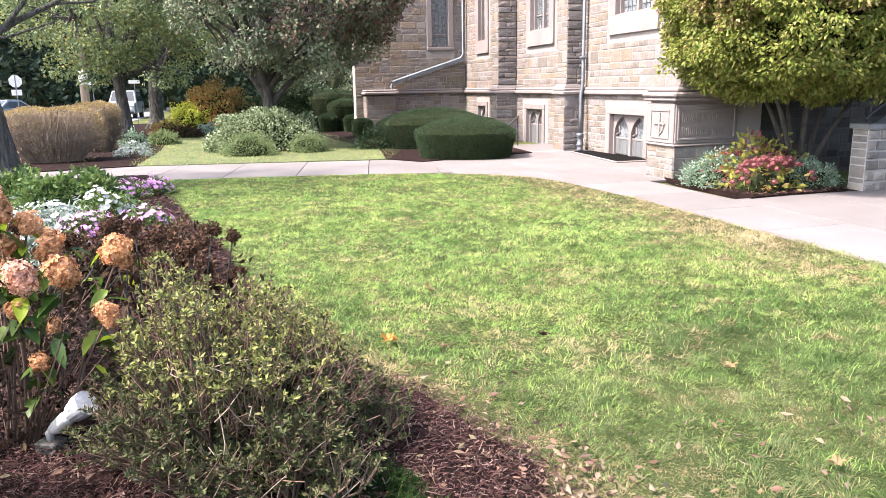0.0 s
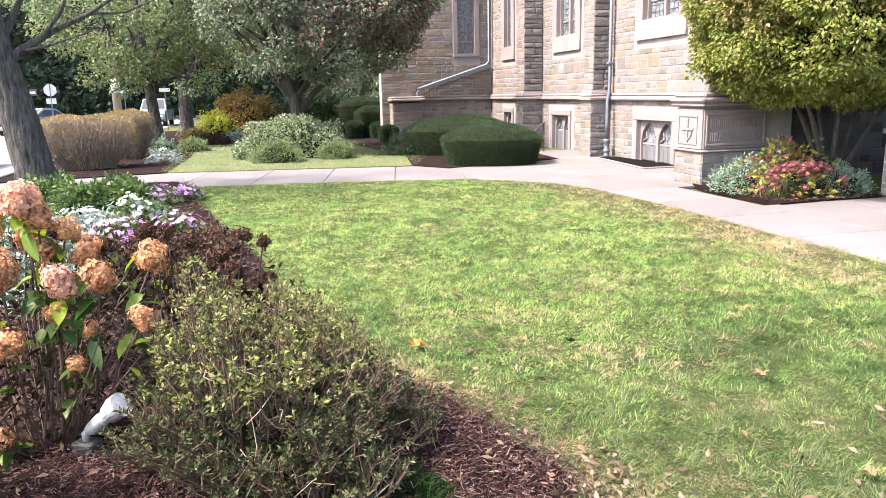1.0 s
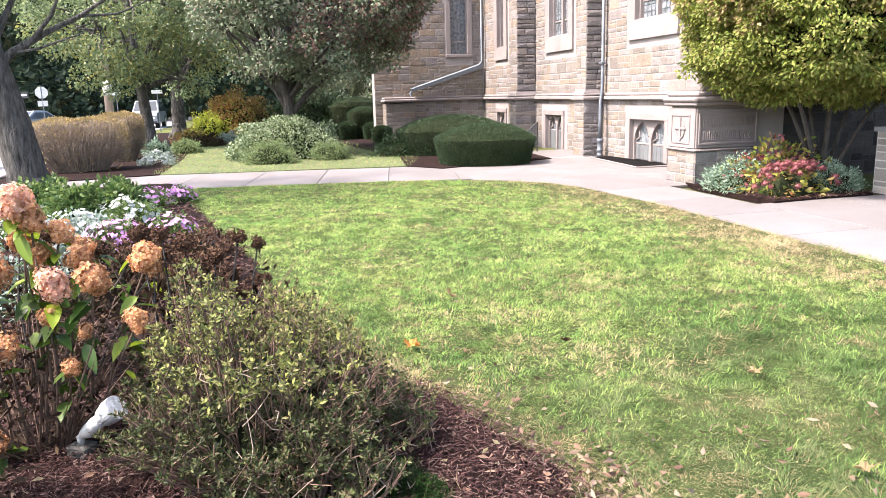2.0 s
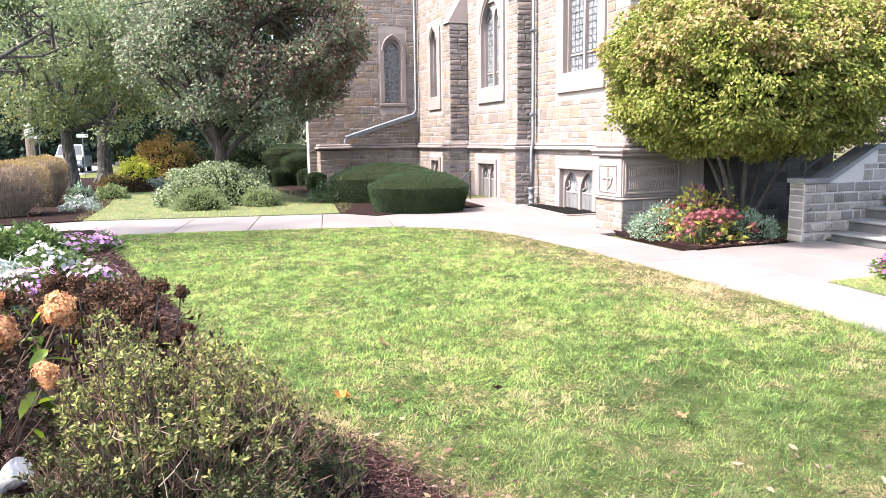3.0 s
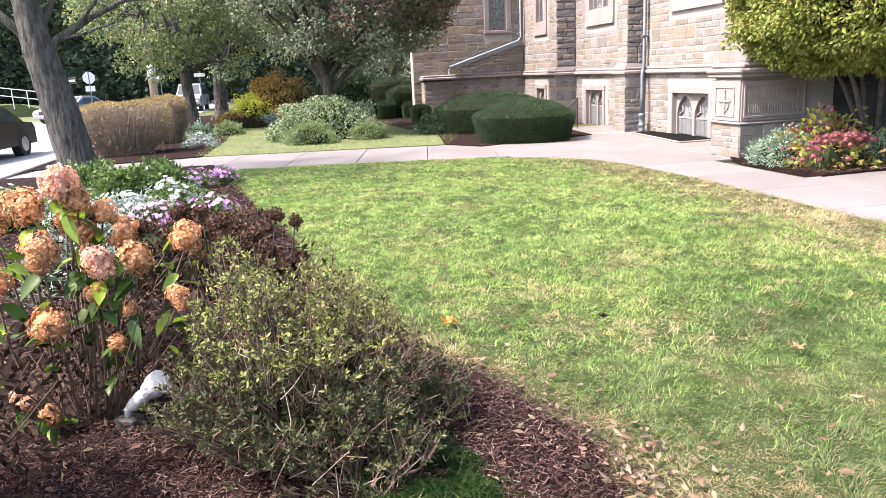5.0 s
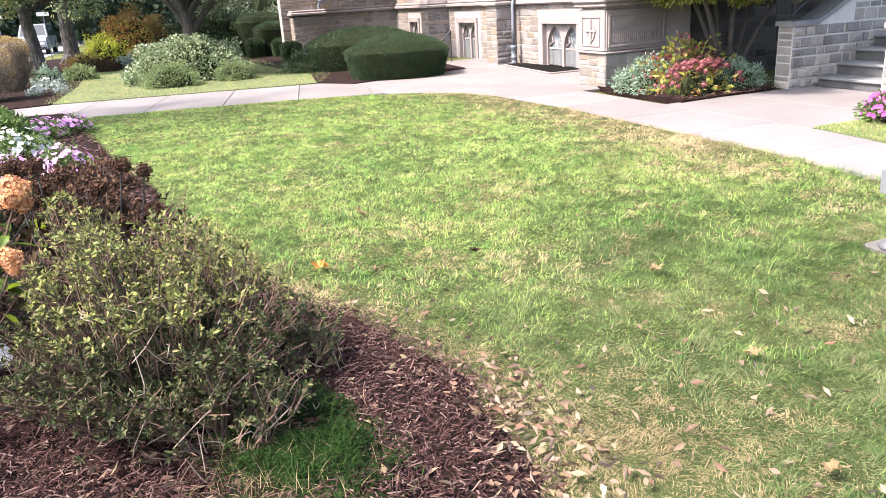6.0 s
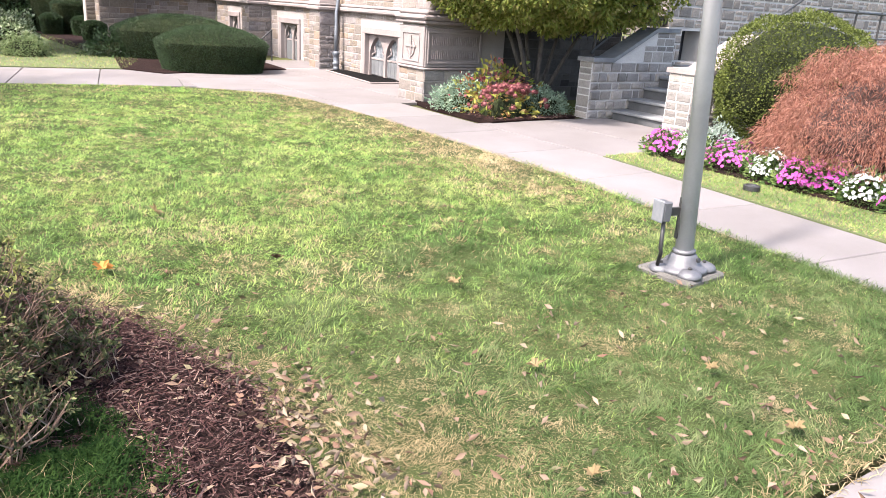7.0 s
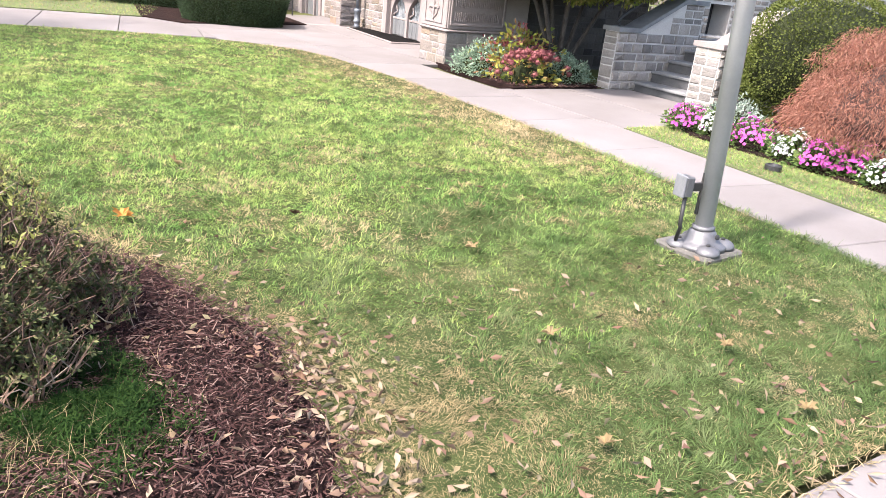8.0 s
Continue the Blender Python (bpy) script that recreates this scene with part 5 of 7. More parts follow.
def hydrangea(at, heads, label, head_mat, leaf_mat, stem_mat, seed, droop_leaves=False, n_florets=800):
    t_ = thing("hydrangea", at, 0, label, "hydrangea")
    r_ = random.Random(seed)
    lv, lo = [], []
    for k, (x, y, z, r) in enumerate(heads):
        st = Shape()
        b = Vector((x * 0.45 + r_.uniform(-.08, .08), y * 0.45 + r_.uniform(-.05, .05), -0.02))
        e = Vector((x, y, z - r * 0.5))
        st.tube([b, b.lerp(e, 0.55) + Vector((r_.uniform(-.04, .04), r_.uniform(-.03, .03), 0.06)), e], [0.009, 0.007, 0.005], 6, False)
        part("stem", st, M[stem_mat], t_)
        head("flower_head", (x, y, z), r * (1.14 if head_mat == "hyd_head" else 1.05), head_mat if (k % 7 or head_mat != "hyd_head") else "hyd_pink", n_florets if head_mat == "hyd_head" else 170, t_, seed * 40 + k, 1.15 if head_mat == "hyd_head" else 0.7, dead=head_mat != "hyd_head")
        for _ in range(6 if not droop_leaves else 7):
            a_ = r_.uniform(0, 6.28)
            q = r_.uniform(0.62, 1.0) if not droop_leaves else r_.uniform(0.3, 0.95)
            c_ = b.lerp(e, q)
            lv.append(tuple(c_)), lo.append((math.cos(a_), math.sin(a_), -1.1 if droop_leaves else r_.uniform(-0.7, 0.3)))
    part("foliage", broad_leaves(np.array(lv), np.array(lo), 0.125, 0.07 if not droop_leaves else 0.04, 0.7, seed), M[leaf_mat], t_)
    p, u = blob(800, (0.1, 0.08, 0.34), (0.62, 0.42, 0.42), 0.2, 0.2, seed)
    part("withered_foliage", leaves(p, u, 0.06, 0.026, 0.9, 0.4, seed=seed + 3), M["dead_leaf"], t_, "dark withered lower leaves")
    tw_ = Shape()
    for _ in range(36):
        a_ = r_.uniform(0, 6.28)
        q = r_.uniform(0.25, 0.75)
        tw_.tube([(0.1 * math.cos(a_), 0.1 * math.sin(a_), 0), (q * math.cos(a_), q * math.sin(a_), r_.uniform(0.35, 0.75))], [0.006, 0.002], 4, False)
    tagged(part("bare_stem_mass", tw_, M["twig"], t_), kind="stuff")
    return t_


hydrangea((-1.42, 4.25, 0.0), [(0.04, -0.05, 1.31, 0.085), (0.10, -0.02, 1.22, 0.07), (-0.14, 0.0, 1.20, 0.085), (0.21, 0.02, 1.15, 0.06), (-0.08, -0.1, 0.98, 0.085),
                               (0.11, 0.03, 1.03, 0.07), (0.30, 0.0, 1.04, 0.07), (0.17, -0.08, 0.90, 0.085), (0.35, -0.06, 0.92, 0.085), (0.60, -0.05, 0.98, 0.078), (-0.09, -0.15, 0.63, 0.085),
                               (0.14, -0.1, 0.75, 0.05), (0.30, -0.12, 0.66, 0.04), (0.22, -0.15, 0.49, 0.045), (-0.28, -0.1, 0.22, 0.06), (-0.14, -0.2, 0.16, 0.05), (0.54, -0.15, 0.70, 0.06),
                               (-0.35, 0.1, 1.12, 0.085), (-0.33, -0.05, 0.85, 0.08), (0.02, 0.1, 1.1, 0.07)], "hydrangea with faded orange flower heads and green leaves", "hyd_head", "hyd_leaf", "twig", 5)
hydrangea((-0.72, 4.95, 0.0), [(0.34, 0.0, 0.93, 0.06), (0.46, 0.0, 0.89, 0.055), (0.20, 0.0, 0.82, 0.06), (0.48, -0.05, 0.66, 0.05), (-0.10, 0.05, 0.97, 0.06), (0.03, 0.0, 0.91, 0.06),
                               (-0.24, 0.08, 0.98, 0.055), (0.08, -0.1, 0.72, 0.06), (-0.15, -0.08, 0.8, 0.055), (0.3, -0.12, 0.64, 0.05), (0.36, -0.1, 0.6, 0.05)],
          "withered hydrangea with dark brown dead heads", "hyd_dead", "dead_leaf", "bark_dark", 6, True)
hydrangea((-1.92, 3.42, 0.0), [(0.0, 0.0, 1.15, 0.085), (0.2, 0.1, 1.08, 0.085), (-0.25, 0.05, 1.1, 0.08), (0.3, -0.15, 0.95, 0.08), (0.1, -0.25, 0.92, 0.085), (-0.1, 0.25, 1.1, 0.08), (0.33, 0.15, 0.9, 0.075), (-0.3, -0.2, 0.95, 0.085), (0.38, -0.05, 0.72, 0.07), (0.05, -0.4, 0.8, 0.08), (-0.15, -0.6, 0.85, 0.08), (0.2, -0.55, 0.75, 0.075)], "hydrangea with faded orange flower heads beside the first", "hyd_head", "hyd_leaf", "twig", 12)
hydrangea((-1.75, 5.3, 0.0), [(0.2, 0.1, 0.95, 0.07), (0.5, 0.0, 0.85, 0.07), (0.75, 0.15, 0.9, 0.08), (0.9, 0.0, 0.8, 0.07), (0.0, 0.2, 0.9, 0.08), (-0.4, 0.0, 1.0, 0.08)], "browned hydrangea among the bedding", "hyd_dead", "hyd_leaf", "bark_dark", 8)


def bedding(at, rx, ry, h, petal, label, seed, n=240, leaf_mat="bed_leaf", flower=0.03, leaf_n=900, group="bedding flowers", name="impatiens"):
    """A mound of leaves topped with flat five-petalled flowers."""
    t_ = thing(name, at, 0, label, "flowers", group)
    p, u = blob(leaf_n, (0, 0, 0), (rx, ry, h * 0.92), 0.5, 0.18, seed, True)
    part("foliage", leaves(p, u, 0.055, 0.028, 0.7, seed=seed), M[leaf_mat], t_)
    p, u = blob(n, (0, 0, 0), (rx, ry, h), 0.93, 0.18, seed + 1, True)
    keep = p[:, 2] > h * 0.22
    p, u = p[keep], u[keep]
    r_ = np.random.default_rng(seed)
    sets = []
    side = unit(np.cross(u, r_.normal(0, 1, u.shape)))
    up = np.cross(u, side)
    for k in range(5):
        a_ = 2 * math.pi * k / 5
        d = side * math.cos(a_) + up * math.sin(a_) + u * 0.15
        w = -side * math.sin(a_) + up * math.cos(a_)
        sz = flower * r_.uniform(0.8, 1.2, len(p))[:, None]
        v = np.stack([p, p + d * sz * 0.7 + w * sz * 0.5, p + d * sz * 1.1, p + d * sz * 0.7 - w * sz * 0.5], 1).reshape(-1, 3)
        i = np.arange(len(p))[:, None] * 4
        sets.append((v, np.concatenate([i + np.array((0, 1, 2)), i + np.array((0, 2, 3))], 0)))
    part("blossoms", joined(*sets), M[petal], t_)
    return t_


# bed behind the hydrangeas
for x, y, rx, h, pet, lab in ((-3.7, 11.6, 0.55, 0.4, "petal_white", "white bedding flowers with silvery leaves"), (-3.0, 10.6, 0.5, 0.42, "petal_white", "white bedding flowers with silvery leaves"),
                              (-2.35, 10.2, 0.5, 0.45, "petal_white", "white bedding flowers with silvery leaves"), (-2.0, 11.6, 0.45, 0.4, "petal_white", "white bedding flowers with silvery leaves"),
                              (-4.6, 12.2, 0.5, 0.4, "petal_white", "white bedding flowers with silvery leaves"),
                              (-1.85, 9.55, 0.34, 0.42, "petal_violet", "low lilac-pink bedding flowers in bloom"), (-1.25, 9.6, 0.36, 0.42, "petal_violet", "low lilac-pink bedding flowers in bloom"),
                              (-1.95, 13.4, 0.45, 0.36, "petal_violet", "low lilac-pink bedding flowers in bloom"), (-1.55, 13.9, 0.35, 0.3, "petal_violet", "low lilac-pink bedding flowers in bloom"),
                              (-2.75, 22.3, 0.5, 0.42, "petal_white", "white bedding flowers beside the brown hedge")):
    bedding((x, y, 0.0), rx, rx, h, pet, lab, int(abs(x * 100) + y * 10), 150, "bed_leaf" if pet != "petal_white" else "silver_leaf" if int(x * 10) % 2 else "bed_leaf", 0.037, 1500)
for x, y, r, h, sd in ((-2.9, 12.4, 0.5, 0.55, 1), (-3.5, 13.2, 0.5, 0.55, 2), (-2.3, 12.6, 0.45, 0.58, 3), (-4.2, 10.6, 0.5, 0.45, 5)):
    dome("leafy_perennial", (x, y, 0), (r, r, h), "bed_leaf", 1300, 0.11, 0.065, "green leafy perennial among white flowers", "perennial", "bedding plants", 0.5, 0.2, sd, core_k=0.5)
for x, y, r, h, mt, sd in ((-0.95, 8.7, 0.5, 0.34, "hyd_dead", 11), (-1.5, 8.2, 0.55, 0.42, "hyd_dead", 12), (-0.9, 7.4, 0.45, 0.4, "hyd_dead", 13), (-1.6, 7.0, 0.5, 0.55, "dead_leaf", 14)):
    dome("withered_plant", (x, y, 0), (r, r, h), mt, 1500, 0.06, 0.03, "dry brown withered bedding plant", "perennial", "withered plants", 0.4, 0.25, sd, core_k=0.55)
dome("grey_perennial", (-2.2, 7.2, 0), (0.6, 0.6, 0.6), "silver_leaf", 1600, 0.06, 0.02, "low perennial with grey leaves", "perennial", "", 0.5, 0.2, 15, core_k=0.6)

# green grassy clump at the shrub's foot
def blades(x, y, z, length, width, lean, seed, curl=0.5, comb=None, plain=False):
    """Grass blades at the given roots, bent, or plain straight ones for far stretches; comb: the way each one leans."""
    r_ = np.random.default_rng(seed)
    n = len(x)
    a_ = r_.uniform(0, 2 * np.pi, n) if comb is None else comb + r_.normal(0, 0.75, n)
    ln = length * r_.uniform(0.5, 1.3, n)
    tilt = np.clip(np.abs(r_.normal(0, lean, n)) + 0.45 * lean, 0, 1.45)
    d = np.stack([np.cos(a_) * np.sin(tilt), np.sin(a_) * np.sin(tilt), np.cos(tilt)], 1)
    t2 = np.minimum(tilt + curl * r_.uniform(0.2, 1.4, n), 1.75)
    e = np.stack([np.cos(a_) * np.sin(t2), np.sin(a_) * np.sin(t2), np.cos(t2)], 1)
    b_ = a_ + np.pi / 2 + r_.normal(0, 0.6, n)
    w = np.stack([np.cos(b_), np.sin(b_), np.zeros(n)], 1) * (np.broadcast_to(width, n) * r_.uniform(0.7, 1.3, n))[:, None] / 2
    root = np.stack([x, y, np.broadcast_to(z, n)], 1)
    mid = root + d * ln[:, None] * 0.55
    tip = mid + e * ln[:, None] * 0.5
    if plain:
        return np.stack([root - w * 1.2, root + w * 1.2, tip], 1).reshape(-1, 3), np.arange(3 * n).reshape(-1, 3)
    v = np.stack([root - w, root + w, mid + w * 0.8, mid - w * 0.8, tip], 1).reshape(-1, 3)
    i = np.arange(n)[:, None] * 5
    return v, np.concatenate([i + np.array((0, 1, 2)), i + np.array((0, 2, 3)), i + np.array((3, 2, 4))], 0)


r_ = np.random.default_rng(3)
n = 16000
gx, gy = r_.normal(0.20, 0.15, n), r_.normal(2.98, 0.22, n)
ok = (gx < 0.60 - 0.3 * (gy - 2.8)) & (gy > 2.45)
gx, gy = gx[ok], gy[ok]
mound = np.array([max(0.0, 0.5 + noise.noise((a * 7, b * 7, 3.3))) for a, b in zip(gx, gy)])
solid("groundcover", blades(gx, gy, 0.02 + 0.085 * mound * r_.uniform(0.2, 1, len(gx)), 0.036, 0.0045, 1.0, 4), M["groundcover"], "dark green feathery groundcover in the mulch", "groundcover", "stuff")
n = 420
solid("dry_stalks", blades(r_.normal(0.02, 0.18, n), r_.normal(2.85, 0.22, n), 0.05, 0.10, 0.0018, 1.2, 5), M["grass_dry"], "bleached dry stalks under the shrub", "dead grass", "stuff")

# entrance bed
dome("blue_green_shrub", (7.72, 11.0, 0.02), (0.50, 0.55, 0.52), "blue_leaf", 3000, 0.07, 0.025, "low pale blue-green shrub by the carved stone", "shrub", "", 0.5, 0.2, 21, core_k=0.7)
dome("blue_green_shrub", (8.95, 10.3, 0.02), (0.50, 0.45, 0.45), "blue_leaf", 2800, 0.06, 0.02, "low blue-green shrub beside the stair pier", "shrub", "", 0.5, 0.2, 22, core_k=0.7)
hb = dome("red_hydrangea", (7.98, 10.15, 0.02), (0.62, 0.42, 0.48), "yellow_leaf", 260, 0.12, 0.06, "compact hydrangea with crimson heads and yellow leaves", "hydrangea", "", 0.5, 0.2, 23, core_k=0.7)
rr = random.Random(9)
for k in range(64):
    a_, q = rr.uniform(0, 6.28), rr.uniform(0.2, 1)
    head("flower_head", (0.80 * q * math.cos(a_), -0.12 + 0.42 * q * math.sin(a_), 0.13 + 0.40 * math.sqrt(max(0, 1 - q * q)) + rr.uniform(-.05, .06)), rr.uniform(0.05, 0.075), "red_head", 110, hb, 300 + k, 0.9)
dome("yellow_hydrangea", (8.25, 10.72, 0.02), (0.78, 0.4, 0.74), "yellow_leaf", 650, 0.12, 0.065, "taller hydrangea with yellow-green leaves", "hydrangea", "", 0.75, 0.25, 24, core_k=0.4,
     accents=(("red_head", 240, 0.08, 0.055, 0.2),))

# beds by the steps
for y, x, pet, rx in ((6.72, 8.08, "petal_pink", 0.3), (6.35, 8.15, "petal_white", 0.22), (5.75, 8.12, "petal_pink", 0.40), (5.15, 8.05, "petal_white", 0.30), (4.72, 7.95, "petal_pink", 0.30), (4.45, 8.15, "petal_pink", 0.30),
                     (4.02, 8.02, "petal_white", 0.33), (3.45, 7.95, "petal_pink", 0.34), (2.9, 8.0, "petal_white", 0.3), (2.4, 7.95, "petal_pink", 0.34)):
    bedding((x, y, 0.02), rx, rx, 0.33, pet, "mound of %s bedding flowers beside the path" % ("magenta" if pet == "petal_pink" else "white"), int(y * 100), 330, flower=0.021, leaf_n=1100)
dome("grey_perennial", (8.75, 6.5, 0.02), (0.5, 0.4, 0.42), "silver_leaf", 1400, 0.06, 0.02, "low silvery perennial behind the flowers", "perennial", "", 0.5, 0.2, 25, core_k=0.6)
dome("boxwood_ball", (10.55, 6.55, 0.0), (1.28, 0.95, 0.98), "boxwood", 24000, 0.040, 0.024, "large clipped boxwood dome", "shrub", "", 0.90, 0.06, 26, 2.3, False, 0.7, core_k=0.83)
lm = thing("laceleaf_maple", (9.60, 4.60, 0.0), 0, "weeping copper-red laceleaf maple", "maple")
tr_ = Shape()
for k in range(7):
    a_ = k * 0.9
    tr_.tube([(0.05 * math.cos(a_), 0.05 * math.sin(a_), 0), (0.25 * math.cos(a_), 0.25 * math.sin(a_), 0.6), (0.7 * math.cos(a_), 0.7 * math.sin(a_), 1.0), (1.1 * math.cos(a_), 1.0 * math.sin(a_), 0.85)], [0.06, 0.04, 0.025, 0.012], 7, False)
part("trunk", tr_, M["bark_dark"], lm)
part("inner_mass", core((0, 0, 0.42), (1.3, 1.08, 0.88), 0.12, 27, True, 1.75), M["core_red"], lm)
cen, _ = blob(1400, (0, 0, 0.34), (1.76, 1.45, 1.32), 0.9, 0.12, 27, True, 1.75)
p, u = clumps(70000, cen, 0.15, 29)
hang = u * np.array((1, 1, 0.3)) + np.array((0, 0, -0.9))
part("foliage", leaves(p, hang, 0.066, 0.0075, 0.62, 0.2, seed=27), M["laceleaf"], lm)
p, u = blob(9000, (0, 0, 0.42), (1.78, 1.46, 0.25), 0.85, 0.10, 28)
part("fringe", leaves(p, np.array((0, 0, -1.0)) + u * 0.4, 0.09, 0.008, 0.5, 0.3, seed=28), M["laceleaf"], lm)


# ---------------------------------------------------------------- trees
def tree(at, trunk, limbs, crown, mats, label, name="tree", bark="bark", leaf=(0.12, 0.07), seed=0, category="tree", sides=12, n_clumps=90, clump_r=0.6, extra=None):
    """trunk: points and radii; limbs: how many; crown: (centre, radii, leaf count, shell). mats: (material, share) pairs."""
    t_ = thing(name, at, 0, label, category)
    pts, rad = trunk
    r_ = random.Random(seed)
    st = Shape()
    fine, rs = 40, 44
    rings = []
    for i in range(fine + 1):
        q = i / fine * (len(pts) - 1)
        k = min(int(q), len(pts) - 2)
        c_ = Vector(pts[k]).lerp(Vector(pts[k + 1]), q - k)
        r0 = rad[k] + (rad[k + 1] - rad[k]) * (q - k)
        for j in range(rs):
            a_ = 2 * math.pi * j / rs
            ridge = abs(noise.noise((math.cos(a_) * 9 + seed, math.sin(a_) * 9, c_.z * 3.2))) * 0.26 + 0.07 * noise.noise((math.cos(a_) * 14, math.sin(a_) * 14 + seed, c_.z * 7))
            rings.append((c_.x + r0 * (1.03 - ridge) * math.cos(a_), c_.y + r0 * (1.03 - ridge) * math.sin(a_), c_.z))
    st.add(rings, [(i * rs + j, i * rs + (j + 1) % rs, (i + 1) * rs + (j + 1) % rs, (i + 1) * rs + j) for i in range(fine) for j in range(rs)])
    for k in range(5):
        a_ = 2 * math.pi * k / 5 + 0.4
        st.tube([(rad[0] * 0.5 * math.cos(a_), rad[0] * 0.5 * math.sin(a_), 0.35 * rad[0] / 0.3), (rad[0] * 1.5 * math.cos(a_), rad[0] * 1.5 * math.sin(a_), -0.04)], [rad[0] * 0.5, rad[0] * 0.25], 6)
    part("trunk", st, M[bark], t_, smooth=True)
    (cc, cr, n_leaf, shell) = crown
    cen, _ = blob(n_clumps, cc, cr, shell, 0.15, seed + 1)
    cen = [Vector(c) for c in cen]
    fork = Vector(pts[-1])
    bs = Shape()
    mains = []
    for k in range(limbs):
        c = cen[k]
        mid = fork.lerp(c, 0.5) + Vector((0, 0, 0.12 * (c - fork).length)) + Vector((r_.uniform(-.2, .2), r_.uniform(-.2, .2), 0))
        q = rad[-1] * r_.uniform(0.45, 0.75)
        bs.tube([fork - Vector((0, 0, 0.15)), fork.lerp(mid, 0.5) + Vector((r_.uniform(-.1, .1), r_.uniform(-.1, .1), 0)), mid, c], [q, q * 0.75, q * 0.5, q * 0.15], 7, False)
        mains.append((mid, c, q))
    for c in cen[limbs:]:
        mid, e, q = min(mains, key=lambda z: (z[0] - c).length)
        s0 = mid.lerp(e, r_.uniform(0, 0.6))
        bs.tube([s0, s0.lerp(c, 0.5) + Vector((r_.uniform(-.12, .12), r_.uniform(-.12, .12), 0.08)), c], [q * 0.4, q * 0.25, q * 0.08], 5, False)
    if extra:
        for pp, rr_ in extra:
            bs.tube(pp, rr_, 9, False)
    part("branching", bs, M[bark], t_, smooth=True)
    for k, (mt, share, keep_) in enumerate(mats):
        use = [c for c in cen if keep_(c)] or cen
        p, u = clumps(int(n_leaf * share), use, clump_r, seed + 9 + k)
        part("crown", leaves(p, u, leaf[0], leaf[1], 0.8, 0.35, seed=seed + k), M[mt], t_)
    return t_


every = lambda c: True
# street tree beside the pavement, leaning, with low dark limbs
tree((-4.03, 14.7, 0), ([(0, 0, -0.05), (-0.07, 0, 0.7), (-0.23, 0, 1.75), (-0.36, 0, 2.45), (-0.46, 0, 3.3), (-0.5, 0.05, 4.2)], [0.36, 0.32, 0.29, 0.27, 0.21, 0.15]), 12, ((-0.7, 0.3, 5.3), (3.4, 2.9, 2.0), 6500, 0.45), [("pear", 1.0, every)],
     "old leaning street tree with fissured bark", "street_tree", leaf=(0.11, 0.065), seed=61, sides=18, n_clumps=80, clump_r=0.55,
     extra=[([(-0.33, 0, 2.25), (-0.05, 0, 2.62), (0.5, 0.05, 2.95), (1.1, 0.1, 3.25), (1.9, 0.05, 3.75)], [0.09, 0.075, 0.055, 0.038, 0.018]), ([(0.3, 0.0, 2.82), (0.7, -0.1, 3.25), (0.95, -0.1, 3.8)], [0.045, 0.034, 0.018]),
            ([(1.1, 0.1, 3.25), (1.7, 0.2, 3.3), (2.3, 0.2, 3.55)], [0.028, 0.02, 0.009]), ([(-0.40, 0, 2.6), (-0.15, 0.1, 3.1), (0.25, 0.2, 3.9)], [0.075, 0.06, 0.035]), ([(-0.38, 0, 2.5), (-0.9, -0.1, 3.1), (-1.5, 0, 3.9)], [0.09, 0.07, 0.04]),
            ([(-0.05, 0, 2.62), (0.45, -0.15, 2.7), (1.2, -0.2, 2.95)], [0.03, 0.022, 0.01])])
tree((-3.9, 31.0, 0), ([(0, 0, -0.05), (-0.06, 0, 1.0), (-0.16, 0, 2.3)], [0.27, 0.22, 0.19]), 12, ((-0.5, 0, 5.2), (3.9, 3.4, 3.0), 24000, 0.5), [("pear", 0.88, every), ("pear_gold", 0.12, lambda c: c.z < 4.6)],
     "street tree with grey-green crown", "street_tree", leaf=(0.15, 0.09), seed=62, n_clumps=110, clump_r=0.7)
tree((-3.4, 38.0, 0), ([(0, 0, -0.05), (0.0, 0, 1.0), (0.05, 0, 2.3)], [0.36, 0.31, 0.28]), 12, ((0.4, 0, 6.2), (4.0, 3.6, 3.8), 24000, 0.5), [("pear", 0.8, every), ("pear_gold", 0.2, lambda c: c.x > 0.5)],
     "dark-stemmed street tree with spreading limbs", "street_tree", leaf=(0.17, 0.1), seed=63, n_clumps=110, clump_r=0.8)
tree((1.08, 24.0, 0), ([(0, 0, -0.05), (0.0, 0, 0.9), (-0.05, 0, 1.85)], [0.23, 0.19, 0.16]), 16, ((0.95, 0, 5.05), (3.6, 3.1, 2.95), 62000, 0.72), [("maple_dark", 0.80, every), ("maple_red", 0.20, lambda c: c.x > 0.3 and c.z > 3.2)],
     "dense dark-leaved tree turning red beside the church", "ornamental_tree", "bark_dark", (0.125, 0.08), 64, n_clumps=300, clump_r=0.50,
     extra=[([(0, 0, 1.2), (0.5, 0, 1.8), (1.2, 0, 2.4)], [0.11, 0.09, 0.06]), ([(0, 0, 1.3), (-0.4, 0, 2.0), (-1.0, 0, 2.7)], [0.1, 0.08, 0.05])])
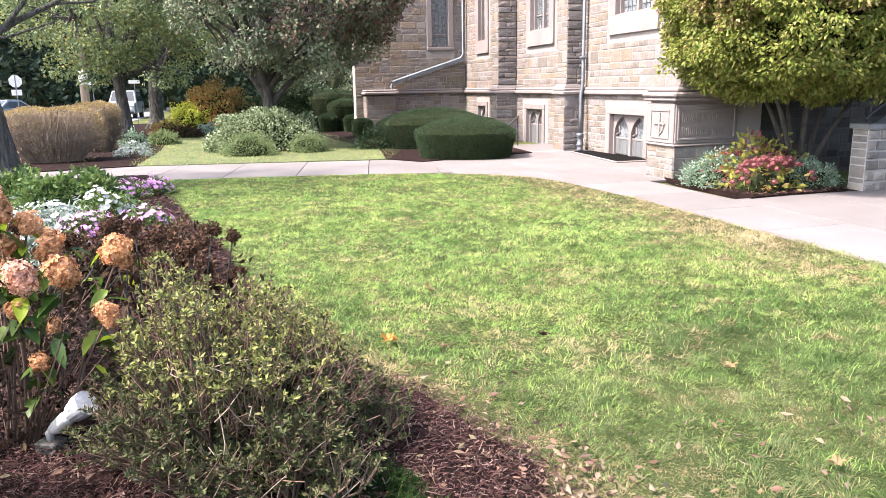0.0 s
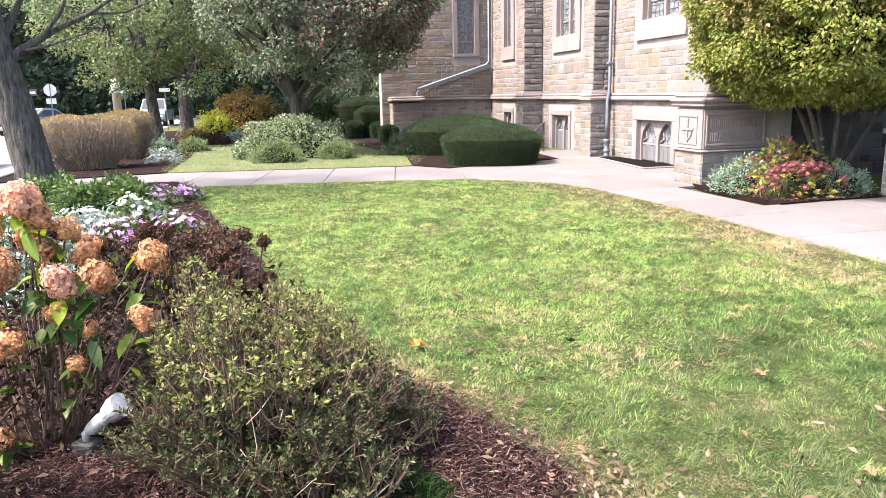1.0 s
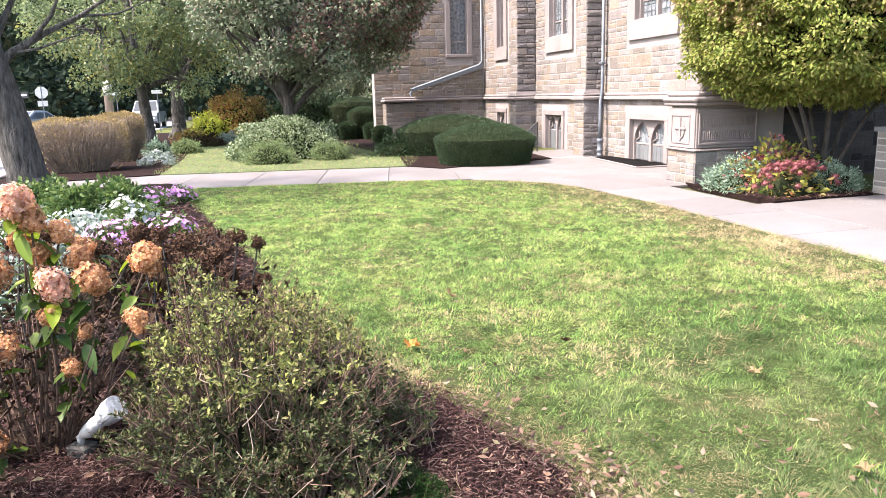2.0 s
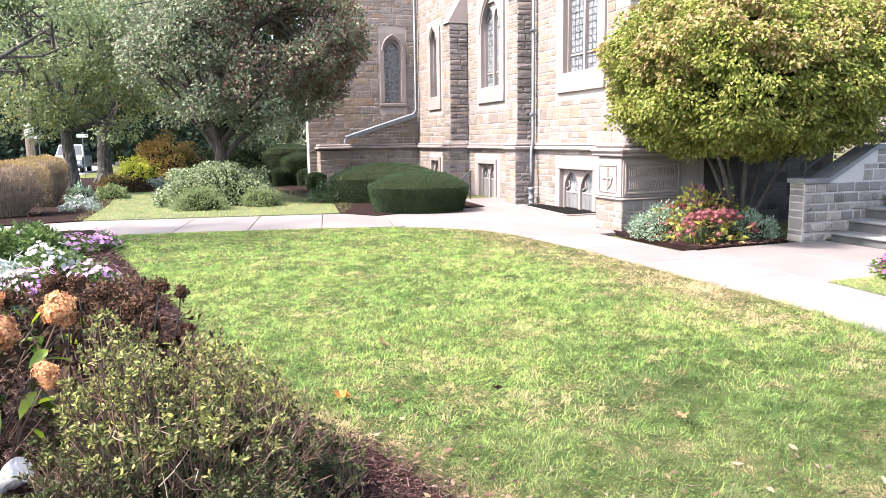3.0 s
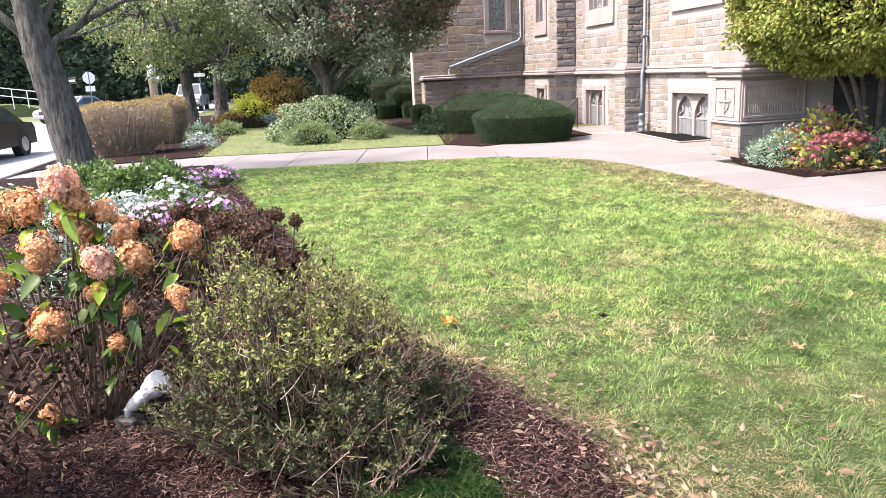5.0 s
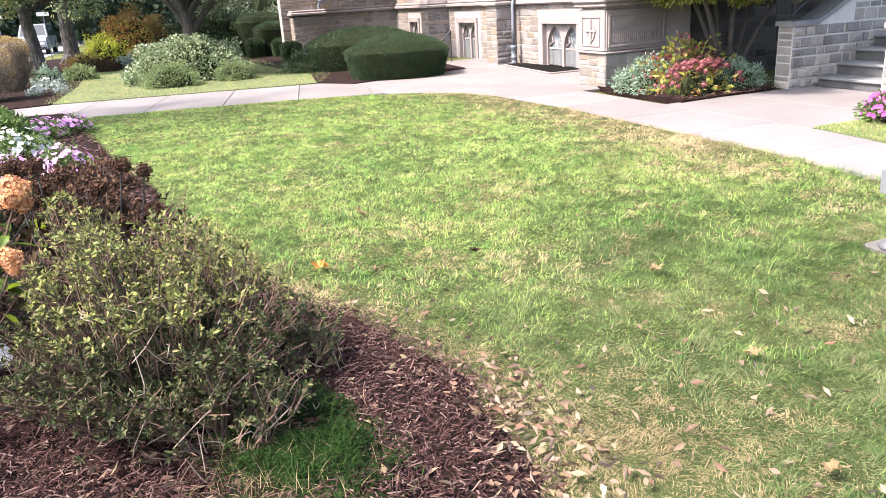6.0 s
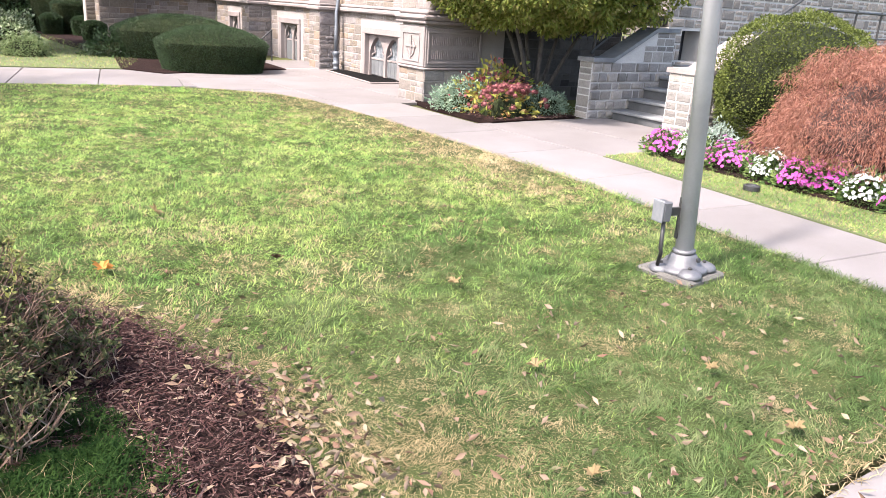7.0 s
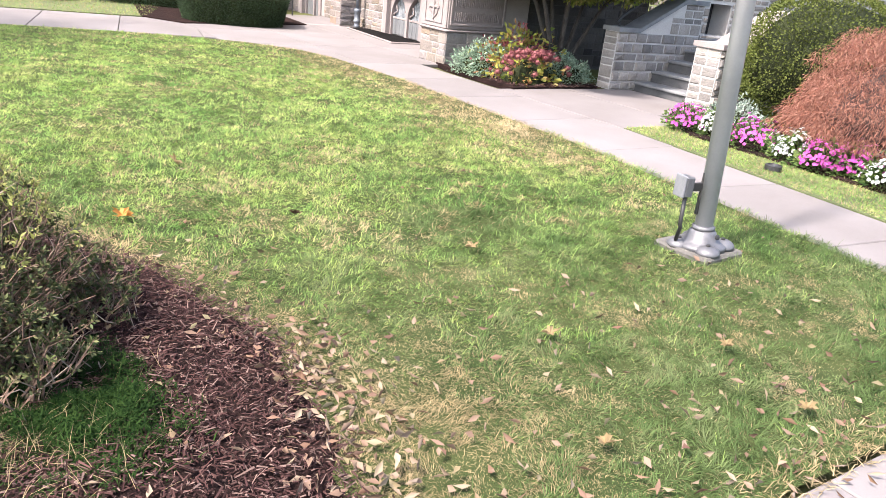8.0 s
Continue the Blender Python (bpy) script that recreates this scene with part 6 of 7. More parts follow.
# dogwood over the entrance bed
dg = thing("dogwood_tree", (9.15, 10.7, 0), 0, "round-crowned multi-stemmed dogwood, yellow-green leaves", "tree")
stx = Shape()
rr = random.Random(4)
for a_, q, tz in ((2.9, 0.75, 1.9), (2.2, 0.35, 2.1), (0.8, 0.2, 2.2), (0.1, 0.55, 2.0), (5.9, 0.9, 1.9), (4.2, 0.5, 2.1), (3.6, 1.0, 1.9)):
    ex, ey = q * math.cos(a_), q * math.sin(a_) * 0.8
    stx.tube([(0.08 * math.cos(a_), 0.08 * math.sin(a_), -0.02), (ex * 0.35, ey * 0.35, 0.55), (ex * 0.75, ey * 0.75, 1.2), (ex * 1.3, ey * 1.3, tz)], [0.055, 0.045, 0.036, 0.02], 8, False)
part("trunk", stx, M["bark_dark"], dg, smooth=True)
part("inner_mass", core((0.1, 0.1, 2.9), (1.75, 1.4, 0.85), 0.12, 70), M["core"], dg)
cen, _ = blob(1400, (0.12, 0, 2.84), (2.31, 1.92, 1.33), 0.80, 0.06, 71, power=2.9)
p, u = clumps(94000, cen, 0.21, 72)
part("crown", leaves(p, u * np.array((1, 1, 0.25)) + np.array((0, 0, -0.5)), 0.085, 0.046, 0.40, 0.2, cup=0.3, seed=72), M["dogwood"], dg)
rip = [c for c in cen if c[2] > 2.6 and noise.noise((c[0] * 1.3, c[1] * 1.3, c[2] * 1.3)) > 0.0]
p, u = clumps(26000, rip, 0.22, 73)
part("crown", leaves(p, u * np.array((1, 1, 0.25)) + np.array((0, 0, -0.45)), 0.092, 0.052, 0.42, 0.2, cup=0.3, seed=73), M["dogwood_ripe"], dg, "leaves turning tan and pink")

# ---------------------------------------------------------------- hedges and shrubs behind the pavement
def clipped(name, at, turn, rx, ry, h, n, label, group, seed, leaf=(0.034, 0.013), rise=0.36):
    """A sheared evergreen: sides that lean out a little to a crisp upper edge, and a low domed top."""
    t_ = thing(name, at, turn, label, "hedge", group)
    g_ = np.random.default_rng(seed)
    hs, pw_ = h * (1 - rise), 2.9
    wave = lambda a_: 1 + 0.025 * np.sin(3 * a_ + seed) + 0.018 * np.sin(7 * a_ + 2 * seed)
    plan = lambda a_: wave(a_) / (np.abs(np.cos(a_)) ** pw_ + np.abs(np.sin(a_)) ** pw_) ** (1 / pw_)
    def spot(a_, q, z):
        k = plan(a_) * q
        return np.stack([rx * k * np.cos(a_), ry * k * np.sin(a_), z], -1)
    s_ = Shape()
    sides = 32
    rows_ = [(0.80, -0.02), (0.87, hs * 0.45), (0.95, hs * 0.97), (0.80, hs + (h - hs) * 0.42), (0.45, hs + (h - hs) * 0.78), (0.08, h * 0.965)]
    v = [tuple(spot(np.array(2 * math.pi * k / sides), q, np.array(z))) for q, z in rows_ for k in range(sides)]
    s_.add(v, [(i * sides + k, i * sides + (k + 1) % sides, (i + 1) * sides + (k + 1) % sides, (i + 1) * sides + k) for i in range(len(rows_) - 1) for k in range(sides)] + [tuple(range((len(rows_) - 1) * sides, len(rows_) * sides))])
    # dark body: the shade between the needles is put into its colour
    part("inner_mass", s_, M["core"], t_)
    m_ = n // 2
    a_, z = g_.uniform(0, 2 * np.pi, m_), hs * g_.uniform(0, 1, m_)
    p1 = spot(a_, 0.86 + 0.14 * z / hs + g_.normal(0, 0.008, m_), z)
    o1 = np.stack([np.cos(a_) / rx, np.sin(a_) / ry, np.full(m_, 0.15)], 1)
    a_, q = g_.uniform(0, 2 * np.pi, m_), np.sqrt(g_.uniform(0, 1, m_))
    p2 = spot(a_, q, hs + (h - hs) * (1 - q ** 2.3) + g_.normal(0, 0.008, m_))
    o2 = np.stack([np.cos(a_) * q * 0.5, np.sin(a_) * q * 0.5, np.ones(m_)], 1)
    part("foliage", leaves(np.concatenate([p1, p2]), unit(np.concatenate([o1, o2])), leaf[0], leaf[1], 0.75, seed=seed), M["yew"], t_)
    return t_


clipped("yew_hedge", (5.50, 17.95, 0.0), -14, 1.25, 0.95, 1.0, 44000, "large clipped dark yew block by the forecourt", "clipped yews", 81)
clipped("yew_hedge", (5.55, 21.2, 0.0), -10, 1.6, 0.85, 1.12, 28000, "longer clipped yew block behind the first", "clipped yews", 82, (0.04, 0.016))
for x, y, rx, ry, h, sd in ((4.30, 32.4, 1.12, 0.55, 1.68, 83), (4.50, 31.1, 0.70, 0.50, 1.30, 84), (3.72, 30.6, 0.34, 0.34, 0.72, 85), (4.62, 30.1, 0.30, 0.34, 0.66, 86), (4.60, 27.6, 0.36, 0.36, 0.62, 87)):
    clipped("clipped_hedge", (x, y, 0.0), 4, rx, ry, h, 8000, "clipped dark evergreen hedge by the church wall", "clipped hedges", sd, (0.05, 0.02), 0.2)
dome("variegated_shrub", (0.85, 22.6, 0.0), (1.65, 1.1, 1.15), "euonymus", 9000, 0.09, 0.05, "broad variegated evergreen shrub", "shrub", "", 0.85, 0.12, 88, core_k=0.88, stems=False)
dome("soft_shrub", (0.30, 20.9, 0.0), (0.75, 0.5, 0.62), "soft_green", 4500, 0.07, 0.02, "feathery green shrub before the variegated one", "shrub", "feathery shrubs", 0.6, 0.2, 89, core_k=0.75, stems=False)
dome("soft_shrub", (1.95, 21.3, 0.0), (0.55, 0.45, 0.5), "soft_green", 3200, 0.07, 0.02, "feathery green shrub before the variegated one", "shrub", "feathery shrubs", 0.6, 0.2, 90, core_k=0.75, stems=False)
dome("juniper", (4.1, 21.6, 0.0), (0.9, 0.6, 0.6), "yew", 3800, 0.1, 0.025, "loose dark juniper in the bare bed", "shrub", "", 0.55, 0.25, 91, core_k=0.7, stems=False)
dome("burgundy_shrub", (-0.6, 36.5, 0.0), (1.7, 1.3, 1.95), "burgundy", 9000, 0.14, 0.07, "tall rounded shrub turning burgundy and gold", "shrub", "", 0.75, 0.18, 92, core_k=0.85, stems=False)
dome("lime_shrub", (-1.9, 35.5, 0.0), (0.9, 0.7, 1.1), "lime", 3500, 0.12, 0.05, "bright lime-yellow rounded shrub", "shrub", "", 0.6, 0.25, 93, core_k=0.75, stems=False)
dome("rhododendron", (2.4, 33.0, 0.0), (1.8, 1.2, 2.0), "yew", 8000, 0.16, 0.06, "dark broad-leaved evergreen behind the tree", "shrub", "", 0.75, 0.18, 94, core_k=0.88, stems=False)
dome("rhododendron", (4.6, 36.0, 0.0), (2.4, 1.4, 2.6), "maple_dark", 8000, 0.18, 0.08, "dark evergreen thicket by the church", "shrub", "", 0.75, 0.18, 95, core_k=0.88, stems=False)
for x, y, r, h, mt, sd in ((-2.3, 26.6, 0.5, 0.45, "soft_green", 96), (-3.2, 26.0, 0.45, 0.5, "blue_leaf", 97), (-1.7, 30.0, 0.6, 0.45, "dead_leaf", 98), (-2.6, 33.0, 0.7, 0.6, "burgundy", 99), (-1.0, 31.5, 0.5, 0.4, "silver_leaf", 100)):
    dome("low_shrub", (x, y, 0), (r, r * 0.8, h), mt, 1500, 0.09, 0.035, "low bedding shrub in the verge", "shrub", "verge shrubs", 0.6, 0.25, sd, core_k=0.7, stems=False)


def privet(at, turn, rx, ry, h, seed, label):
    """A sheared hedge, bare-stemmed below with a browned leafy top."""
    t_ = thing("privet_hedge", at, turn, label, "hedge", "sheared privets")
    r_ = random.Random(seed)
    s_ = Shape()
    for _ in range(800):
        a_, q = r_.uniform(0, 6.28), math.sqrt(r_.random())
        x, y = rx * q * math.cos(a_), ry * q * math.sin(a_)
        top = h * r_.uniform(0.8, 1.0)
        s_.tube([(x * 0.5, y * 0.5, -0.02), (x * 0.9 + r_.uniform(-.15, .15), y * 0.9 + r_.uniform(-.15, .15), top * 0.5), (x * 1.02 + r_.uniform(-.1, .1), y * 1.02 + r_.uniform(-.1, .1), top)], [0.009, 0.007, 0.004], 4, False)
        for _ in range(4):
            z = r_.uniform(0.25, 0.95) * top
            s_.tube([(x * 0.93, y * 0.93, z), (x + r_.uniform(-.2, .2), y + r_.uniform(-.2, .2), min(h, z + r_.uniform(0.02, 0.2)))], [0.006, 0.003], 3, False)
    part("stem_mass", s_, M["twig_pale"], t_, "dense bare beige stems")
    p, u = blob(13000, (0, 0, h * 0.5), (rx * 1.02, ry * 1.02, h * 0.52), 0.92, 0.04, seed, power=4.0)
    g = np.random.default_rng(seed).uniform(0, 1, len(p))
    keep = g < np.clip((p[:, 2] / h - 0.55) * 2.2, 0.10, 1)
    part("foliage", leaves(p[keep], u[keep], 0.055, 0.028, 0.9, seed=seed), M["privet_top"], t_, "gold-brown clipped leaves")
    return t_


privet((-4.55, 21.4, 0), 8, 1.18, 0.75, 1.36, 101, "sheared privet, bare below, gold-brown on top")
privet((-4.0, 24.6, 0), 8, 0.66, 0.7, 1.42, 102, "smaller sheared privet behind the first")


# ---------------------------------------------------------------- street furniture, vehicles, distance
def car(at, turn, length, width, height, paint, label, suv=False):
    """A parked car; local x along its length, nose towards +x."""
    c = thing("car", at, turn, label, "car")
    L, W, H = length / 2, width / 2, height
    if suv:
        low = [(-L, 0.35), (-L, 0.95), (-L + 0.1, 1.05), (L - 1.25, 1.08), (L - 0.15, 1.0), (L, 0.85), (L, 0.35)]
        cab = [(-L + 0.08, 1.04), (-L + 0.2, H - 0.05), (-L + 0.4, H), (L - 2.1, H), (L - 1.35, 1.06)]
    else:
        low = [(-L, 0.32), (-L - 0.0, 0.78), (-L + 0.12, 0.92), (-L + 0.7, 0.97), (L - 1.3, 0.95), (L - 0.3, 0.78), (L, 0.62), (L, 0.28)]
        cab = [(-L + 0.55, 0.95), (-L + 1.25, H - 0.06), (-L + 1.7, H), (L - 2.3, H - 0.02), (L - 1.35, 0.93)]

    def hull(line, w0, w1, z_tip):
        n_ = len(line)
        s_ = Shape()
        v = []
        for sgn in (-1, 1):
            for x, z in line:
                k = (z - line[0][1]) / max(1e-6, z_tip - line[0][1])
                v.append((x, sgn * (w0 + (w1 - w0) * max(0.0, min(1.0, k))), z))
        return s_.add(v, [tuple(range(n_)), tuple(range(n_, 2 * n_))[::-1]] + [(i, n_ + i, n_ + (i + 1) % n_, (i + 1) % n_) for i in range(n_)])

    part("body", hull(low, W, W * 0.97, H), M[paint], c)
    part("cabin", hull(cab, W * 0.95, W * 0.76, H), M[paint], c)
    gl_ = [(cab[0][0] + 0.18, cab[0][1] + 0.05), (cab[1][0] + 0.10, cab[1][1] - 0.06), (cab[-2][0] - 0.08, cab[-2][1] - 0.08), (cab[-1][0] - 0.16, cab[-1][1] + 0.05)]
    for sgn in (-1, 1):
        q = Shape()
        v = []
        for off in (0.0, 0.02):
            for x, z in gl_:
                k = (z - cab[0][1]) / (H - cab[0][1])
                v.append((x, sgn * (W * 0.95 + (W * 0.76 - W * 0.95) * k + off), z))
        part("side_window", q.add(v, [(4, 5, 6, 7), (0, 1, 5, 4), (1, 2, 6, 5), (2, 3, 7, 6), (3, 0, 4, 7)]), M["car_glass"], c)
    for (xa, za), (xb, zb), nm in ((cab[0], cab[1], "rear_window"), (cab[-1], cab[-2], "windscreen")):
        off = -0.012 if nm == "rear_window" else 0.012
        part(nm, Shape().add([(xa + (xb - xa) * 0.12 + off, -W * 0.82, za + (zb - za) * 0.12), (xa + (xb - xa) * 0.12 + off, W * 0.82, za + (zb - za) * 0.12), (xa + (xb - xa) * 0.92 + off, W * 0.70, za + (zb - za) * 0.92), (xa + (xb - xa) * 0.92 + off, -W * 0.70, za + (zb - za) * 0.92)], [(0, 1, 2, 3)]), M["car_glass"], c)
    for sgn in (-1, 1):
        part("tail_light", Shape().box(-L - 0.015, -L + 0.1, sgn * W * 0.72 - 0.14, sgn * W * 0.72 + 0.14, 0.66, 0.82, 0.02), M["red_lens"], c)
        part("headlight", Shape().box(L - 0.12, L + 0.012, sgn * W * 0.72 - 0.14, sgn * W * 0.72 + 0.14, 0.60, 0.74, 0.02), M["white_metal"], c)
        for x in (-L + 0.85, L - 0.85):
            wr = 0.34 if not suv else 0.38
            wh = part("wheel", Shape().tube([(x, sgn * (W - 0.24), wr), (x, sgn * (W + 0.006), wr)], [wr * 1.08, wr * 1.08], 24), M["void"], c, "dark wheel arch")
            part("tyre", Shape().tube([(x, sgn * (W - 0.2), wr), (x, sgn * (W - 0.02), wr), (x, sgn * (W + 0.015), wr)], [wr, wr, wr * 0.95], 24), M["rubber"], wh)
            part("rim", Shape().tube([(x, sgn * W, wr), (x, sgn * (W + 0.022), wr)], [wr * 0.66, wr * 0.62], 16), M["rim"], wh)
    part("grille", Shape().box(L - 0.03, L + 0.014, -W * 0.5, W * 0.5, 0.5, 0.72, 0.01), M["void"], c)
    part("bumper", Shape().box(L - 0.05, L + 0.04, -W * 0.95, W * 0.95, 0.3, 0.48, 0.03).box(-L - 0.04, -L + 0.05, -W * 0.95, W * 0.95, 0.34, 0.54, 0.03), M["void" if suv else paint], c)
    return c


car((-8.95, 22.6, -0.04), 264, 4.7, 1.82, 1.46, "paint_black", "black saloon parked at the kerb")
car((-12.6, 47.8, -0.03), 245, 4.6, 1.8, 1.45, "paint_silver", "grey saloon in the side street")
car((-6.9, 56.0, -0.03), 268, 4.6, 1.86, 1.85, "paint_silver", "boxy silver off-road car facing the viewer", True)
up_ = thing("utility_pole", (-7.55, 45.0, -0.05), 0, "weathered timber utility pole", "utility pole")
part("shaft", Shape().tube([(0, 0, 0), (0, 0, 10)], [0.23, 0.17], 14), M["timber"], up_, smooth=True)
part("wrap", Shape().tube([(0, 0, 2.2), (0, 0, 3.0)], [0.235, 0.233], 14), M["white_metal"], up_, "pale wrap band", True)
sg = thing("stop_sign", (-11.1, 46.0, -0.05), 6, "back of an eight-sided street sign on a post", "road sign")
part("post", Shape().box(-0.03, 0.03, -0.02, 0.02, 0, 2.75), M["lead"], sg)
part("plate", Shape().prism([(0.34 * math.cos(math.pi / 8 + k * math.pi / 4), 0.34 * math.sin(math.pi / 8 + k * math.pi / 4)) for k in range(8)], 0, 0.012).moved(pose(0, 0, 2.45, 90)), M["white_metal"], sg, "pale bare metal plate")
part("lower_plate", Shape().box(-0.25, 0.25, -0.02, -0.005, 1.7, 2.0), M["white_metal"], sg)
ow = thing("arrow_sign", (-11.9, 45.0, -0.05), -4, "black and white arrow street sign", "road sign")
part("post", Shape().box(-0.025, 0.025, -0.02, 0.02, 0, 2.45), M["lead"], ow)
part("plate", Shape().box(-0.40, 0.40, -0.035, -0.022, 2.15, 2.5, 0.004), M["iron"], ow)
part("arrow", Shape().add([(-0.32, -0.037, 2.325), (-0.14, -0.037, 2.46), (-0.14, -0.037, 2.38), (0.32, -0.037, 2.38), (0.32, -0.037, 2.27), (-0.14, -0.037, 2.27), (-0.14, -0.037, 2.19)], [(0, 6, 5, 4, 3, 2, 1)]), M["white_metal"], ow, "white arrow")
for x, y in ((-8.2, 52), (-5.2, 47)):
    s2 = thing("street_sign", (x, y, -0.05), 0, "small pale street sign on a thin post", "road sign", "small street signs")
    part("post", Shape().box(-0.025, 0.025, -0.02, 0.02, 0, 2.5), M["lead"], s2)
    part("plate", Shape().box(-0.3, 0.3, -0.03, -0.02, 2.25, 2.45), M["white_metal"], s2)
rl_ = thing("bank_railing", (-15.9, 53.6, 0.75), 0, "white metal railing on the grass bank", "railing")
for k in range(7):
    part("post", Shape().tube([(-k * 0.9, 0, 0), (-k * 0.9, 0, 1.0 + 0.14 * k)], [0.03, 0.03], 6), M["white_metal"], rl_)
for dz in (0.5, 1.0):
    part("rail", Shape().tube([(0.3, 0, dz - 0.05), (-5.6, 0, dz + 0.88)], [0.03, 0.03], 6), M["white_metal"], rl_)

# far woods
cen = []
rw = np.random.default_rng(12)
for k in range(420):
    x = rw.uniform(-62, 26)
    cen.append((x, 68 + rw.uniform(0, 14) - 0.15 * x, rw.uniform(0.5, 17)))
p, u = clumps(42000, cen, 3.0, 13)
solid("far_woods", leaves(p, u, 0.70, 0.48, 0.9, seed=14), M["woods"], "dark wooded slope beyond the street", "woods", "stuff")
s = Shape()
for k in range(40):
    x0 = -90 + 3.4 * k
    s.add([(x0, 86 - 0.1 * x0, -0.05), (x0 + 3.5, 86 - 0.1 * (x0 + 3.5), -0.05), (x0 + 3.5, 86 - 0.1 * (x0 + 3.5), 15 + 3 * math.sin(k * 1.7)), (x0, 86 - 0.1 * x0, 15 + 3 * math.sin((k - 1) * 1.7))], [(0, 1, 2, 3)])
# flat sheet in the inner-shade colour stands for the dark between far trees
solid("backdrop_woods", s, M["core"], "solid dark depth of the woods", "woods", "structure")

# ---------------------------------------------------------------- grass, chips and fallen leaves
def scatter(n, x0, x1, y0, y1, seed):
    r_ = np.random.default_rng(seed)
    return r_.uniform(x0, x1, n), r_.uniform(y0, y1, n)


be = np.vectorize(bed_edge)
lt = np.vectorize(lawn_top)
ls = np.vectorize(lawn_side)


def turf(n, y0, y1, length, width, seed):
    """Green and dry blades of one stretch of lawn, between the bed and the path."""
    x, y = scatter(n, -2.2, 5.85, y0, y1, seed)
    r_ = np.random.default_rng(seed + 1)
    e = r_.normal(0, 0.05, n)
    ok = (x > be(y) + e) & (y < lt(x) + e) & (x < ls(y) + 0.06 + 0.6 * e) & ((np.abs(x - 4.26) > 0.22) | (np.abs(y - 3.42) > 0.22))
    x, y = x[ok], y[ok]
    patch = np.array([0.6 * noise.noise((a * 0.9, b * 0.9, 1.5)) + 0.9 * noise.noise((a * 3.4, b * 3.4, 4.5)) + 0.9 * noise.noise((a * 9, b * 9, 8.5)) for a, b in zip(x, y)])
    dry = 0.02 + 0.55 * np.clip((patch - 0.12) * 2.0, 0, 1)
    dry += 0.85 * np.exp(-((x - be(y)) / 0.30) ** 2) * (y < 5.5)
    dry += 0.95 * np.exp(-((x - 1.45) / 0.55) ** 2 - ((y - 2.35) / 0.55) ** 2) + 0.05
    dry += 1.3 * np.exp(-((x - 5.45) / 0.8) ** 2) * np.clip((y - 5.0) / 2, 0, 1) * (0.8 + 0.5 * patch)
    dry += 0.55 * np.exp(-((lt(x) - y) / 0.6) ** 2) * (x > 2.5) * (0.6 + patch)
    dry += 0.35 * np.exp(-((x - 3.0) / 1.0) ** 2 - ((y - 3.1) / 0.5) ** 2)
    # nearness terms put shade over this end of the lawn into blade colour
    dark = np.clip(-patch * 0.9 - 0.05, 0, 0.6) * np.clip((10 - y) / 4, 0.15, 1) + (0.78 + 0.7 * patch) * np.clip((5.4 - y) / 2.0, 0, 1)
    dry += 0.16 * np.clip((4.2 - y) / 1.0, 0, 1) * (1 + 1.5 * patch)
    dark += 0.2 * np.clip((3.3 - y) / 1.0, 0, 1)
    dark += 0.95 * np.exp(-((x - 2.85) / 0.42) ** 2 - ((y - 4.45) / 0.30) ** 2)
    g = r_.uniform(0, 1, len(x))
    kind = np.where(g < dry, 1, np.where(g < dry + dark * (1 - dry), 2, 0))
    tuft = np.array([noise.noise((a * 6.5, b * 6.5, 2.2)) + 0.6 * noise.noise((a * 15, b * 15, 6.1)) for a, b in zip(x, y)])
    comb = 4.5 * np.array([noise.noise((a * 4.2, b * 4.2, 12.5)) + 0.7 * noise.noise((a * 11, b * 11, 16.5)) for a, b in zip(x, y)])
    kind = np.where((kind == 0) & (r_.uniform(0, 1, len(x)) < 1.5 * np.clip(tuft - 0.10, 0, 0.7) * np.clip((11 - y) / 5, 0.08, 1)), 2, kind)
    lift = np.clip(1 + 0.35 * np.clip(-patch, 0, 1) + 1.3 * tuft, 0.25, 2.0)
    out = []
    for k in range(3):
        q = kind == k
        out.append(blades(x[q], y[q], 0.006, length * lift[q] * ((0.55 if y0 < 4 else 0.92) if k == 1 else 1.0), width * (0.62 if k == 1 and y0 < 4 else 1.0), 0.95 if k != 1 else 1.2, seed + 5 + k, 0.9, comb[q], y0 > 7))
    return out


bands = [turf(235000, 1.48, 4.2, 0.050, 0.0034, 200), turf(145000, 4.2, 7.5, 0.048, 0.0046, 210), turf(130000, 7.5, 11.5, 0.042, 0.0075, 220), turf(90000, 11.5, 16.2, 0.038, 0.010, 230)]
for k, (mt, lab) in enumerate((("grass", "green mown grass blades"), ("grass_dry", "straw-coloured dry grass blades"), ("grass_dark", "darker blades: lush tufts, and near turf coloured as if shaded"))):
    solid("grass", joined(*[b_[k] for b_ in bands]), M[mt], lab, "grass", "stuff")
for sd, cnt, mt, lab in ((240, 34000, "grass", "short grass of the strip beside the path"), (246, 16000, "grass_dry", "parched blades among the strip's grass")):
    x, y = scatter(cnt * 2, 6.1, 7.85, -1.5, 6.95, sd)
    ok = x > 7.10 - 0.108 * (6.95 - y) + 0.02
    x, y = x[ok], y[ok]
    solid("strip_grass", blades(x, y, 0.004, 0.046, 0.007, 0.95, sd + 1, 0.7, plain=True), M[mt], lab, "grass", "stuff")
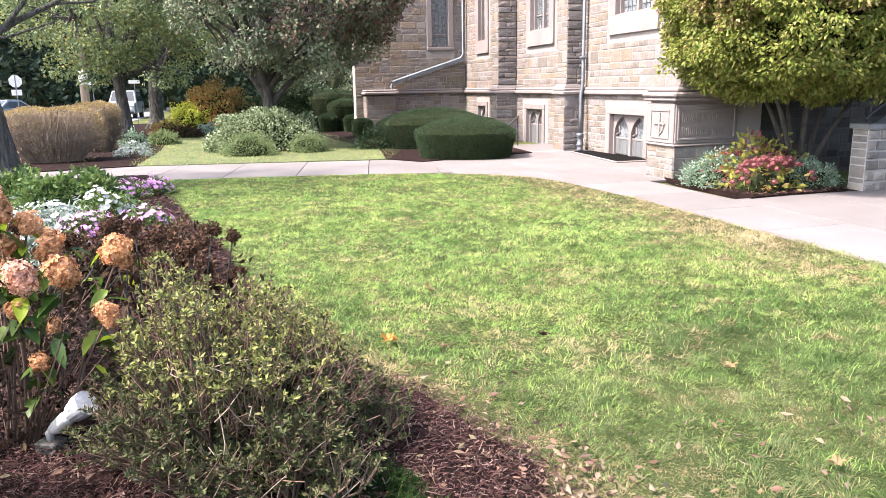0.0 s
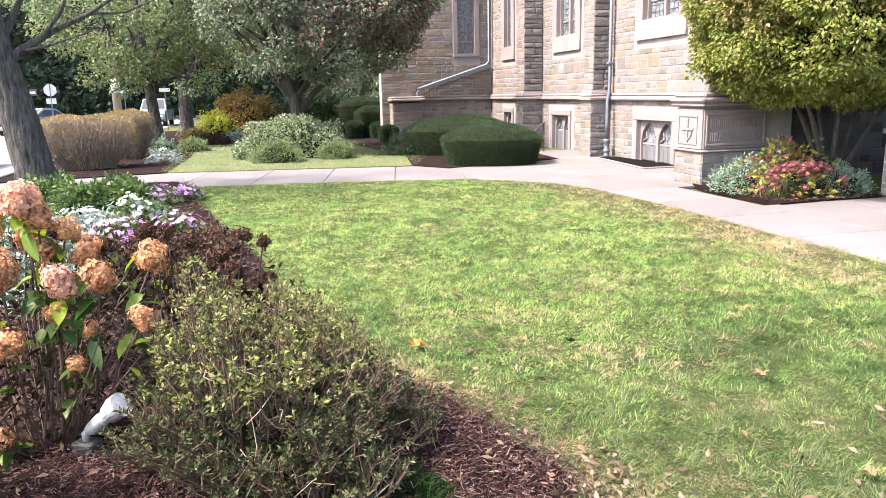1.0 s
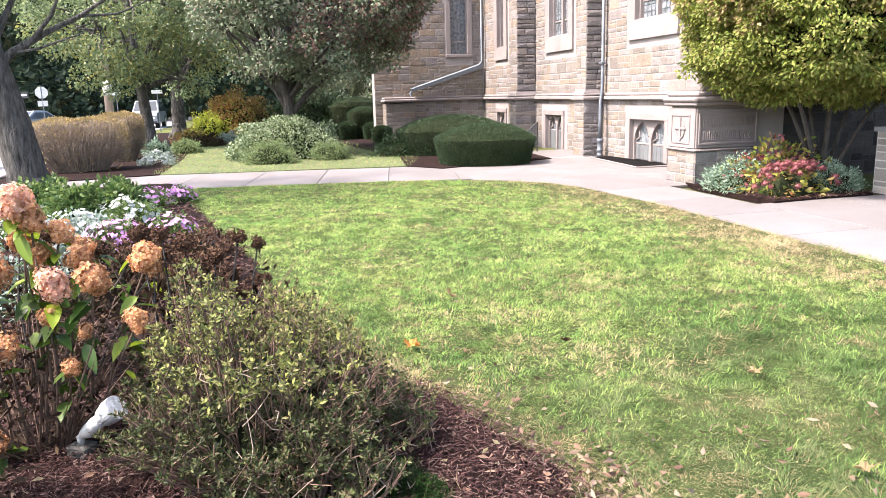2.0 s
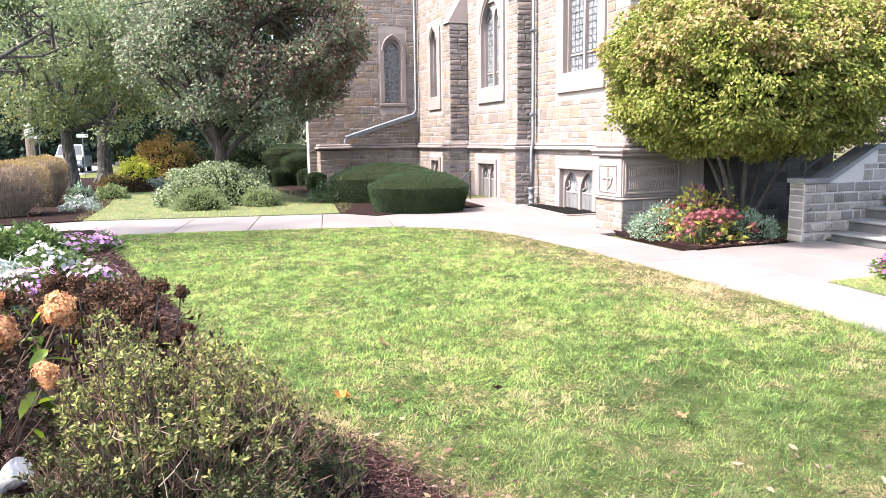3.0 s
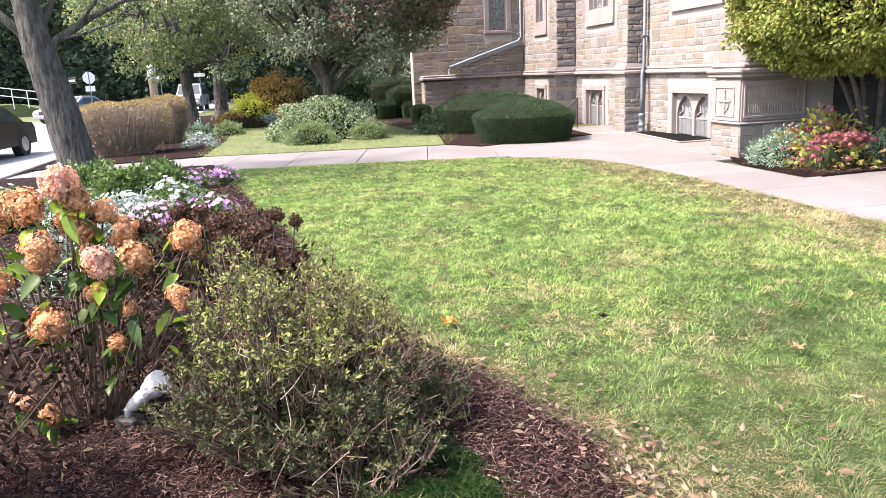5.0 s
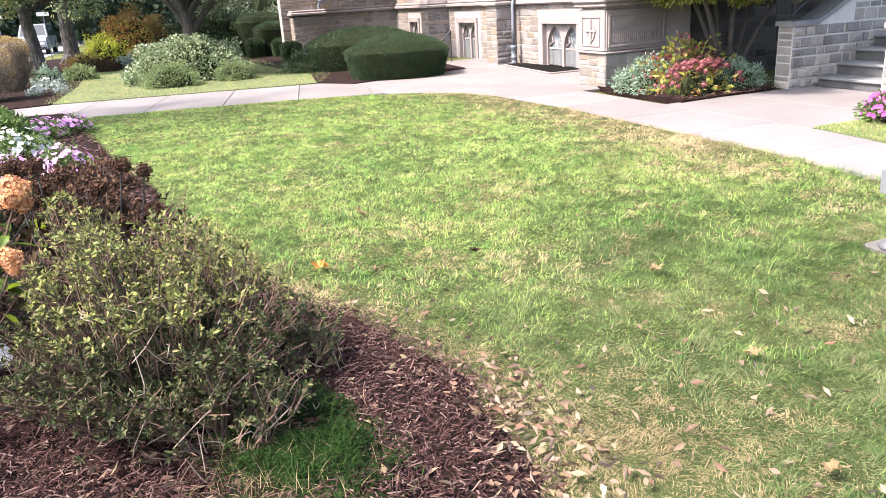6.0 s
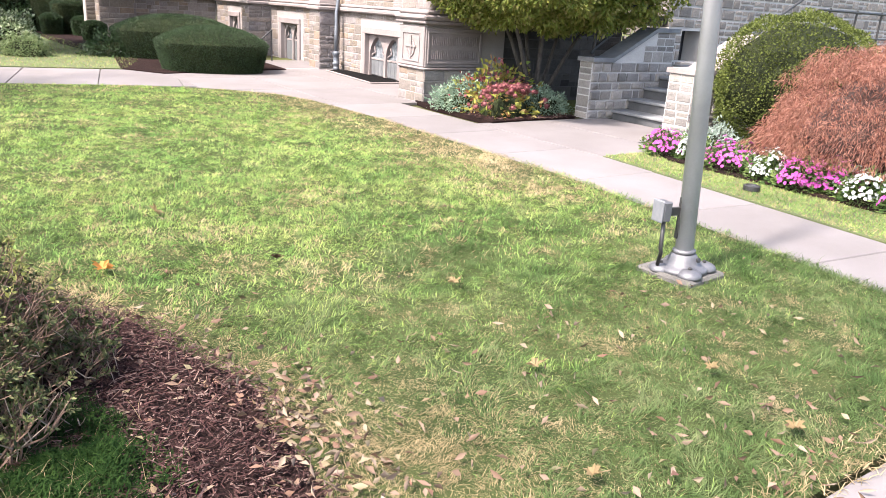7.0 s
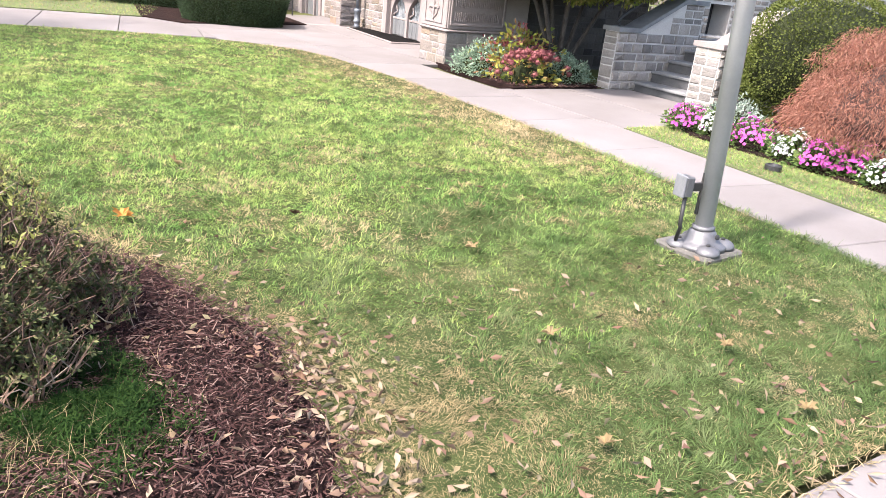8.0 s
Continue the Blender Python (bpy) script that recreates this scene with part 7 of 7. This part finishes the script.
for sd, cnt, mt, lab in ((242, 52000, "grass", "grass of the lawn behind the pavement"), (248, 30000, "grass_dry", "dry blades in the lawn behind the pavement")):
    x, y = scatter(cnt, -2.6, 4.4, 18.2, 43, sd)
    ok = (y > 19.3 - 0.19 * (x + 2.6)) & (x < np.interp(y, [18.2, 20.5, 30, 44], [3.6, 4.4, 3.4, 2.2]))
    solid("back_grass", blades(x[ok], y[ok], 0.005, 0.055, 0.018, 0.9, sd + 1, 0.6, plain=True), M[mt], lab, "grass", "stuff")
x, y = scatter(1400, 2.2, 5.75, 1.40, 1.62, 244)
solid("edge_grass", blades(x, y, 0.005, 0.07, 0.005, 0.9, 245, 0.9), M["grass_dry"], "ragged grass at the path's edge", "grass", "stuff")

# shredded bark
def chips(n, x0, x1, y0, y1, seed, size, limit=bed_edge, name="bark_mulch"):
    r_ = np.random.default_rng(seed)
    x, y = scatter(n, x0, x1, y0, y1, seed)
    ok = x < np.vectorize(limit)(y) + r_.normal(0, 0.05, n)
    x, y = x[ok], y[ok]
    n = len(x)
    a_ = r_.uniform(0, 6.28, n)
    t_ = r_.normal(0, 0.3, n)
    d = np.stack([np.cos(a_) * np.cos(t_), np.sin(a_) * np.cos(t_), np.sin(t_)], 1) * (size * np.clip(r_.lognormal(-0.25, 0.6, n), 0.25, 3.0))[:, None]
    w = np.stack([-np.sin(a_), np.cos(a_), r_.normal(0, 0.4, n)], 1) * (size * 0.21 * r_.uniform(0.4, 1.4, n))[:, None]
    h = np.array((0, 0, 1.0)) * (size * 0.12)
    c = np.stack([x, y, r_.uniform(0.025, 0.06, n)], 1)
    v = np.stack([c - d / 2 - w / 2, c - d / 2 + w / 2, c + d / 2 + w * 0.3, c + d / 2 - w * 0.3, c + h], 1).reshape(-1, 3)
    i = np.arange(n)[:, None] * 5
    f = np.concatenate([i + np.array(q) for q in ((0, 1, 4), (1, 2, 4), (2, 3, 4), (3, 0, 4))], 0)
    solid(name, (v, f), M["chips"], "shredded red-brown bark mulch", "mulch", "stuff")


chips(64000, -1.9, 1.15, 1.3, 5.0, 250, 0.027)
chips(9000, -4.5, 0.1, 5.0, 14, 251, 0.07)
chips(2500, 7.4, 9.3, 9.65, 11.6, 252, 0.06, lambda y: 99.0, "bark_mulch")

# fallen leaves
def litter(x, y, size, material, label, seed, zlift=0.03, slim=0.33):
    r_ = np.random.default_rng(seed)
    n = len(x)
    p = np.stack([x, y, zlift + r_.uniform(0, 0.025, n)], 1)
    a_ = r_.uniform(0, 6.28, n)
    out = np.stack([np.cos(a_), np.sin(a_), r_.normal(0, 0.3, n)], 1)
    v, f = leaves(p, out, size, size * slim, 0.12, 0.0, 0.3, seed)
    solid("fallen_leaves", (v, f), M[material], label, "fallen leaves", "stuff")


r_ = np.random.default_rng(77)
x = np.concatenate([r_.normal(1.08, 0.16, 380), r_.uniform(0.9, 4.4, 330), r_.normal(1.0, 0.2, 90), r_.uniform(-1.5, 1.0, 120)])
y = np.concatenate([r_.normal(2.5, 0.5, 380), 1.5 + 1.9 * r_.uniform(0, 1, 330) ** 1.5, r_.normal(3.6, 0.6, 90), r_.uniform(2.0, 4.5, 120)])
litter(x, y, 0.06, "fallen", "scattered dry buff fallen leaves", 78, 0.036, 0.42)
x, y = scatter(60, 0.6, 5.2, 3.2, 9.5, 79)
litter(x, y, 0.05, "fallen", "a few dry leaves on the lawn", 80, 0.04)
x, y = scatter(70, 2.0, 4.6, 1.25, 1.7, 81)
litter(x, y, 0.06, "fallen", "dry leaves gathered at the path's edge", 82, 0.01)


def maple_leaf(at, turn, size, material, label, tilt=12):
    """One lobed fallen leaf, cupped."""
    s_ = Shape()
    pts = []
    for k in range(20):
        a_ = 2 * math.pi * k / 20
        q = size * (0.5 if k % 4 == 2 else 0.28 if k % 2 else (0.5 if k % 4 == 0 else 0.4))
        pts.append((q * math.cos(a_), q * math.sin(a_), 0.12 * size * math.cos(3 * a_) + 0.02))
    s_.add([(0, 0, 0)] + pts, [(0, k + 1, (k + 1) % 20 + 1) for k in range(20)])
    s_.tube([(-0.3 * size, 0, 0.01), (-0.8 * size, 0.05 * size, 0.02)], [0.003, 0.002], 4)
    t_ = solid("maple_leaf", s_, M[material], label, "fallen leaf", "thing", group="single fallen leaves")
    t_["kind"] = ""
    t_.matrix_world = pose(*at, tilt, 6, turn)
    return t_


for x, y, sz, mt, tl in ((1.32, 6.24, 0.13, "privet_top", 50), (0.72, 5.06, 0.15, "fallen_orange", 14), (1.756, 4.79, 0.08, "dead_leaf", 20), (2.60, 3.886, 0.10, "privet_top", 10), (2.95, 1.75, 0.09, "privet_top", 8), (1.9, 1.95, 0.085, "privet_top", 8), (3.1, 2.3, 0.08, "privet_top", 8), (2.3, 2.75, 0.1, "privet_top", 12)):
    maple_leaf((x, y, 0.055), x * 77 % 360, sz, mt, "single curled autumn leaf on the grass", tl)
